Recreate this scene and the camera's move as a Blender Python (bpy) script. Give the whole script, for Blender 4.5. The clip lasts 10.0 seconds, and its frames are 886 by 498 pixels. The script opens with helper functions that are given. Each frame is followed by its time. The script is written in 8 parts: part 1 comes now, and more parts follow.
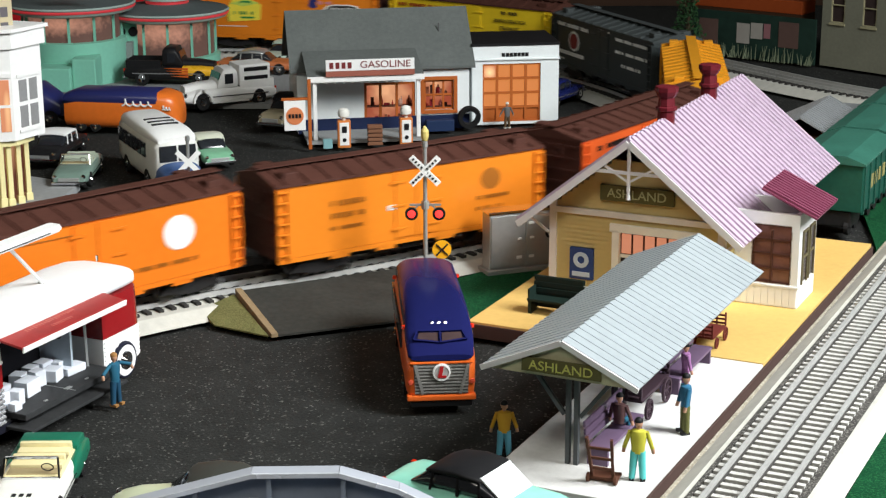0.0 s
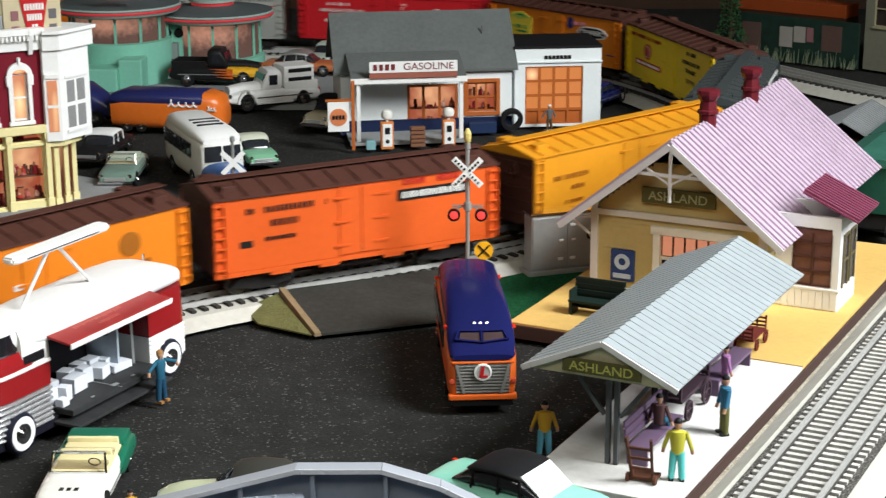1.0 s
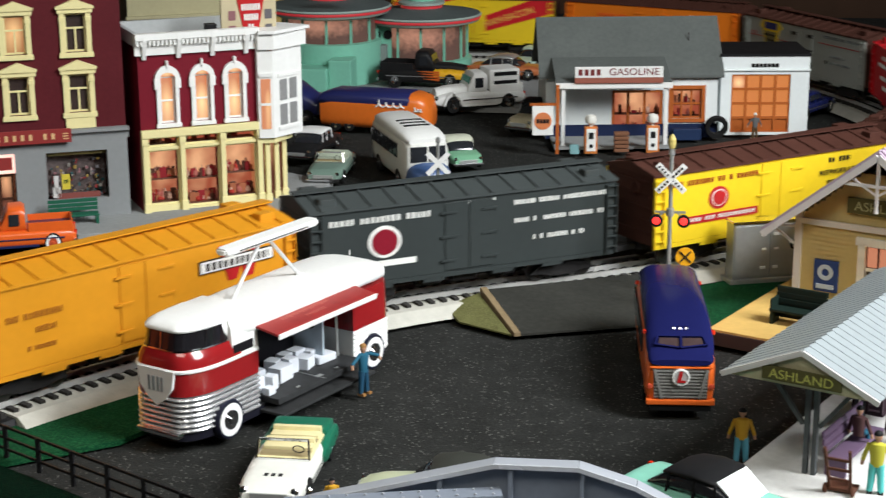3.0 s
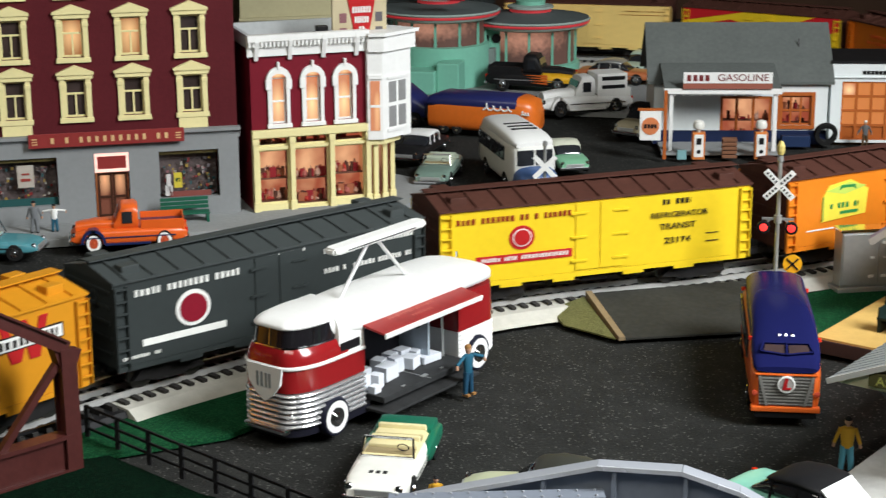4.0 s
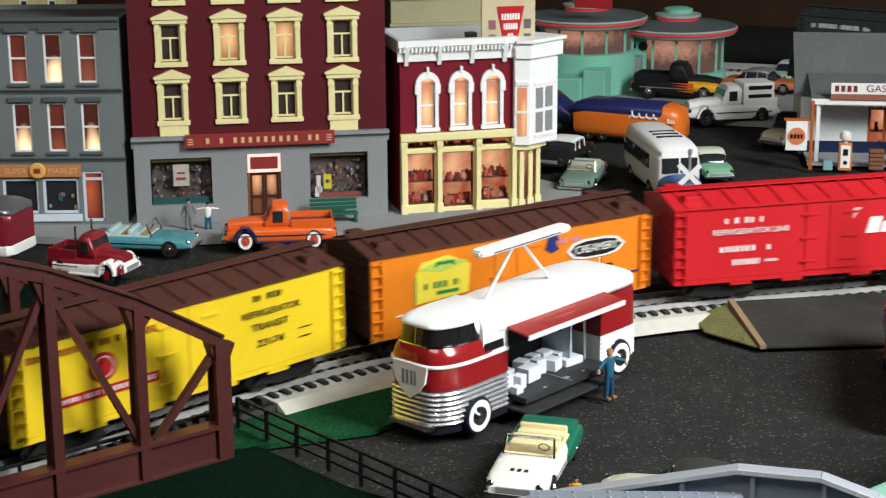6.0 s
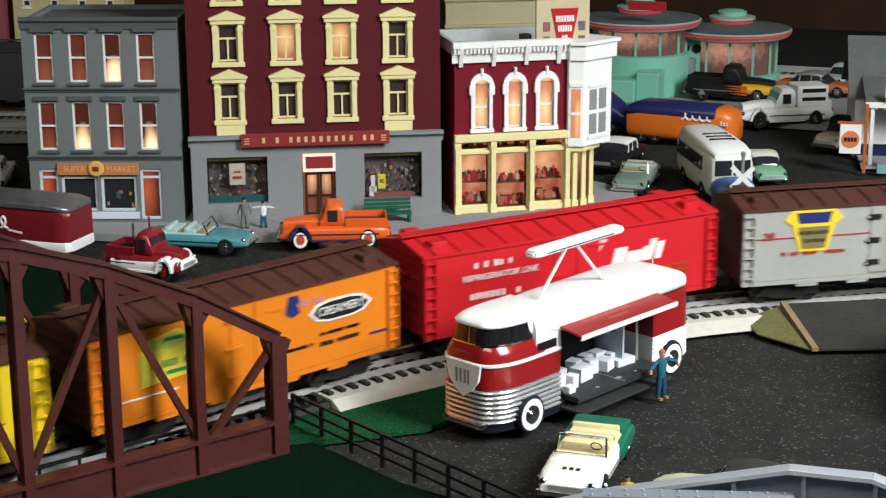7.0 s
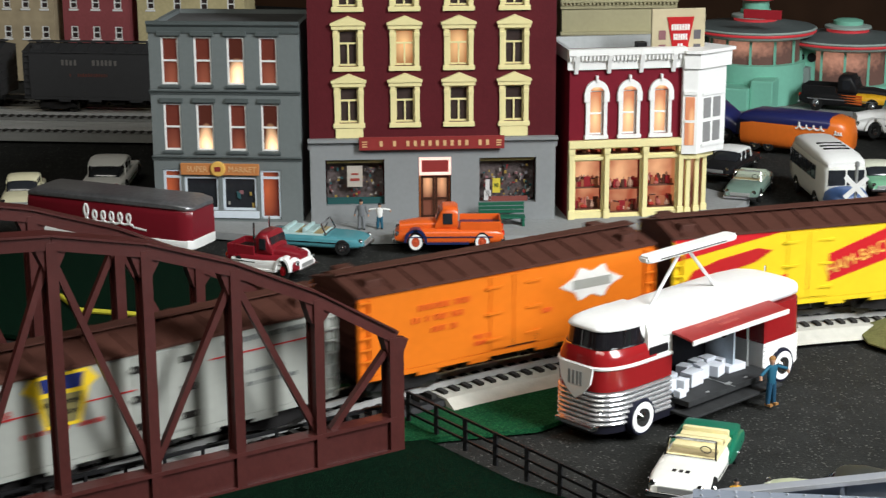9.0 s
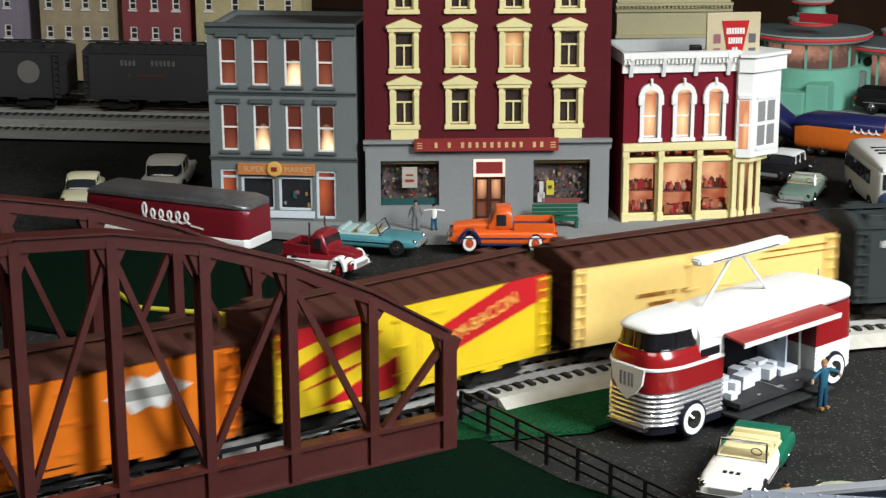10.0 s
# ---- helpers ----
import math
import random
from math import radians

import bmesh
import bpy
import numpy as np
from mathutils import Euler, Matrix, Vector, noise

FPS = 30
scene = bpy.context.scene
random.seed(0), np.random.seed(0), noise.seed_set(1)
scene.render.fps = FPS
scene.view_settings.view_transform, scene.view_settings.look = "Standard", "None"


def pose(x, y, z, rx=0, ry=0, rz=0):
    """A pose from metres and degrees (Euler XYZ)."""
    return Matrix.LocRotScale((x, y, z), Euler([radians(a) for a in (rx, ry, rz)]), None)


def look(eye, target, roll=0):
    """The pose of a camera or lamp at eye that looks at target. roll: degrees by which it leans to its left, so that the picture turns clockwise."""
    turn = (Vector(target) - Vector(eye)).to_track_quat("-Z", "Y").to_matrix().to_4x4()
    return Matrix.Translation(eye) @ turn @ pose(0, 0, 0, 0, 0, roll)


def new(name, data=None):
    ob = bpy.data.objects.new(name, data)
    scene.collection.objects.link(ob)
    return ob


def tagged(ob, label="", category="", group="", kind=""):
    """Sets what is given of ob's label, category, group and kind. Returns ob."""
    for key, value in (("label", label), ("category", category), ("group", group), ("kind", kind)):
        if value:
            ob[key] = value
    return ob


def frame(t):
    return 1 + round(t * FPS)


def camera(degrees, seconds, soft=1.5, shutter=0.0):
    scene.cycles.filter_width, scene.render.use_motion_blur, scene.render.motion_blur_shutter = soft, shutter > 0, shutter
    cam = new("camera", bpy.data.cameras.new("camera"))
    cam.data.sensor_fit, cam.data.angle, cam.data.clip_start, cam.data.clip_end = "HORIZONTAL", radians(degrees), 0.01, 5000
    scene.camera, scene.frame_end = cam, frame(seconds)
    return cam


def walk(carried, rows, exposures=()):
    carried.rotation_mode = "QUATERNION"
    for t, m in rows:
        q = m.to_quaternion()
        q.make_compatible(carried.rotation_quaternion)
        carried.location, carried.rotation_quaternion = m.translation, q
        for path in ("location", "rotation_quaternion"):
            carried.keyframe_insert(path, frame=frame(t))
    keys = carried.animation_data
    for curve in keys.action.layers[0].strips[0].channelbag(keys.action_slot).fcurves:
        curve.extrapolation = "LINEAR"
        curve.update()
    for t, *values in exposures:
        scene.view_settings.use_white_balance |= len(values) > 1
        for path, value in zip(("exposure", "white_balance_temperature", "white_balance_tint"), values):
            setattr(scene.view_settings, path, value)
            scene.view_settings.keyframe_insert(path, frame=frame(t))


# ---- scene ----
# A tabletop model railway in about 1:48, seen by a hand-panned camera with a long lens.
cam = camera(28.52, 10.0, soft=1.3, shutter=0.5)
ROWS = [
    (0.0, 0.0000, 0.0001, 0.4070, 74.22, 0.23, 0.48),
    (0.5, 0.0002, -0.0050, 0.4078, 74.28, 0.23, 0.76),
    (1.0, -0.0006, -0.0108, 0.4095, 74.28, 0.23, 1.88),
    (1.5, -0.0013, -0.0141, 0.4099, 74.30, 0.24, 3.11),
    (2.0, -0.0033, -0.0198, 0.4115, 74.28, 0.23, 4.83),
    (2.5, -0.0023, -0.0223, 0.4109, 74.38, 0.28, 6.70),
    (4.0, -0.0031, -0.0334, 0.4125, 74.60, 0.30, 12.12),
    (4.5, -0.0022, -0.0381, 0.4128, 74.68, 0.32, 13.60),
    (5.0, -0.0027, -0.0432, 0.4138, 74.74, 0.30, 14.91),
    (5.5, -0.0015, -0.0496, 0.4158, 74.77, 0.31, 15.95),
    (7.0, -0.0002, -0.0669, 0.4195, 74.83, 0.28, 18.61),
    (7.5, 0.0007, -0.0727, 0.4212, 74.84, 0.27, 19.37),
    (8.0, 0.0010, -0.0791, 0.4226, 74.89, 0.25, 20.21),
    (8.5, 0.0022, -0.0864, 0.4244, 74.93, 0.23, 21.21),
    (9.0, 0.0032, -0.0924, 0.4258, 74.97, 0.22, 22.28),
    (9.5, 0.0050, -0.0969, 0.4265, 75.00, 0.22, 23.29),
    (10.0, 0.0073, -0.1029, 0.4282, 75.03, 0.20, 24.10),
]
walk(cam, [(t, pose(x, y, z, rx, ry, rz)) for t, x, y, z, rx, ry, rz in ROWS], exposures=[(0.0, -0.02), (2.5, -0.11), (5.5, -0.08), (10.0, 0.0)])

# ---- light: a dim room, an added fill in front, a stronger fluorescent fitting over the station side ----
world = bpy.data.worlds.new("room_light")
scene.world = world
world.use_nodes = True
world.node_tree.nodes["Background"].inputs[0].default_value = (0.75, 0.82, 1.0, 1)
world.node_tree.nodes["Background"].inputs[1].default_value = 0.003


def area(name, eye, target, sx, sy, power, colour, spread=180):
    d = bpy.data.lights.new(name, "AREA")
    d.shape, d.size, d.size_y, d.energy, d.color = "RECTANGLE", sx, sy, power, colour
    d.spread = radians(spread)
    ob = new(name, d)
    ob.matrix_world = look(eye, target)
    return ob


area("ceiling_tube_light", (1.14, 0.62, 1.16), (0.05, 1.12, 0.0), 0.55, 1.00, 29.0, (0.95, 0.985, 1.0), 115)
# unseen fill added above the camera to brighten the fronts and the left
area("front_fill_light", (-0.30, -0.15, 1.42), (-0.40, 1.20, 0.0), 1.4, 0.4, 13.0, (1.0, 0.97, 0.86))

# ---- materials ----
MATS = {}


def mat(name, col, rough=0.5, metal=0.0, var=0.10, scale=220.0, bump=0.0, bscale=None, coat=0.0, emit=0.0, ecol=None, spec=None):
    """Painted or plain surface: base colour varied at two scales, fine relief."""
    if name in MATS:
        return MATS[name]
    m = bpy.data.materials.new(name)
    m.use_nodes = True
    nt = m.node_tree
    b = nt.nodes["Principled BSDF"]
    b.inputs["Roughness"].default_value = rough
    b.inputs["Metallic"].default_value = metal
    b.inputs["Coat Weight"].default_value = coat
    b.inputs["Specular IOR Level"].default_value = spec if spec is not None else 0.5 if rough < 0.35 or metal > 0.2 else 0.16
    tc = nt.nodes.new("ShaderNodeTexCoord")
    n1 = nt.nodes.new("ShaderNodeTexNoise")
    n1.inputs["Scale"].default_value, n1.inputs["Detail"].default_value = scale, 4
    n2 = nt.nodes.new("ShaderNodeTexNoise")
    n2.inputs["Scale"].default_value, n2.inputs["Detail"].default_value = scale / 9, 3
    nt.links.new(tc.outputs["Object"], n1.inputs["Vector"])
    nt.links.new(tc.outputs["Object"], n2.inputs["Vector"])
    add = nt.nodes.new("ShaderNodeMath")
    add.operation = "ADD"
    nt.links.new(n1.outputs["Fac"], add.inputs[0])
    nt.links.new(n2.outputs["Fac"], add.inputs[1])
    rng = nt.nodes.new("ShaderNodeMapRange")
    rng.inputs["From Min"].default_value, rng.inputs["From Max"].default_value = 0.6, 1.4
    rng.inputs["To Min"].default_value, rng.inputs["To Max"].default_value = 1 - var, 1 + var
    nt.links.new(add.outputs[0], rng.inputs["Value"])
    mul = nt.nodes.new("ShaderNodeVectorMath")
    mul.operation = "SCALE"
    mul.inputs[0].default_value = col[:3]
    nt.links.new(rng.outputs[0], mul.inputs["Scale"])
    nt.links.new(mul.outputs[0], b.inputs["Base Color"])
    r2 = nt.nodes.new("ShaderNodeMapRange")
    r2.inputs["To Min"].default_value, r2.inputs["To Max"].default_value = max(0.03, rough - 0.08), min(1, rough + 0.1)
    nt.links.new(n2.outputs["Fac"], r2.inputs["Value"])
    nt.links.new(r2.outputs[0], b.inputs["Roughness"])
    if bump:
        bn = nt.nodes.new("ShaderNodeTexNoise")
        bn.inputs["Scale"].default_value, bn.inputs["Detail"].default_value = bscale or scale, 3
        nt.links.new(tc.outputs["Object"], bn.inputs["Vector"])
        bp = nt.nodes.new("ShaderNodeBump")
        bp.inputs["Strength"].default_value, bp.inputs["Distance"].default_value = bump, 0.001
        nt.links.new(bn.outputs["Fac"], bp.inputs["Height"])
        nt.links.new(bp.outputs[0], b.inputs["Normal"])
    if emit:
        b.inputs["Emission Color"].default_value = (*(ecol or col)[:3], 1)
        b.inputs["Emission Strength"].default_value = emit
    MATS[name] = m
    return m


def speckled(name, dark, light, scale, rough=0.9, bump=0.8, amount=0.62):
    """Loose granular scenery: dark grains with scattered light ones."""
    m = mat(name, dark, rough, var=0.35, scale=scale, bump=bump, bscale=scale * 1.3, spec=0.05)
    nt = m.node_tree
    b = nt.nodes["Principled BSDF"]
    old = b.inputs["Base Color"].links[0].from_socket
    tc = nt.nodes.new("ShaderNodeTexCoord")
    v = nt.nodes.new("ShaderNodeTexVoronoi")
    v.inputs["Scale"].default_value = scale * 1.6
    nt.links.new(tc.outputs["Object"], v.inputs["Vector"])
    sp = nt.nodes.new("ShaderNodeSeparateColor")
    nt.links.new(v.outputs["Color"], sp.inputs[0])
    ramp = nt.nodes.new("ShaderNodeMapRange")
    ramp.inputs["From Min"].default_value, ramp.inputs["From Max"].default_value = amount, 1.0
    nt.links.new(sp.outputs[0], ramp.inputs["Value"])
    mx = nt.nodes.new("ShaderNodeMix")
    mx.data_type = "RGBA"
    nt.links.new(ramp.outputs[0], mx.inputs[0])
    nt.links.new(old, mx.inputs[6])
    mx.inputs[7].default_value = (*light, 1)
    nt.links.new(mx.outputs[2], b.inputs["Base Color"])
    return m


def glowing(name, hot, cool, strength, scale=60.0, bulb=(0.5, 0.5, 0.45)):
    """Window pane: the uneven warm glow of a bulb behind is painted as emission."""
    if name in MATS:
        return MATS[name]
    m = mat(name, tuple(min(c, .10) for c in cool), 0.35, var=0.1)
    nt = m.node_tree
    b = nt.nodes["Principled BSDF"]
    tc = nt.nodes.new("ShaderNodeTexCoord")
    n = nt.nodes.new("ShaderNodeTexNoise")
    n.inputs["Scale"].default_value, n.inputs["Detail"].default_value = scale * .6, 1
    nt.links.new(tc.outputs["Object"], n.inputs["Vector"])
    dist = nt.nodes.new("ShaderNodeVectorMath")
    dist.operation = "DISTANCE"
    nt.links.new(tc.outputs["Generated"], dist.inputs[0])
    dist.inputs[1].default_value = (bulb[0], 0.0, bulb[2])
    mixn = nt.nodes.new("ShaderNodeMath")
    mixn.operation = "MULTIPLY_ADD"
    mixn.inputs[1].default_value = 0.5
    nt.links.new(n.outputs["Fac"], mixn.inputs[0])
    nt.links.new(dist.outputs["Value"], mixn.inputs[2])
    r = nt.nodes.new("ShaderNodeMapRange")
    r.inputs["From Min"].default_value, r.inputs["From Max"].default_value = 0.80, 0.28
    nt.links.new(mixn.outputs[0], r.inputs["Value"])
    mx = nt.nodes.new("ShaderNodeMix")
    mx.data_type = "RGBA"
    nt.links.new(r.outputs[0], mx.inputs[0])
    mx.inputs[6].default_value, mx.inputs[7].default_value = (*cool, 1), (*hot, 1)
    nt.links.new(mx.outputs[2], b.inputs["Emission Color"])
    b.inputs["Emission Strength"].default_value = strength
    return m


def paint(name, col, rough=0.38):
    return mat(name, col, rough, var=0.07, scale=160)


ASPHALT = speckled("asphalt_grit", (0.0245, 0.0250, 0.0236), (0.12, 0.12, 0.11), 480, amount=0.94)
GRASS = speckled("grass_flock", (0.006, 0.050, 0.020), (0.02, 0.11, 0.04), 700, amount=0.6)
# near-black copy of the grass: the shade round the bridge is in its colour
SHADEGRASS = speckled("shaded_grass_flock", (0.0008, 0.0075, 0.0036), (0.003, 0.018, 0.008), 700, amount=0.6)
BALLAST = mat("grey_roadbed", (0.47, 0.46, 0.41), 0.85, var=0.13, scale=120, bump=0.25, bscale=500)
SIDEWALK = mat("grey_sidewalk", (0.27, 0.28, 0.28), 0.85, var=0.12, bump=0.2)
TAN = mat("tan_platform_paint", (0.58, 0.38, 0.12), 0.7, var=0.08)
RAIL = mat("nickel_rail", (0.62, 0.62, 0.60), 0.3, 0.45)
TIE = mat("black_tie", (0.03, 0.028, 0.026), 0.7, var=0.2)
BLACK = mat("black_plastic", (0.012, 0.012, 0.013), 0.45, var=0.2)
STEELBLACK = mat("truck_black", (0.018, 0.017, 0.017), 0.55, var=0.25)
RUBBER = mat("rubber", (0.012, 0.012, 0.012), 0.75)
CHROME = mat("chrome", (0.8, 0.8, 0.82), 0.12, 1.0, var=0.04)
SILVER = mat("silver_paint", (0.40, 0.41, 0.40), 0.34, 0.5)
WHITE = mat("white_paint", (0.80, 0.80, 0.78), 0.4, var=0.04)
CREAM = mat("cream_paint", (0.74, 0.66, 0.34), 0.45, var=0.05)
GLASS = mat("dark_window_glass", (0.02, 0.022, 0.026), 0.08, var=0.2, coat=0.3)
BROWNROOF = mat("brown_roof_paint", (0.074, 0.029, 0.021), 0.55, var=0.2)
BRIDGE = mat("oxide_red_girder", (0.064, 0.0155, 0.0135), 0.42, var=0.2, bump=0.15, bscale=300, spec=0.4)
RED = paint("red_enamel", (0.27, 0.010, 0.014), 0.2)
WOOD = mat("dark_panelling", (0.045, 0.022, 0.012), 0.5, var=0.35, scale=14)
SKIN = mat("figure_flesh", (0.45, 0.25, 0.16), 0.6)


# ---- building helpers ----
def bx(bm, x0, x1, y0, y1, z0, z1, bev=0.0, rot=None):
    vs = [bm.verts.new((x, y, z)) for z in (z0, z1) for y in (y0, y1) for x in (x0, x1)]
    fs = [bm.faces.new([vs[i] for i in q]) for q in ((0, 2, 3, 1), (4, 5, 7, 6), (0, 1, 5, 4), (1, 3, 7, 5), (3, 2, 6, 7), (2, 0, 4, 6))]
    if bev:
        es = {e for f in fs for e in f.edges}
        bmesh.ops.bevel(bm, geom=list(es), offset=bev, segments=2, affect="EDGES", profile=0.6)
    if rot is not None:
        bmesh.ops.transform(bm, matrix=rot, verts=[v for v in vs if v.is_valid])
    return vs


def prism(bm, pts, y0, y1, axis="y"):
    """Polygon pts (x, z) drawn out along y, or (x, y) drawn out along z, or (y, z) along x."""
    def place(a, b, d):
        return (a, d, b) if axis == "y" else (a, b, d) if axis == "z" else (d, a, b)
    lo = [bm.verts.new(place(a, b, y0)) for a, b in pts]
    hi = [bm.verts.new(place(a, b, y1)) for a, b in pts]
    n = len(pts)
    bm.faces.new(lo)
    bm.faces.new(hi[::-1])
    for i in range(n):
        bm.faces.new((lo[i], hi[i], hi[(i + 1) % n], lo[(i + 1) % n]))
    bmesh.ops.recalc_face_normals(bm, faces=bm.faces[:])


def turned(bm, prof, seg=24, m=None, a0=0.0, a1=360.0, cap=True):
    """Profile (r, z) turned round the z axis."""
    full = abs(a1 - a0 - 360) < 1e-6
    k = seg if full else seg + 1
    rings = []
    for r, z in prof:
        rings.append([bm.verts.new((r * math.cos(radians(a0 + (a1 - a0) * i / seg)), r * math.sin(radians(a0 + (a1 - a0) * i / seg)), z)) for i in range(k)])
    for a, b in zip(rings, rings[1:]):
        for i in range(seg):
            j = (i + 1) % k
            bm.faces.new((a[i], a[j], b[j], b[i]))
    if full and cap:
        if prof[0][0] > 1e-6:
            bm.faces.new(rings[0][::-1])
        if prof[-1][0] > 1e-6:
            bm.faces.new(rings[-1])
    if m is not None:
        bmesh.ops.transform(bm, matrix=m, verts=[v for r in rings for v in r])
    bmesh.ops.recalc_face_normals(bm, faces=bm.faces[:])


def rod(bm, a, b, r, seg=8, r2=None):
    a, b = Vector(a), Vector(b)
    d = b - a
    m = Matrix.Translation(a) @ d.to_track_quat("Z", "Y").to_matrix().to_4x4()
    turned(bm, [(r, 0), (r2 or r, d.length)], seg, m)


def beam(bm, a, b, w, h):
    """Rectangular bar from a to b, w across level, h upright."""
    a, b = Vector(a), Vector(b)
    d = (b - a).normalized()
    up = Vector((0, 0, 1)) if abs(d.z) < 0.99 else Vector((0, 1, 0))
    s = d.cross(up).normalized()
    u = s.cross(d)
    vs = [bm.verts.new(p + s * (i * w / 2) + u * (j * h / 2)) for p in (a, b) for i, j in ((-1, -1), (1, -1), (1, 1), (-1, 1))]
    for q in ((0, 1, 2, 3), (7, 6, 5, 4), (0, 4, 5, 1), (1, 5, 6, 2), (2, 6, 7, 3), (3, 7, 4, 0)):
        bm.faces.new([vs[i] for i in q])
    bmesh.ops.recalc_face_normals(bm, faces=bm.faces[:])


def loft(bm, secs, n=20, p=3.5):
    """Rounded body along x. Sections: x, half width, bottom, top, [middle of y]."""
    rings = []
    for s in secs:
        x, hw, z0, z1 = s[:4]
        yc = s[4] if len(s) > 4 else 0.0
        ring = []
        for i in range(n):
            a = 2 * math.pi * (i + 0.5) / n
            c, q = math.cos(a), math.sin(a)
            y = yc + hw * math.copysign(abs(c) ** (2 / p), c)
            z = (z0 + z1) / 2 + (z1 - z0) / 2 * math.copysign(abs(q) ** (2 / p), q)
            ring.append(bm.verts.new((x, y, z)))
        rings.append(ring)
    for a, b in zip(rings, rings[1:]):
        for i in range(n):
            bm.faces.new((a[i], a[(i + 1) % n], b[(i + 1) % n], b[i]))
    bm.faces.new(rings[0][::-1])
    bm.faces.new(rings[-1])
    bmesh.ops.recalc_face_normals(bm, faces=bm.faces[:])


def mesh(name, bm, material, smooth=None):
    me = bpy.data.meshes.new(name)
    bm.to_mesh(me)
    bm.free()
    me.materials.append(material)
    if smooth:
        me.shade_smooth()
        me.set_sharp_from_angle(angle=radians(smooth))
    return me


def part(name, bm, material, parent, label="", smooth=None):
    ob = new(name, bm if isinstance(bm, bpy.types.Mesh) else mesh(name, bm, material, smooth))
    ob.parent = parent
    return tagged(ob, label)


def thing(name, x, y, z, rz, label, category, group="", kind=""):
    ob = new(name)
    ob.empty_display_size = 0.02
    ob.matrix_world = pose(x, y, z, 0, 0, rz)
    return tagged(ob, label, category, group, kind)


def solid(name, bm, material, label, category, kind="", m=None, smooth=None, group=""):
    ob = new(name, mesh(name, bm, material, smooth))
    if m is not None:
        ob.matrix_world = m
    return tagged(ob, label, category, group, kind)


def B():
    return bmesh.new()


def lettering(name, s, size, material, parent, m, label="", wide=1.0, thick=0.0002):
    """Raised letters in the built-in font, as a mesh."""
    cu = bpy.data.curves.new(name, "FONT")
    cu.body, cu.size, cu.align_x, cu.align_y, cu.extrude = s, size, "CENTER", "CENTER", thick
    tmp = bpy.data.objects.new(name, cu)
    me = bpy.data.meshes.new_from_object(tmp)
    bpy.data.objects.remove(tmp)
    me.materials.clear()
    me.materials.append(material)
    ob = new(name, me)
    ob.parent = parent
    ob.matrix_local = m @ Matrix.Diagonal((wide, 1, 1, 1))
    return tagged(ob, label)


# ---- the loop of track that the train runs on ----
KNOTS = [(-2.6, 2.45), (-2.0, 2.45), (-1.4, 2.45), (-.8, 2.45), (-.3, 2.45), (-.2, 2.447), (.035, 2.36), (.13, 2.25), (.2, 2.13), (.25, 1.98),
         (.265, 1.85), (.244, 1.741), (.2, 1.63), (.144, 1.533), (.045, 1.45), (-.068, 1.362), (-.163, 1.312), (-.273, 1.242), (-.357, 1.139),
         (-.463, 1.0), (-.51, .907), (-.556, .805), (-.6445, .668), (-.733, .539), (-.86, .327), (-1.0, .1), (-1.2, -.2), (-2.2, -1.7)]


def smooth_line(knots, step=0.01, sigma=6):
    c = np.array(knots)
    d = np.r_[0, np.cumsum(np.hypot(*np.diff(c, axis=0).T))]
    s = np.arange(0, d[-1], step)
    p = np.stack([np.interp(s, d, c[:, k]) for k in (0, 1)], 1)
    k = np.exp(-.5 * (np.arange(-15, 16) / sigma) ** 2)
    k /= k.sum()
    pad = np.pad(p, ((15, 15), (0, 0)), "edge")
    for e in range(15):
        pad[e], pad[-1 - e] = p[0] + (p[0] - p[1]) * (15 - e), p[-1] + (p[-1] - p[-2]) * (15 - e)
    q = np.stack([np.convolve(pad[:, j], k, "valid") for j in (0, 1)], 1)
    return np.r_[0, np.cumsum(np.hypot(*np.diff(q, axis=0).T))], q


LINE_S, LINE = smooth_line(KNOTS)
RAIL_TOP = 0.013


def on_line(s, S=LINE_S, P=LINE):
    return Vector((float(np.interp(s, S, P[:, 0])), float(np.interp(s, S, P[:, 1])), 0))


def strip(bm, S, P, s0, s1, offs, step=0.02):
    """Ribbon with the cross-section offs (sideways, z) along a line."""
    n = max(2, int((s1 - s0) / step))
    rows = []
    for i in range(n + 1):
        s = s0 + (s1 - s0) * i / n
        a, b = on_line(s - .005, S, P), on_line(s + .005, S, P)
        d = (b - a).normalized()
        side = Vector((-d.y, d.x, 0))
        c = on_line(s, S, P)
        rows.append([bm.verts.new(c + side * o + Vector((0, 0, z))) for o, z in offs])
    k = len(offs)
    for a, b in zip(rows, rows[1:]):
        for i in range(k):
            bm.faces.new((a[i], a[(i + 1) % k], b[(i + 1) % k], b[i]))
    bm.faces.new(rows[0])
    bm.faces.new(rows[-1][::-1])
    bmesh.ops.recalc_face_normals(bm, faces=bm.faces[:])


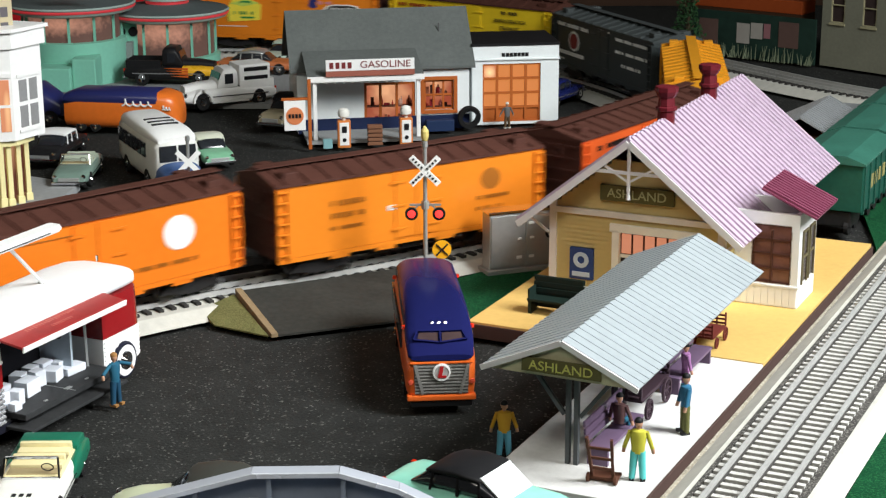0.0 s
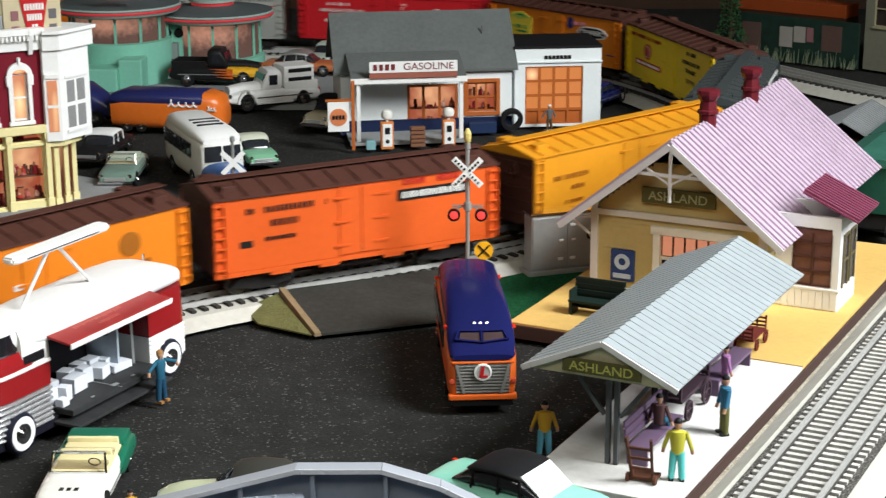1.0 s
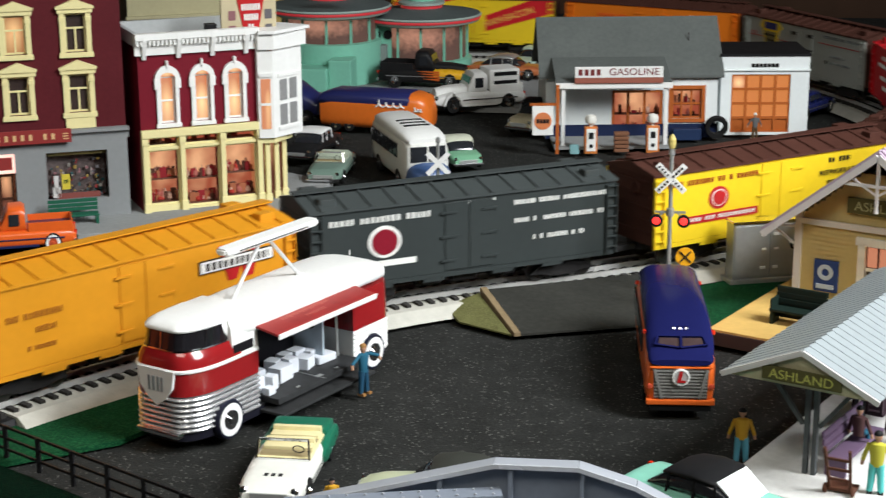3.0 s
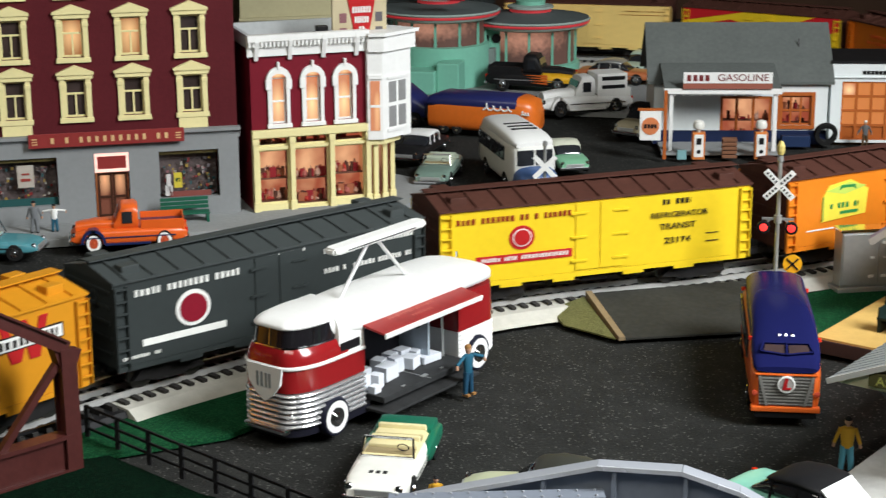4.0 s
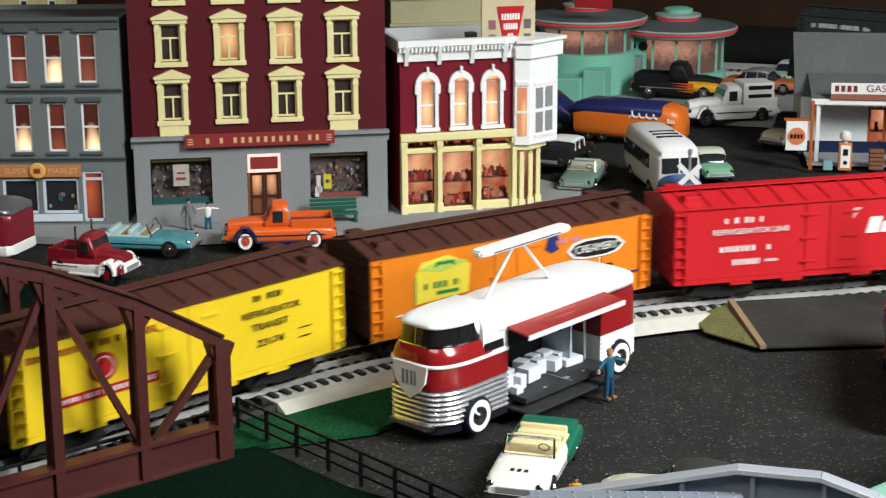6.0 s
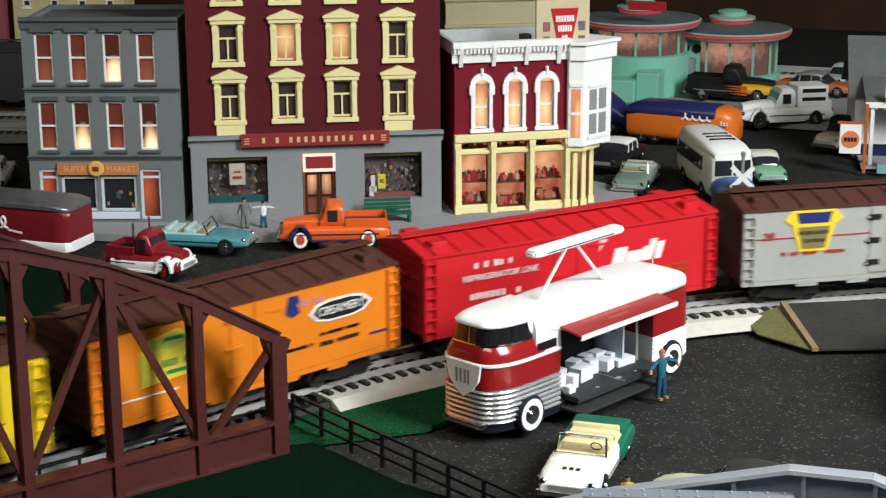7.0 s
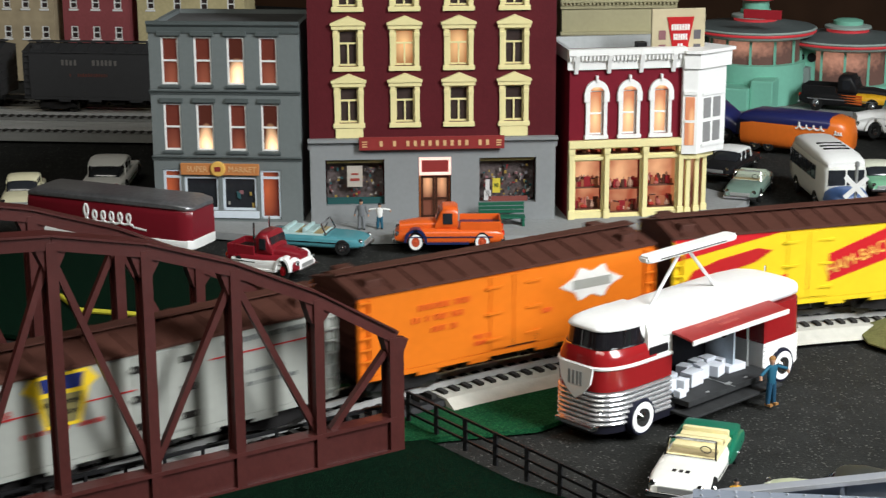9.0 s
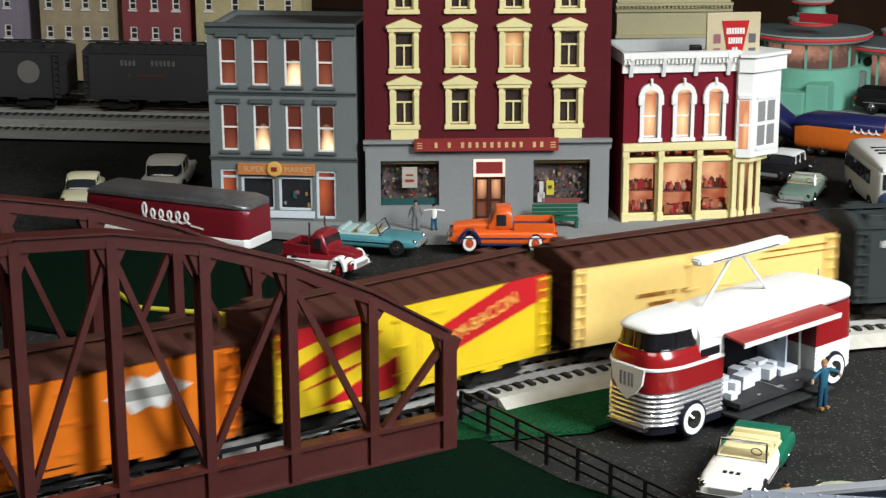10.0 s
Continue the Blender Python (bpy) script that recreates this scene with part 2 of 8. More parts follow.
def track(label, S, P, s0, s1, z=0.0, bed=BALLAST, tie_gap=0.0108, near=None, three=True, half=.016, ties=TIE, dark_from=None):
    """Toy track: roadbed, ties, rails. near: the stretch whose ties are parts of their own."""
    top = thing("railway_track", 0, 0, z, 0, label, "railway track", kind="structure")
    bm = B()
    strip(bm, S, P, s0, dark_from or s1, [(-.046, 0), (.046, 0), (.034, .0075), (-.034, .0075)])
    part("roadbed", bm, bed, top, "pale grey moulded roadbed")
    if dark_from:
        bm = B()
        strip(bm, S, P, dark_from, s1, [(-.034, .0022), (.034, .0022), (.032, .0060), (-.032, .0060)])
        part("bridge_deck", bm, BLACK, top, "black deck of the track across the bridge")
    for o in ((-half, 0, half) if three else (-half, half)):
        bm = B()
        strip(bm, S, P, s0, s1, [(o - .0012, .009), (o + .0012, .009), (o + .0012, .013), (o - .0012, .013)])
        part("rail", bm, RAIL, top)
    bm = B()
    bx(bm, -.0020, .0020, -.0265, .0265, .006, .0096)
    one = mesh("tie", bm, ties)
    rest = B()
    s = s0 + .004
    k = 0
    while s < s1:
        c, d = on_line(s, S, P), on_line(s + .005, S, P) - on_line(s - .005, S, P)
        m = Matrix.Translation(c) @ pose(0, 0, 0, 0, 0, math.degrees(math.atan2(d.y, d.x)))
        if near and near[0] < s < near[1] and k < 290:
            ob = new("tie", one)
            ob.parent, ob.matrix_local = top, m
            k += 1
        else:
            vs = bx(rest, -.0020, .0020, -.0265, .0265, .006, .0096)
            bmesh.ops.transform(rest, matrix=m, verts=vs)
        s += tie_gap
    if rest.verts:
        tagged(part("ties", rest, ties, top), kind="stuff")
    else:
        rest.free()
    return top


# ---- the room and the table ----
def room():
    bm = B()
    bx(bm, -4.5, 3.5, -3.0, 3.6, -1.0, -0.95)
    solid("floor", bm, mat("brown_carpet", (0.08, 0.06, 0.05), 0.95, var=0.3, scale=60), "brown carpet floor of the train room", "floor", "structure")
    for nm, a in (("wall_north", (-4.5, 3.5, 3.0, 3.1, -0.95, 1.65)), ("wall_south", (-4.5, 3.5, -3.0, -2.9, -0.95, 1.65)),
                  ("wall_west", (-4.5, -4.4, -2.9, 3.0, -0.95, 1.65)), ("wall_east", (3.4, 3.5, -2.9, 3.0, -0.95, 1.65))):
        bm = B()
        bx(bm, *a)
        solid(nm, bm, WOOD, "dark brown wood-panelled wall of the train room", "wall", "structure")
    # unseen ceiling, coloured dark grey to hold down bounced light
    bm = B()
    bx(bm, -4.5, 3.5, -3.0, 3.1, 1.65, 1.75)
    solid("ceiling", bm, mat("ceiling_low_bounce_grey", (0.12, 0.12, 0.115), 0.9), "unseen plain ceiling of the train room, dark grey to limit bounce", "ceiling", "structure")
    bm = B()
    bx(bm, -3.2, 2.6, 0.45, 2.98, -0.95, -0.004)
    solid("ground", bm, ASPHALT, "layout table covered in dark grey granular road surface", "ground", "structure")


room()


def sheet(name, pts, z0, z1, material, label, category):
    bm = B()
    prism(bm, pts, z0, z1, "z")
    return solid(name, bm, material, label, category, "structure")


# grass along the track, by the crossing and under the bridge
sheet("grass_verge", [(-.62, .70), (-.44, .90), (-.36, .96), (-.322, 1.03), (-.355, 1.10), (-.40, 1.13), (-.62, .88)], -.002, .0015, GRASS, "dark green flocked grass verge beside the track", "grass")
sheet("grass_bank", [(-1.4, .46), (-.26, .46), (-.26, .84), (-.345, .868), (-.45, .93), (-.60, .74), (-1.0, .46)], -.002, .001, SHADEGRASS, "grass bank under the bridge, shade put into its dark green", "grass")
sheet("grass_patch", [(-.005, 1.22), (.03, 1.20), (.12, 1.33), (.30, 1.70), (.24, 1.68), (.08, 1.42), (-.005, 1.345)], -.002, .0015, GRASS, "bright green grass patch by the crossing", "grass")
sheet("grass_edge", [(.012, .46), (.62, .46), (.72, 2.1), (.38, 1.62), (.36, 1.46), (.315, 1.18), (.262, 1.01), (.225, .928)], -.002, .001, GRASS, "green grass beyond the station tracks", "grass")
sheet("grass_field", [(-1.6, 1.0), (-.72, 1.0), (-.66, 1.16), (-.80, 1.235), (-1.6, 1.235)], -.002, .0015, SHADEGRASS, "field beyond the bridge, shade put into its dark green", "grass")
sheet("pavement", [(-.98, 1.317), (-.735, 1.345), (-.525, 1.44), (-.39, 1.52), (-.372, 1.66), (-.44, 1.70), (-.56, 1.62), (-.98, 1.44)], -.002, .005, SIDEWALK, "grey concrete pavement before the shops", "pavement")
sheet("parking_apron", [(-.62, 2.08), (-.20, 2.07), (-.16, 2.36), (-.62, 2.38)], -.002, .004, SIDEWALK, "grey concrete apron by the diner", "pavement")

track("toy railway track with black ties on pale roadbed", LINE_S, LINE, 1.6, 6.2, near=(2.9, 5.6), dark_from=float(LINE_S[np.argmin(np.hypot(LINE[:, 0] + .466, LINE[:, 1] - .995))]))
# the straight double track by the station and the far dark curve
ST_S, ST = np.array([0, 1.7]), np.array([(-.003, .551), (.7195, 2.0895)])
st_track = track("straight silver station track with grey ties", ST_S, ST, 0, 1.55, z=.002, half=.0195, ties=mat("weathered_grey_tie", (0.46, 0.45, 0.42), 0.8, var=0.2), near=(0, 1.2), tie_gap=.0088)
bm = B()
strip(bm, ST_S, ST, 0, 1.55, [(-.031, .0074), (.031, .0074), (.031, .0079), (-.031, .0079)])
part("ballast_bed", bm, speckled("dark_ballast", (0.055, 0.052, 0.048), (0.22, 0.21, 0.19), 700, amount=.6), st_track, "dark fine ballast between the ties")
# dark strips, wider than the rails, paint the shadow line beside each rail
for o in (-.0195, 0, .0195):
    bm = B()
    strip(bm, ST_S, ST, 0, 1.55, [(o - .0024, .0090), (o + .0024, .0090), (o + .0024, .0104), (o - .0024, .0104)])
    part("rail_side_shade", bm, mat("rail_shade_strip", (0.07, 0.065, 0.06), .5, .5), st_track)
FAR_S, FAR = smooth_line([(.30, 2.40), (.38, 2.27), (.46, 2.14), (.60, 1.99), (.8, 1.85)])
track("dim curved track before the stone building", FAR_S, FAR, 0, .7, near=None)
# yard roadbed is a darker copy: the weak light there is in its colour
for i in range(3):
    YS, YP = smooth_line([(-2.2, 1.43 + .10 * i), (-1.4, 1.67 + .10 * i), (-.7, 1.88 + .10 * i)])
    track("dim yard track behind the shops", YS, YP, 0, 1.5, bed=mat("dimmed_grey_bed", (0.2, 0.2, 0.19), 0.9))


# ---- the freight train ----
CAR, HALF = 0.238, 0.031
# body length of each car, and the gap at the couplers
LENGTHS = [.252, .253, .247, .262, .260, .264, .249, .262, .255, .255, .229, .235, .253]
COUPLING = .029
FLOOR_Z, EAVE, PEAK = 0.0215, 0.0795, 0.0865


def face(bm, u0, u1, z0, z1, side, d=0.0005):
    """Thin raised panel on a car's side; u runs from the left end as one faces that side."""
    y = HALF * side
    xs = sorted((side * (CAR / 2 - u0), side * (CAR / 2 - u1)))
    ys = sorted((y - side * 0.0004, y + side * d))
    bx(bm, xs[0], xs[1], ys[0], ys[1], z0, z1)


def side_pose(u, z, side, d=0.0006):
    return pose(side * (CAR / 2 - u), side * (HALF + d), z, 90, 0, 180 if side > 0 else 0)


def reefer(name, label, body, roof, end, art, doors=True):
    """Forty-foot refrigerator car. art: list of marks on its sides."""
    c = thing(name, 0, 0, 0, 0, label, "freight car", "cars of the train")
    bm = B()
    bx(bm, -CAR / 2, CAR / 2, -HALF, HALF, FLOOR_Z, EAVE, 0.0006)
    part("body", bm, body, c)
    for e in (-1, 1):
        bm = B()
        xs = sorted((e * (CAR / 2 - .0004), e * (CAR / 2 + .0008)))
        prism(bm, [(-HALF, FLOOR_Z), (HALF, FLOOR_Z), (HALF, EAVE), (0, PEAK - .0005), (-HALF, EAVE)], xs[0], xs[1], "x")
        for k in range(5):
            xs2 = sorted((e * (CAR / 2 + .0006), e * (CAR / 2 + .0016)))
            bx(bm, xs2[0], xs2[1], -HALF + .004, HALF - .004, FLOOR_Z + .008 + k * .0105, FLOOR_Z + .0105 + k * .0105)
        part("end_panel", bm, end, c)
        bm = B()
        m = Matrix.Translation((e * (CAR / 2 + .0035), .010 * e, EAVE - .012)) @ Matrix.Rotation(radians(90), 4, "Y")
        turned(bm, [(.0040, -.0004), (.0052, -.0004), (.0052, .0004), (.0040, .0004), (.0040, -.0004)], 12, m, cap=False)
        part("brake_wheel", bm, end, c)
    bm = B()
    ov = HALF + .0016
    prism(bm, [(-ov, EAVE - .0010), (ov, EAVE - .0010), (ov, EAVE + .0006), (0, PEAK + .0006), (-ov, EAVE + .0006)], -CAR / 2 - .0012, CAR / 2 + .0012, "x")
    part("roof", bm, roof, c)
    bm = B()
    prism(bm, [(-ov, EAVE + .0004), (0, PEAK + .0004), (ov, EAVE + .0004), (ov, EAVE + .0018), (0, PEAK + .0019), (-ov, EAVE + .0018)], -.0011, .0011, "x")
    rib = mesh("roof_rib", bm, roof)
    for k in range(13):
        part("roof_rib", rib, roof, c).location.x = -CAR / 2 + CAR * (k + .5) / 13
    bm = B()
    bx(bm, -CAR / 2 - .002, CAR / 2 + .002, -.0055, .0055, PEAK + .0022, PEAK + .0032)
    part("running_board", bm, roof, c)
    for ex in (-1, 1):
        for sd in (-1, 1):
            bm = B()
            bx(bm, ex * (CAR / 2 - .016) - .006, ex * (CAR / 2 - .016) + .006, sd * .019 - .005, sd * .019 + .005, EAVE + .001, PEAK + .001, .0006)
            part("ice_hatch", bm, roof, c)
    for sd in (-1, 1):
        if doors:
            bm = B()
            face(bm, CAR / 2 - .0185, CAR / 2 - .0004, FLOOR_Z + .002, EAVE - .003, sd, .0010)
            face(bm, CAR / 2 + .0004, CAR / 2 + .0185, FLOOR_Z + .002, EAVE - .003, sd, .0010)
            part("plug_door", bm, body, c)
            for z in (.030, .049, .068):
                for o in (-.022, .010):
                    bm = B()
                    face(bm, CAR / 2 + o, CAR / 2 + o + .012, z, z + .0016, sd, .0020)
                    part("door_hinge", bm, body, c)
        for u in (.004, CAR - .004):
            bm = B()
            for k in range(7):
                z = FLOOR_Z + .003 + k * .0083
                xx = sd * (CAR / 2 - u)
                ys = sorted((sd * (HALF + .0008), sd * (HALF + .0026)))
                bx(bm, xx - .0040, xx + .0040, ys[0], ys[1], z, z + .0011)
            for o in (-.0040, .0040):
                xx = sd * (CAR / 2 - u) + o
                ys = sorted((sd * HALF, sd * (HALF + .0026)))
                bx(bm, xx - .0004, xx + .0004, ys[0], ys[1], FLOOR_Z - .002, EAVE - .003)
            part("ladder", bm, body, c)
        bm = B()
        face(bm, .001, CAR - .001, FLOOR_Z - .0035, FLOOR_Z, sd, .0002)
        for u in (.052, .092, .146, .186):
            face(bm, u - .008, u + .008, FLOOR_Z - .0060, FLOOR_Z - .0030, sd, .0002)
        part("side_sill", bm, body, c)
    bm = B()
    bx(bm, -CAR / 2 + .004, CAR / 2 - .004, -.010, .010, .013, FLOOR_Z)
    for x in (-.03, .0, .028):
        bx(bm, x - .010, x + .010, -.024, .024, .011, FLOOR_Z - .003, .001)
    part("underframe", bm, STEELBLACK, c)
    for ex in (-1, 1):
        cx = ex * (CAR / 2 - .040)
        bm = B()
        for sd in (-1, 1):
            prism(bm, [(cx - .026, .007), (cx - .020, .013), (cx - .006, .016), (cx + .006, .016), (cx + .020, .013), (cx + .026, .007), (cx + .016, .0065), (cx + .008, .0042), (cx - .008, .0042), (cx - .016, .0065)],
                  sd * .0215 - .002, sd * .0215 + .002)
        bx(bm, cx - .006, cx + .006, -.020, .020, .008, FLOOR_Z)
        truck = part("truck", bm, STEELBLACK, c, "black sprung truck frame")
        for ax in (-.0185, .0185):
            bm = B()
            for sd in (-1, 1):
                m = Matrix.Translation((cx + ax, sd * .0165, .0088)) @ Matrix.Rotation(radians(90), 4, "X")
                turned(bm, [(.002, -.002), (.0088, -.002), (.0085, .0018), (.0035, .0012), (.002, .0026)], 20, m)
            rod(bm, (cx + ax, -.016, .0088), (cx + ax, .016, .0088), .0018)
            part("wheelset", bm, mat("worn_steel_wheel", (0.10, 0.095, 0.09), 0.35, 0.8), truck)
        bm = B()
        xs = sorted((ex * (CAR / 2 - .01), ex * (CAR / 2 + .0165)))
        bx(bm, xs[0], xs[1], -.003, .003, .0125, .0175, .0006)
        part("coupler", bm, STEELBLACK, c)
    for sd in (-1, 1):
        for a in art:
            k, col = a[0], a[-1]
            bm = B()
            if k == "bar":
                face(bm, a[1], a[2], a[3], a[4], sd, .0007 if len(a) == 6 else a[5])
                part("painted_mark", bm, col, c)
            elif k == "words":
                u0, u1, z, h = a[1:5]
                d = a[6] if len(a) == 8 else .0009
                rng = random.Random(int(u0 * 1e4 + z * 1e5))
                u = u0
                while u < u1:
                    wd = min(h * (0.72 + 0.25 * rng.random()), u1 - u)
                    if rng.random() > .12:
                        face(bm, u, u + wd * .55, z - h / 2, z + h / 2 * (1 if rng.random() > .25 else .8), sd, d)
                    u += wd
                part("side_lettering", bm, col, c)
            elif k == "disc":
                u, z, r = a[1:4]
                turned(bm, [(0.0, .0004), (r, .0004), (r, .0016 if len(a) == 5 else a[4])] + [(0.0, .0016 if len(a) == 5 else a[4])], 28, side_pose(u, z, sd, -.0009))
                part("round_emblem", bm, col, c)
            elif k == "poly":
                y = sd * HALF
                ys = sorted((y - sd * .0003, y + sd * a[2]))
                prism(bm, [(sd * (CAR / 2 - u), z) for u, z in a[1]], ys[0], ys[1])
                part("painted_panel", bm, col, c)
            elif k == "slant":
                bm.free()
                u, z, h, s, wide, lean = a[1:7]
                lettering("lettering", s, h, col, c, side_pose(u, z, sd, .0013) @ pose(0, 0, 0, 0, 0, lean), wide=wide)
            elif k == "text":
                bm.free()
                u, z, h, s, wide = a[1:6]
                lettering("lettering", s, h, col, c, side_pose(u, z, sd, .0013), wide=wide)
    return c


K_BLACK, K_WHITE = paint("black_lettering", (0.015, 0.013, 0.012), 0.5), paint("white_lettering", (0.75, 0.75, 0.72), 0.5)
K_RED, K_GREEN = paint("red_emblem", (0.42, 0.018, 0.02), 0.4), paint("green_emblem", (0.03, 0.22, 0.06), 0.4)
K_FADE = paint("brown_faded_lettering", (0.30, 0.10, 0.012), 0.5)
K_YELL, K_BLUE = paint("yellow_emblem", (0.80, 0.55, 0.03), 0.4), paint("navy_emblem", (0.02, 0.03, 0.14), 0.4)
ORANGE = paint("orange_car_paint", (0.66, 0.19, 0.014), 0.42)
ORANGE2 = paint("deep_orange_car_paint", (0.68, 0.165, 0.012), 0.42)
REDORANGE = paint("red_orange_car_paint", (0.64, 0.10, 0.018), 0.42)
GOLD = paint("gold_car_paint", (0.60, 0.25, 0.015), 0.42)
SLATE = paint("slate_black_car_paint", (0.035, 0.042, 0.042), 0.45)
YELLOW = paint("yellow_car_paint", (0.74, 0.52, 0.02), 0.42)
SWIFTRED = paint("red_car_paint", (0.50, 0.016, 0.022), 0.42)
GREY = paint("grey_car_paint", (0.33, 0.34, 0.31), 0.45)
CREAMY = paint("straw_car_paint", (0.80, 0.58, 0.20), 0.45)
ENDBROWN = mat("brown_end_paint", (0.06, 0.022, 0.016), 0.55, var=0.2)

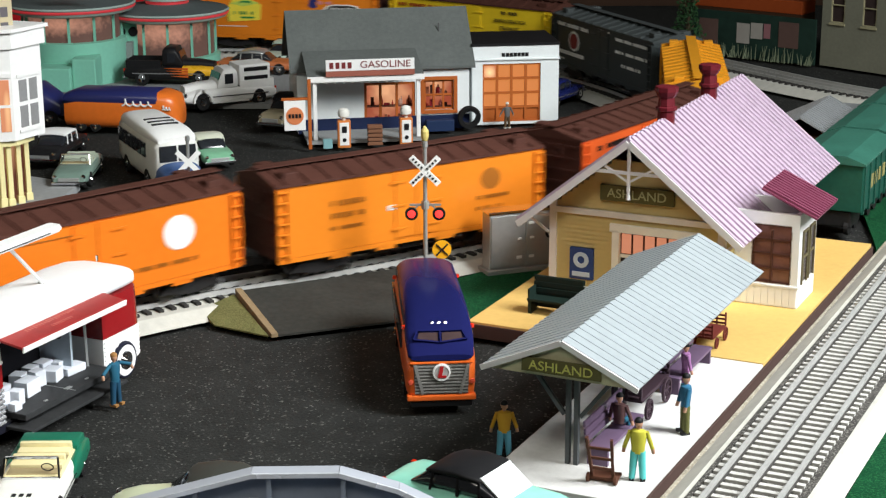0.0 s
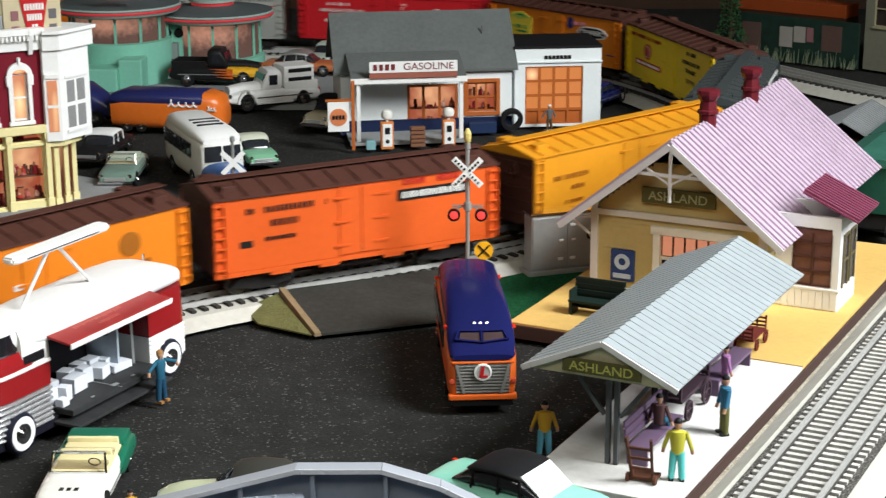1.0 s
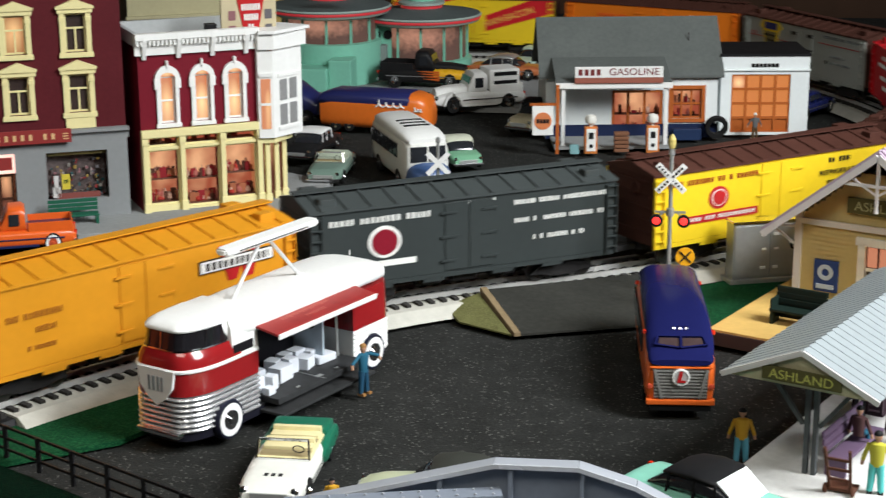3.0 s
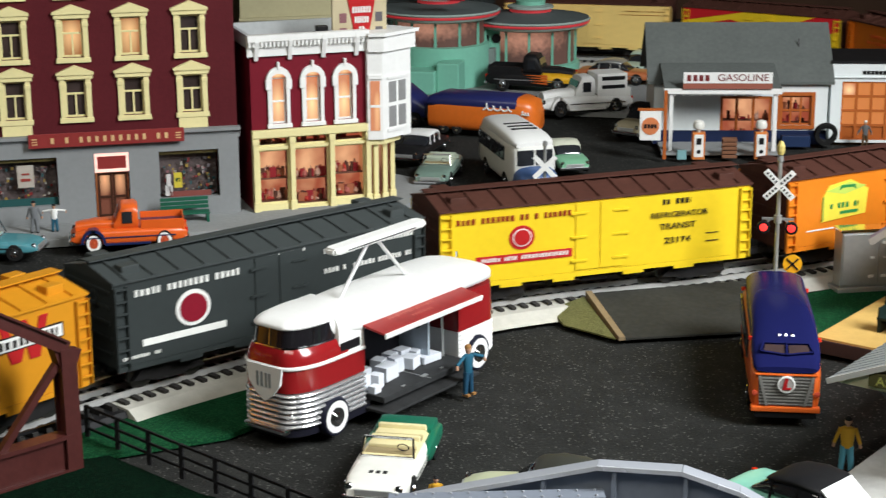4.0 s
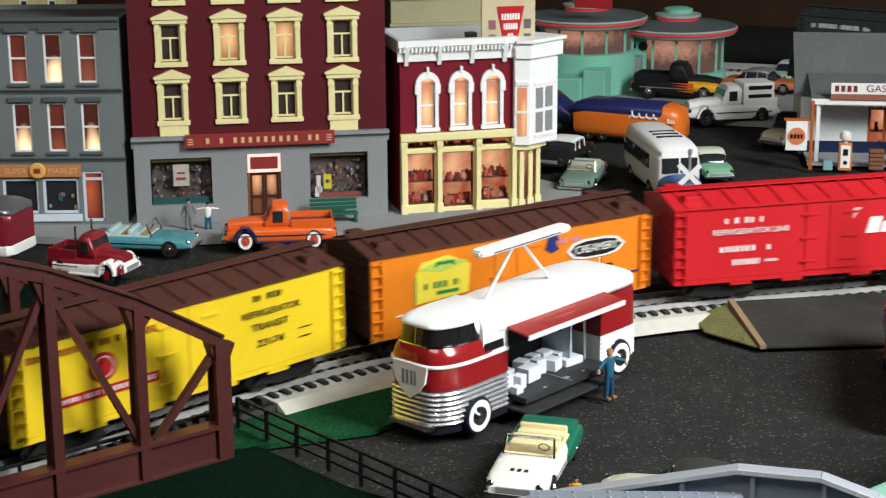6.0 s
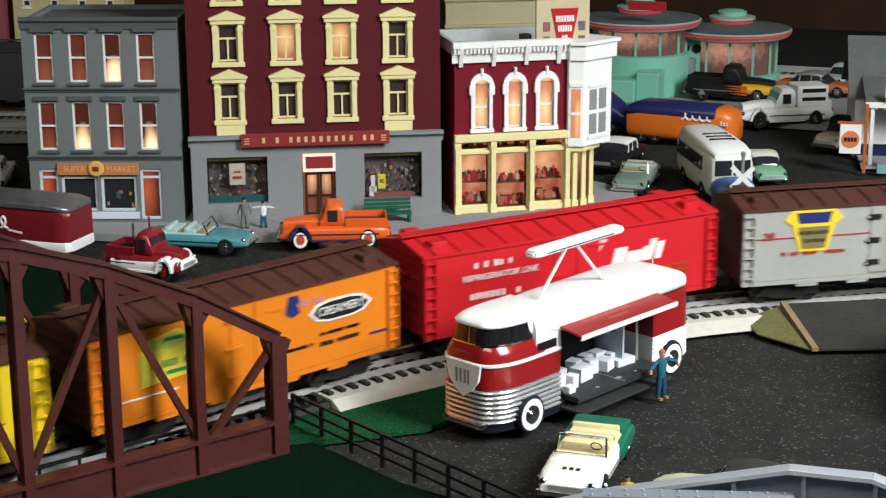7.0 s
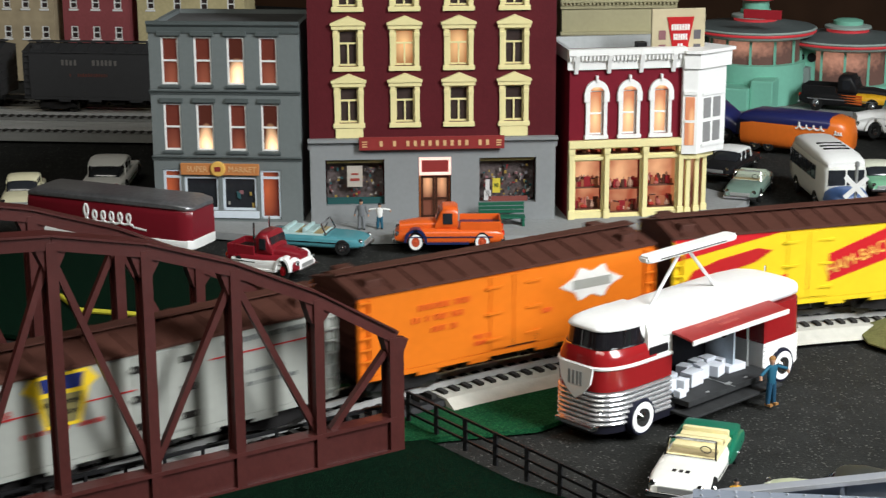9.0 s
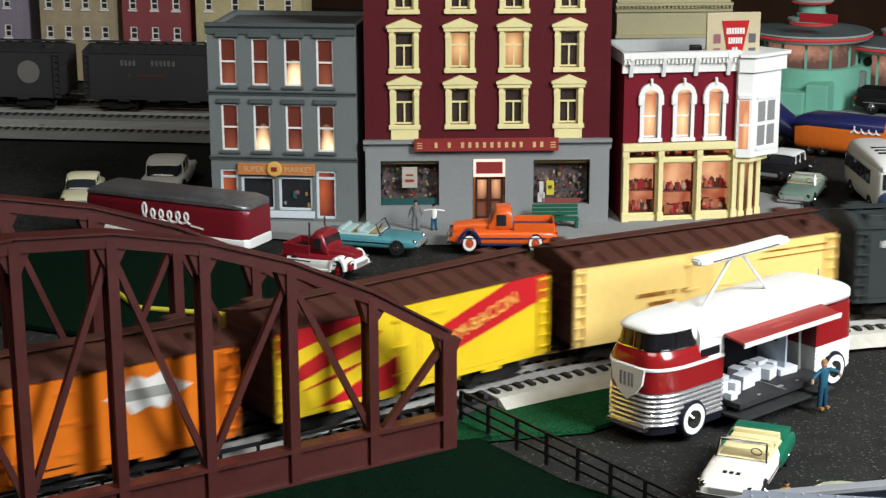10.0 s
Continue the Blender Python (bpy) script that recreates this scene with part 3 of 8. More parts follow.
CARS = [
    reefer("boxcar", "orange reefer with brown roof and white round emblem", ORANGE2, BROWNROOF, ENDBROWN,
           [("disc", .185, .056, .013, K_WHITE), ("words", .135, .20, .034, .003, 1, K_FADE), ("bar", .03, .11, .070, .0708, K_FADE)]),
    reefer("boxcar", "orange reefer with brown roof and faded lettering", ORANGE, BROWNROOF, ENDBROWN,
           [("words", .045, .075, .060, .004, 1, K_FADE), ("words", .045, .075, .050, .004, 1, K_FADE), ("words", .045, .072, .040, .003, 1, K_FADE),
            ("bar", .094, .113, .047, .051, K_WHITE), ("disc", .188, .060, .009, K_FADE), ("words", .175, .205, .045, .003, 1, K_FADE), ("words", .175, .200, .036, .003, 1, K_FADE)]),
    reefer("boxcar", "red-orange reefer with black name board", REDORANGE, BROWNROOF, ENDBROWN,
           [("words", .022, .090, .068, .0045, 1, K_BLACK), ("words", .045, .068, .057, .005, 1, K_BLACK), ("words", .04, .065, .045, .003, 1, K_BLACK), ("bar", .02, .03, .040, .045, K_BLACK),
            ("bar", .150, .212, .0600, .0690, K_BLACK), ("words", .154, .209, .0645, .005, 1, .0012, K_WHITE), ("words", .155, .175, .075, .005, 1, K_RED), ("words", .185, .205, .075, .005, 1, K_RED), ("bar", .112, .134, .024, .030, K_BLACK)]),
    reefer("boxcar", "golden yellow reefer with white name board", GOLD, GOLD, ENDBROWN,
           [("words", .022, .060, .058, .004, 1, K_FADE), ("words", .035, .055, .048, .004, 1, K_FADE), ("words", .035, .055, .036, .003, 1, K_FADE),
            ("poly", [(.176, .074), (.182, .074), (.186, .056), (.191, .074), (.195, .074), (.200, .056), (.204, .074), (.210, .074), (.203, .048), (.196, .048), (.1935, .060), (.190, .048), (.183, .048)], .0009, K_RED),
            ("bar", .160, .220, .0565, .0660, .0012, K_BLACK), ("bar", .161, .219, .0573, .0652, .0015, K_WHITE), ("words", .165, .216, .0612, .0052, 1, .0019, K_BLACK)]),
    reefer("boxcar", "slate black dairy reefer with red disc emblem", SLATE, paint("slate_roof", (0.05, 0.058, 0.058), 0.5), SLATE,
           [("words", .014, .090, .0700, .0045, 1, K_WHITE), ("disc", .0545, .052, .0125, K_WHITE), ("disc", .0545, .052, .0098, .0022, paint("crimson", (0.22, 0.012, 0.025), 0.4)), ("bar", .018, .078, .033, .0375, K_WHITE),
            ("words", .155, .230, .0705, .0035, 1, K_WHITE), ("words", .155, .228, .0560, .0035, 1, K_WHITE), ("words", .170, .212, .0410, .0035, 1, K_WHITE), ("words", .10, .14, .0755, .002, 1, K_WHITE), ("words", .004, .03, .027, .002, 1, K_WHITE)]),
    reefer("boxcar", "yellow milk reefer with brown roof and red round emblem", YELLOW, BROWNROOF, ENDBROWN,
           [("words", .012, .098, .0700, .0042, 1, paint("brick_red_lettering", (0.26, 0.035, 0.012), 0.45)), ("disc", .060, .054, .0095, K_RED), ("disc", .060, .054, .0070, .0020, K_WHITE), ("disc", .060, .054, .0062, .0023, K_RED),
            ("bar", .026, .098, .035, .0415, K_RED), ("words", .030, .095, .0385, .003, 1, .0012, K_WHITE),
            ("words", .168, .190, .0710, .0042, 1, K_BLACK), ("text", .181, .0605, .0062, "REFRIGERATOR", 1.05, K_BLACK), ("text", .180, .0510, .0068, "TRANSIT", 1.05, K_BLACK), ("text", .180, .0395, .0068, "23174", 1.25, K_BLACK), ("bar", .203, .213, .0355, .0362, K_BLACK), ("bar", .203, .213, .0420, .0426, K_BLACK)]),
    reefer("boxcar", "orange dairy reefer with green carton emblem", ORANGE, BROWNROOF, ENDBROWN,
           [("poly", [(.034, .040), (.078, .043), (.080, .064), (.062, .073), (.040, .070), (.034, .060)], .0009, paint("butter_yellow", (0.75, 0.62, 0.06), 0.4)), ("poly", [(.037, .0655), (.060, .0715), (.078, .0665), (.056, .0615)], .0012, paint("lime_lid", (0.45, 0.58, 0.10), .4)), ("poly", [(.050, .0650), (.052, .0695), (.066, .0690), (.067, .0645), (.064, .0668), (.053, .0670)], .0016, K_GREEN), ("bar", .0345, .0355, .041, .061, .0012, K_GREEN),
            ("words", .042, .070, .0525, .0045, 1, .0016, K_GREEN), ("bar", .052, .070, .0450, .0475, .0014, K_GREEN), ("bar", .02, .06, .0335, .0345, K_WHITE), ("poly", [(.144, .0635), (.147, .0745), (.154, .0745), (.156, .0695), (.153, .0685), (.156, .0625), (.150, .0600)], .0009, K_BLUE), ("words", .157, .176, .068, .004, 1, paint("lilac", (0.55, 0.25, 0.40), 0.4)),
            ("poly", [(.163, .0585), (.169, .0528), (.179, .0509), (.199, .0509), (.209, .0528), (.216, .0585), (.209, .0642), (.199, .0661), (.179, .0661), (.169, .0642)], .0009, K_WHITE), ("poly", [(.166, .0585), (.171, .0540), (.180, .0524), (.198, .0524), (.207, .0540), (.213, .0585), (.207, .0630), (.198, .0646), (.180, .0646), (.171, .0630)], .0012, K_BLACK),
            ("text", .1895, .0585, .0085, "CREAMERY", .92, K_WHITE), ("words", .172, .205, .0430, .002, 1, K_BLACK), ("words", .172, .205, .036, .0028, 1, K_BLACK), ("words", .132, .166, .0375, .002, 1, K_BLACK), ("bar", .214, .230, .033, .0345, K_BLUE)]),
    reefer("boxcar", "red reefer with big white name and triangle", SWIFTRED, SWIFTRED, paint("dark_red_end", (0.36, 0.012, 0.018), 0.45),
           [("words", .038, .068, .0680, .0045, 1, K_WHITE), ("text", .058, .0590, .0062, "REFRIGERATOR LINE", 1.02, K_WHITE), ("words", .035, .075, .0450, .0045, 1, K_WHITE), ("words", .045, .066, .0340, .0045, 1, K_WHITE), ("words", .07, .08, .0340, .002, 1, K_WHITE),
            ("poly", [(.130, .0715), (.144, .0715), (.137, .0620)], .0009, paint("pink_triangle", (0.75, 0.45, 0.42), 0.4)), ("poly", [(.148, .050), (.158, .050), (.1615, .063), (.1515, .063)], .0009, K_WHITE), ("poly", [(.1595, .050), (.1725, .050), (.1750, .059), (.1620, .059)], .0009, K_WHITE), ("poly", [(.1735, .050), (.1770, .050), (.1795, .061), (.1760, .061)], .0009, K_WHITE), ("poly", [(.1780, .050), (.1820, .050), (.1870, .066), (.1815, .066)], .0009, K_WHITE), ("poly", [(.1845, .050), (.1895, .050), (.1935, .063), (.1875, .063)], .0009, K_WHITE), ("words", .19, .215, .042, .0025, 1, K_FADE), ("words", .19, .215, .037, .0025, 1, K_FADE)]),
    reefer("boxcar", "grey wooden reefer with brown roof and keystone emblem", GREY, BROWNROOF, ENDBROWN,
           [("poly", [(.038, .0775), (.072, .0775), (.078, .0700), (.072, .0655), (.066, .0440), (.044, .0440), (.038, .0655), (.032, .0700)], .0008, K_YELL), ("poly", [(.041, .0755), (.069, .0755), (.067, .0670), (.043, .0670)], .0012, K_BLUE),
            ("poly", [(.0425, .0640), (.0675, .0640), (.0640, .0465), (.0460, .0465)], .0012, paint("keystone_olive", (0.20, 0.17, 0.07), .5)), ("words", .0430, .0670, .0595, .0030, 1, .0016, K_BLACK), ("words", .0450, .0650, .0530, .0030, 1, .0016, K_BLACK), ("text", .020, .0580, .0085, "28", 1.1, K_RED), ("bar", .01, .11, .0555, .0562, K_RED), ("words", .03, .08, .0430, .0028, 1, K_RED), ("bar", .15, .23, .0635, .0643, K_RED),
            ("words", .160, .225, .0725, .0035, 1, paint("grey_lettering", (0.16, 0.17, 0.17), 0.5)), ("words", .175, .20, .0500, .0028, 1, paint("grey_lettering", (0.16, 0.17, 0.17), 0.5)), ("words", .175, .21, .0420, .0028, 1, paint("grey_lettering", (0.16, 0.17, 0.17), 0.5)),
            ("bar", .099, .108, .067, .071, .0022, K_BLACK), ("bar", .099, .108, .048, .052, .0022, K_BLACK), ("bar", .099, .108, .030, .034, .0022, K_BLACK), ("bar", .130, .139, .067, .071, .0022, K_BLACK), ("bar", .130, .139, .048, .052, .0022, K_BLACK), ("bar", .130, .139, .030, .034, .0022, K_BLACK), ("bar", .165, .168, .040, .044, K_BLACK)]),
    reefer("boxcar", "orange reefer with white diamond emblem", ORANGE2, BROWNROOF, ENDBROWN,
           [("poly", [(.158, .059), (.170, .0650), (.174, .0715), (.184, .0675), (.194, .0715), (.198, .0650), (.210, .059), (.198, .053), (.194, .0465), (.184, .0505), (.174, .0465), (.170, .053)], .0008, K_WHITE), ("bar", .168, .200, .0555, .0625, .0012, GREY), ("words", .170, .198, .0590, .0035, 1, K_WHITE),
            ("words", .045, .085, .0640, .004, 1, REDORANGE), ("words", .040, .080, .0555, .004, 1, REDORANGE), ("words", .055, .075, .047, .004, 1, REDORANGE), ("words", .088, .105, .035, .003, 1, REDORANGE), ("words", .088, .108, .030, .003, 1, REDORANGE), ("bar", .113, .138, .0225, .0285, K_BLACK), ("bar", .143, .150, .043, .046, REDORANGE)]),
    reefer("boxcar", "red and yellow meat reefer with diagonal stripe", YELLOW, BROWNROOF, ENDBROWN,
           [("poly", [(.001, .079), (.100, .079), (.001, .061)], .0007, SWIFTRED), ("poly", [(.034, .022), (.092, .022), (.237, .061), (.237, .079), (.205, .079)], .0007, SWIFTRED),
            ("slant", .172, .0545, .0135, "HAM-BACON", .95, 17.5, paint("stripe_gold", (0.80, 0.50, 0.10), 0.4)),
            ("poly", [(.010, .0420), (.018, .0525), (.040, .0600), (.074, .0665), (.086, .0640), (.072, .0560), (.046, .0500), (.024, .0440)], .0012, K_RED),
            ("poly", [(.022, .036), (.052, .040), (.076, .047), (.050, .0425)], .0012, K_RED)]),
    reefer("boxcar", "pale straw yellow reefer with dark brown roof", CREAMY, BROWNROOF, ENDBROWN,
           [("words", .055, .105, .050, .0032, 1, K_FADE), ("words", .065, .088, .043, .003, 1, K_FADE), ("words", .17, .23, .070, .0012, 1, K_FADE), ("bar", .165, .232, .0645, .0652, K_FADE)]),
    reefer("boxcar", "black reefer with silver lettering", SLATE, SLATE, SLATE,
           [("words", .02, .10, .066, .006, 1, K_WHITE), ("disc", .06, .048, .010, K_WHITE), ("words", .15, .22, .06, .005, 1, K_WHITE)]),
]
for length, c in zip(LENGTHS, CARS):
    for o in c.children:
        o.matrix_basis = Matrix.Diagonal((length / CAR, 1, 1, 1)) @ o.matrix_basis


# ---- buildings ----
def holed(bm, x0, x1, z0, z1, holes, y0, y1):
    """Wall slab in the xz plane with rectangular openings (x0, x1, z0, z1) right through."""
    xs = sorted({x0, x1, *[h[0] for h in holes], *[h[1] for h in holes]})
    zs = sorted({z0, z1, *[h[2] for h in holes], *[h[3] for h in holes]})
    for a, b in zip(xs, xs[1:]):
        for c, d in zip(zs, zs[1:]):
            mx, mz = (a + b) / 2, (c + d) / 2
            if not any(h[0] < mx < h[1] and h[2] < mz < h[3] for h in holes):
                bx(bm, a, b, y0, y1, c, d)
    bmesh.ops.remove_doubles(bm, verts=bm.verts[:], dist=1e-6)


ROOMGLOW = glowing("shop_room_glow", (1.0, 0.50, 0.26), (0.42, 0.085, 0.045), 0.85, 120, bulb=(0.5, 0.5, 0.75))
DOORRED = glowing("red_door_pane", (0.85, 0.20, 0.07), (0.09, 0.018, 0.012), 0.5, 60, bulb=(0.3, 0.5, 0.55))
DOORLIT = glowing("door_lit_pane", (1.0, 0.52, 0.26), (0.10, 0.035, 0.022), 0.9, 45, bulb=(0.5, 0.5, 0.85))
WARES = [paint("wares_" + n, c, 0.6) for n, c in (("red", (0.32, 0.03, 0.02)), ("rust", (0.30, 0.10, 0.05)), ("pale", (0.46, 0.27, 0.20)), ("brown", (0.08, 0.03, 0.02)), ("rose", (0.34, 0.10, 0.08)), ("crimson", (0.22, 0.015, 0.02)))]
LIT = glowing("warm_lit_pane", (1.0, 0.56, 0.26), (0.38, 0.13, 0.05), 0.95, 45, bulb=(0.5, 0.5, 0.60))
AMBER = glowing("amber_door_pane", (1.0, 0.50, 0.20), (0.34, 0.095, 0.028), 0.85, 90, bulb=(0.5, 0.5, 0.9))
LITPALE = glowing("pale_lit_pane", (1.0, 0.66, 0.32), (0.58, 0.17, 0.07), 1.15, 35, bulb=(0.5, 0.5, 0.4))
LITHOT = glowing("bulb_lit_pane", (1.0, 0.62, 0.34), (0.022, 0.006, 0.004), 2.6, 70, bulb=(0.55, 0.5, 0.02))
DUSK = glowing("dusky_lit_pane", (0.50, 0.16, 0.09), (0.10, 0.024, 0.016), 0.42, 50, bulb=(0.5, 0.5, 0.0))
SMOKE = mat("smoky_pane", (0.045, 0.032, 0.03), 0.12, var=0.3, scale=90)
GOODS = [paint("goods_" + n, c, 0.6) for n, c in (("red", (0.20, 0.03, 0.03)), ("white", (0.30, 0.28, 0.25)), ("teal", (0.03, 0.09, 0.10)), ("brown", (0.10, 0.06, 0.05)), ("ochre", (0.28, 0.19, 0.05)), ("pink", (0.24, 0.11, 0.12)), ("grey", (0.12, 0.11, 0.12)))]


def sash(t, x0, x1, z0, z1, pane, frame, y=0.0, bars=(0.5,), mull=(), fw=0.0016):
    """Window in an opening: pane with its own frame, rails and mullions."""
    if pane:
        bm = B()
        bx(bm, x0 - .0005, x1 + .0005, y + .0032, y + .0040, z0 - .0005, z1 + .0005)
        part("window_pane", bm, pane, t)
    bm = B()
    for a in ((x0, x0 + fw, z0, z1), (x1 - fw, x1, z0, z1), (x0, x1, z0, z0 + fw), (x0, x1, z1 - fw, z1)):
        bx(bm, a[0], a[1], y + .0012, y + .0034, a[2], a[3])
    for f in bars:
        z = z0 + (z1 - z0) * f
        bx(bm, x0, x1, y + .0010, y + .0030, z - fw / 2, z + fw / 2)
    for f, a, b in mull:
        x = x0 + (x1 - x0) * f
        bx(bm, x - fw / 2, x + fw / 2, y + .0012, y + .0029, z0 + (z1 - z0) * a, z0 + (z1 - z0) * b)
    part("window_frame", bm, frame, t)


def goods(t, x0, x1, z0, z1, y, seed, n=26, size=1.0):
    """Display behind a shop window: many small coloured cartons and cards."""
    rng = random.Random(seed)
    for k, g in enumerate(GOODS):
        bm = B()
        for _ in range(n // len(GOODS) + 1):
            w, h = rng.uniform(.0015, .0055) * size, rng.uniform(.0015, .0065) * size
            x, z = rng.uniform(x0, x1 - w), rng.uniform(z0, z1 - h) if rng.random() > .4 else z0
            yy = y + rng.uniform(0, .006)
            bx(bm, x, x + w, yy, yy + .001, z, z + h)
        tagged(part("window_display", bm, g, t), kind="stuff")


def interior(t, x0, x1, z0, z1, seed, deep=.020, n=26, back=None):
    """Shop room behind an opening: back wall with painted bulb glow, shelf and goods before it."""
    rng = random.Random(seed)
    bm = B()
    bx(bm, x0 - .001, x1 + .001, deep, deep + .001, z0, z1 + .001)
    part("glowing_back_wall", bm, back or ROOMGLOW, t)
    bm = B()
    bx(bm, x0, x1, .0060, deep - .0005, z0, z0 + .0012)
    part("display_floor", bm, paint("display_brown", (0.14, 0.06, 0.04), .6), t)
    if n > 10:
        bm = B()
        bx(bm, x0, x1, .0100, deep - .0005, z0 + .44 * (z1 - z0) - .0014, z0 + .44 * (z1 - z0) - .0002)
        part("shelf", bm, paint("display_brown", (0.14, 0.06, 0.04), .6), t)
    for k, m in enumerate(WARES):
        bm = B()
        for _ in range(max(1, n // len(WARES))):
            w, h = rng.uniform(.0022, .0075), rng.uniform(.0030, .0110)
            x, y = rng.uniform(x0, max(x0 + .0005, x1 - w)), rng.uniform(.0110, deep - .004)
            z = z0 + .0013 if rng.random() < .55 or n < 10 else z0 + .44 * (z1 - z0)
            if k % 2:
                bx(bm, x, x + w, y, y + .0020, z, min(z + h, z1 - .004), .0003)
            else:
                turned(bm, [(w * .30, 0), (w * .5, h * .25), (w * .42, h * .6), (w * .18, h * .8), (w * .15, h)], 10, Matrix.Translation((x + w / 2, y + .002, z)))
        tagged(part("ware", bm, m, t), kind="stuff")


def shell(t, wd, dp, h, material, roof, holes, parapet=0.004):
    bm = B()
    holed(bm, 0, wd, 0, h, holes, 0, .005)
    part("front_wall", bm, material, t)
    for nm, a in (("side_wall", (0, .005, .0052, dp)), ("side_wall", (wd - .005, wd, .0052, dp)), ("back_wall", (.0052, wd - .0052, dp - .005, dp))):
        bm = B()
        bx(bm, a[0], a[1], a[2], a[3], 0, h)
        part(nm, bm, material, t)
    bm = B()
    bx(bm, .0052, wd - .0052, .0052, dp - .0052, h - parapet - .004, h - parapet)
    part("roof", bm, roof, t)


def cornice(t, x0, x1, z0, z1, out, material, name="cornice", teeth=0, y=0.0):
    bm = B()
    prism(bm, [(y, z0), (y - out * .35, z0), (y - out * .45, z0 + (z1 - z0) * .5), (y - out, z0 + (z1 - z0) * .72), (y - out, z1), (y, z1)], x0, x1, "x")
    for k in range(teeth):
        x = x0 + (x1 - x0) * (k + .5) / teeth
        bx(bm, x - .0010, x + .0010, y - out * .9, y - .0002, z0 + (z1 - z0) * .45, z0 + (z1 - z0) * .72)
    part(name, bm, material, t)


WALLGREY = mat("blue_grey_wall_paint", (0.155, 0.175, 0.175), 0.6, var=0.08)
TRIMGREY = mat("dark_grey_trim_paint", (0.085, 0.10, 0.10), 0.6, var=0.1)
MAROON = mat("maroon_brick_paint", (0.085, 0.010, 0.014), 0.6, var=0.12, bump=0.2, bscale=500)
CRIMSON = mat("crimson_wall_paint", (0.155, 0.008, 0.018), 0.55, var=0.1)
STOREGREY = mat("store_grey_paint", (0.23, 0.24, 0.245), 0.6, var=0.06)
ROOFGREY = mat("dark_roof", (0.10, 0.10, 0.10), 0.8, var=0.2)
SIGNRED = paint("sign_red", (0.24, 0.032, 0.03), 0.5)
SIGNGOLD = paint("sign_gold", (0.62, 0.40, 0.20), 0.5)


def market():
    t = thing("market_building", -.9, 1.356, .004, 17.7, "blue-grey three-storey grocery with white-framed lit windows", "building")
    W = .147
    cx = [.0205, .0528, .0852, .117]
    wins = [(c - .0085, c + .0085, z, z + .0465) for z in (.0722, .1375) for c in cx]
    shops = [(.009, .027, .004, .053), (.030, .064, .012, .046), (.068, .102, .012, .046), (.106, .126, .004, .053)]
    shell(t, W, .12, .196, WALLGREY, ROOFGREY, wins + shops)
    for i, w in enumerate(wins):
        sash(t, *w, (DUSK, LITHOT, DUSK, LITHOT, DUSK, DUSK, LITHOT, DUSK)[i], WHITE)
        bm = B()
        bx(bm, w[0] - .003, w[1] + .003, -.0024, 0, w[3] + .0012, w[3] + .0056, .0004)
        part("lintel", bm, TRIMGREY, t)
        bm = B()
        bx(bm, w[0] - .002, w[1] + .002, -.0022, 0, w[2] - .0030, w[2] - .0006, .0003)
        part("sill", bm, TRIMGREY, t)
    cornice(t, -.001, W + .001, .188, .1995, .004, TRIMGREY)
    for z in (.128, .0625):
        cornice(t, -.001, W + .001, z, z + .004, .003, TRIMGREY, "string_course")
    PALE = paint("pale_blue_shopfront", (0.58, 0.64, 0.70), 0.45)
    for s in shops:
        sash(t, *s, GLASS if s[1] - s[0] > .03 else DOORRED, PALE, bars=(.84,) if s[1] - s[0] < .03 else (), fw=.0022)
    for s in shops[1:3]:
        goods(t, s[0] + .002, s[1] - .002, s[2] + .002, s[3] - .012, .0012, int(s[0] * 1000), 18)
    bm = B()
    bx(bm, .028, .104, -.0020, 0, .0045, .0115, .0004)
    part("stall_riser", bm, PALE, t)
    bm = B()
    bx(bm, .027, .105, -.0024, 0, .0480, .0595, .0004)
    sg = part("shop_sign", bm, paint("sign_orange", (0.50, 0.20, 0.07), 0.5), t, "orange-brown fascia sign")
    for s, x in (("SUPER", .0435), ("MARKET", .0885)):
        lettering("sign_lettering", s, .0078, SIGNGOLD, sg, pose(x, -.0026, .0537, 90, 0, 0), wide=.95)
    bm = B()
    turned(bm, [(0, 0), (.0075, 0), (.0075, .0018), (.0062, .0024), (0, .0024)], 24, pose(.0645, -.0022, .0545, 90, 0, 0))
    part("round_sign", bm, paint("disc_gold", (0.70, 0.42, 0.10), 0.4), t, "round golden shop emblem")
    bm = B()
    bx(bm, .0615, .0675, -.0052, -.0044, .0522, .0568)
    part("emblem_mark", bm, SIGNRED, t)


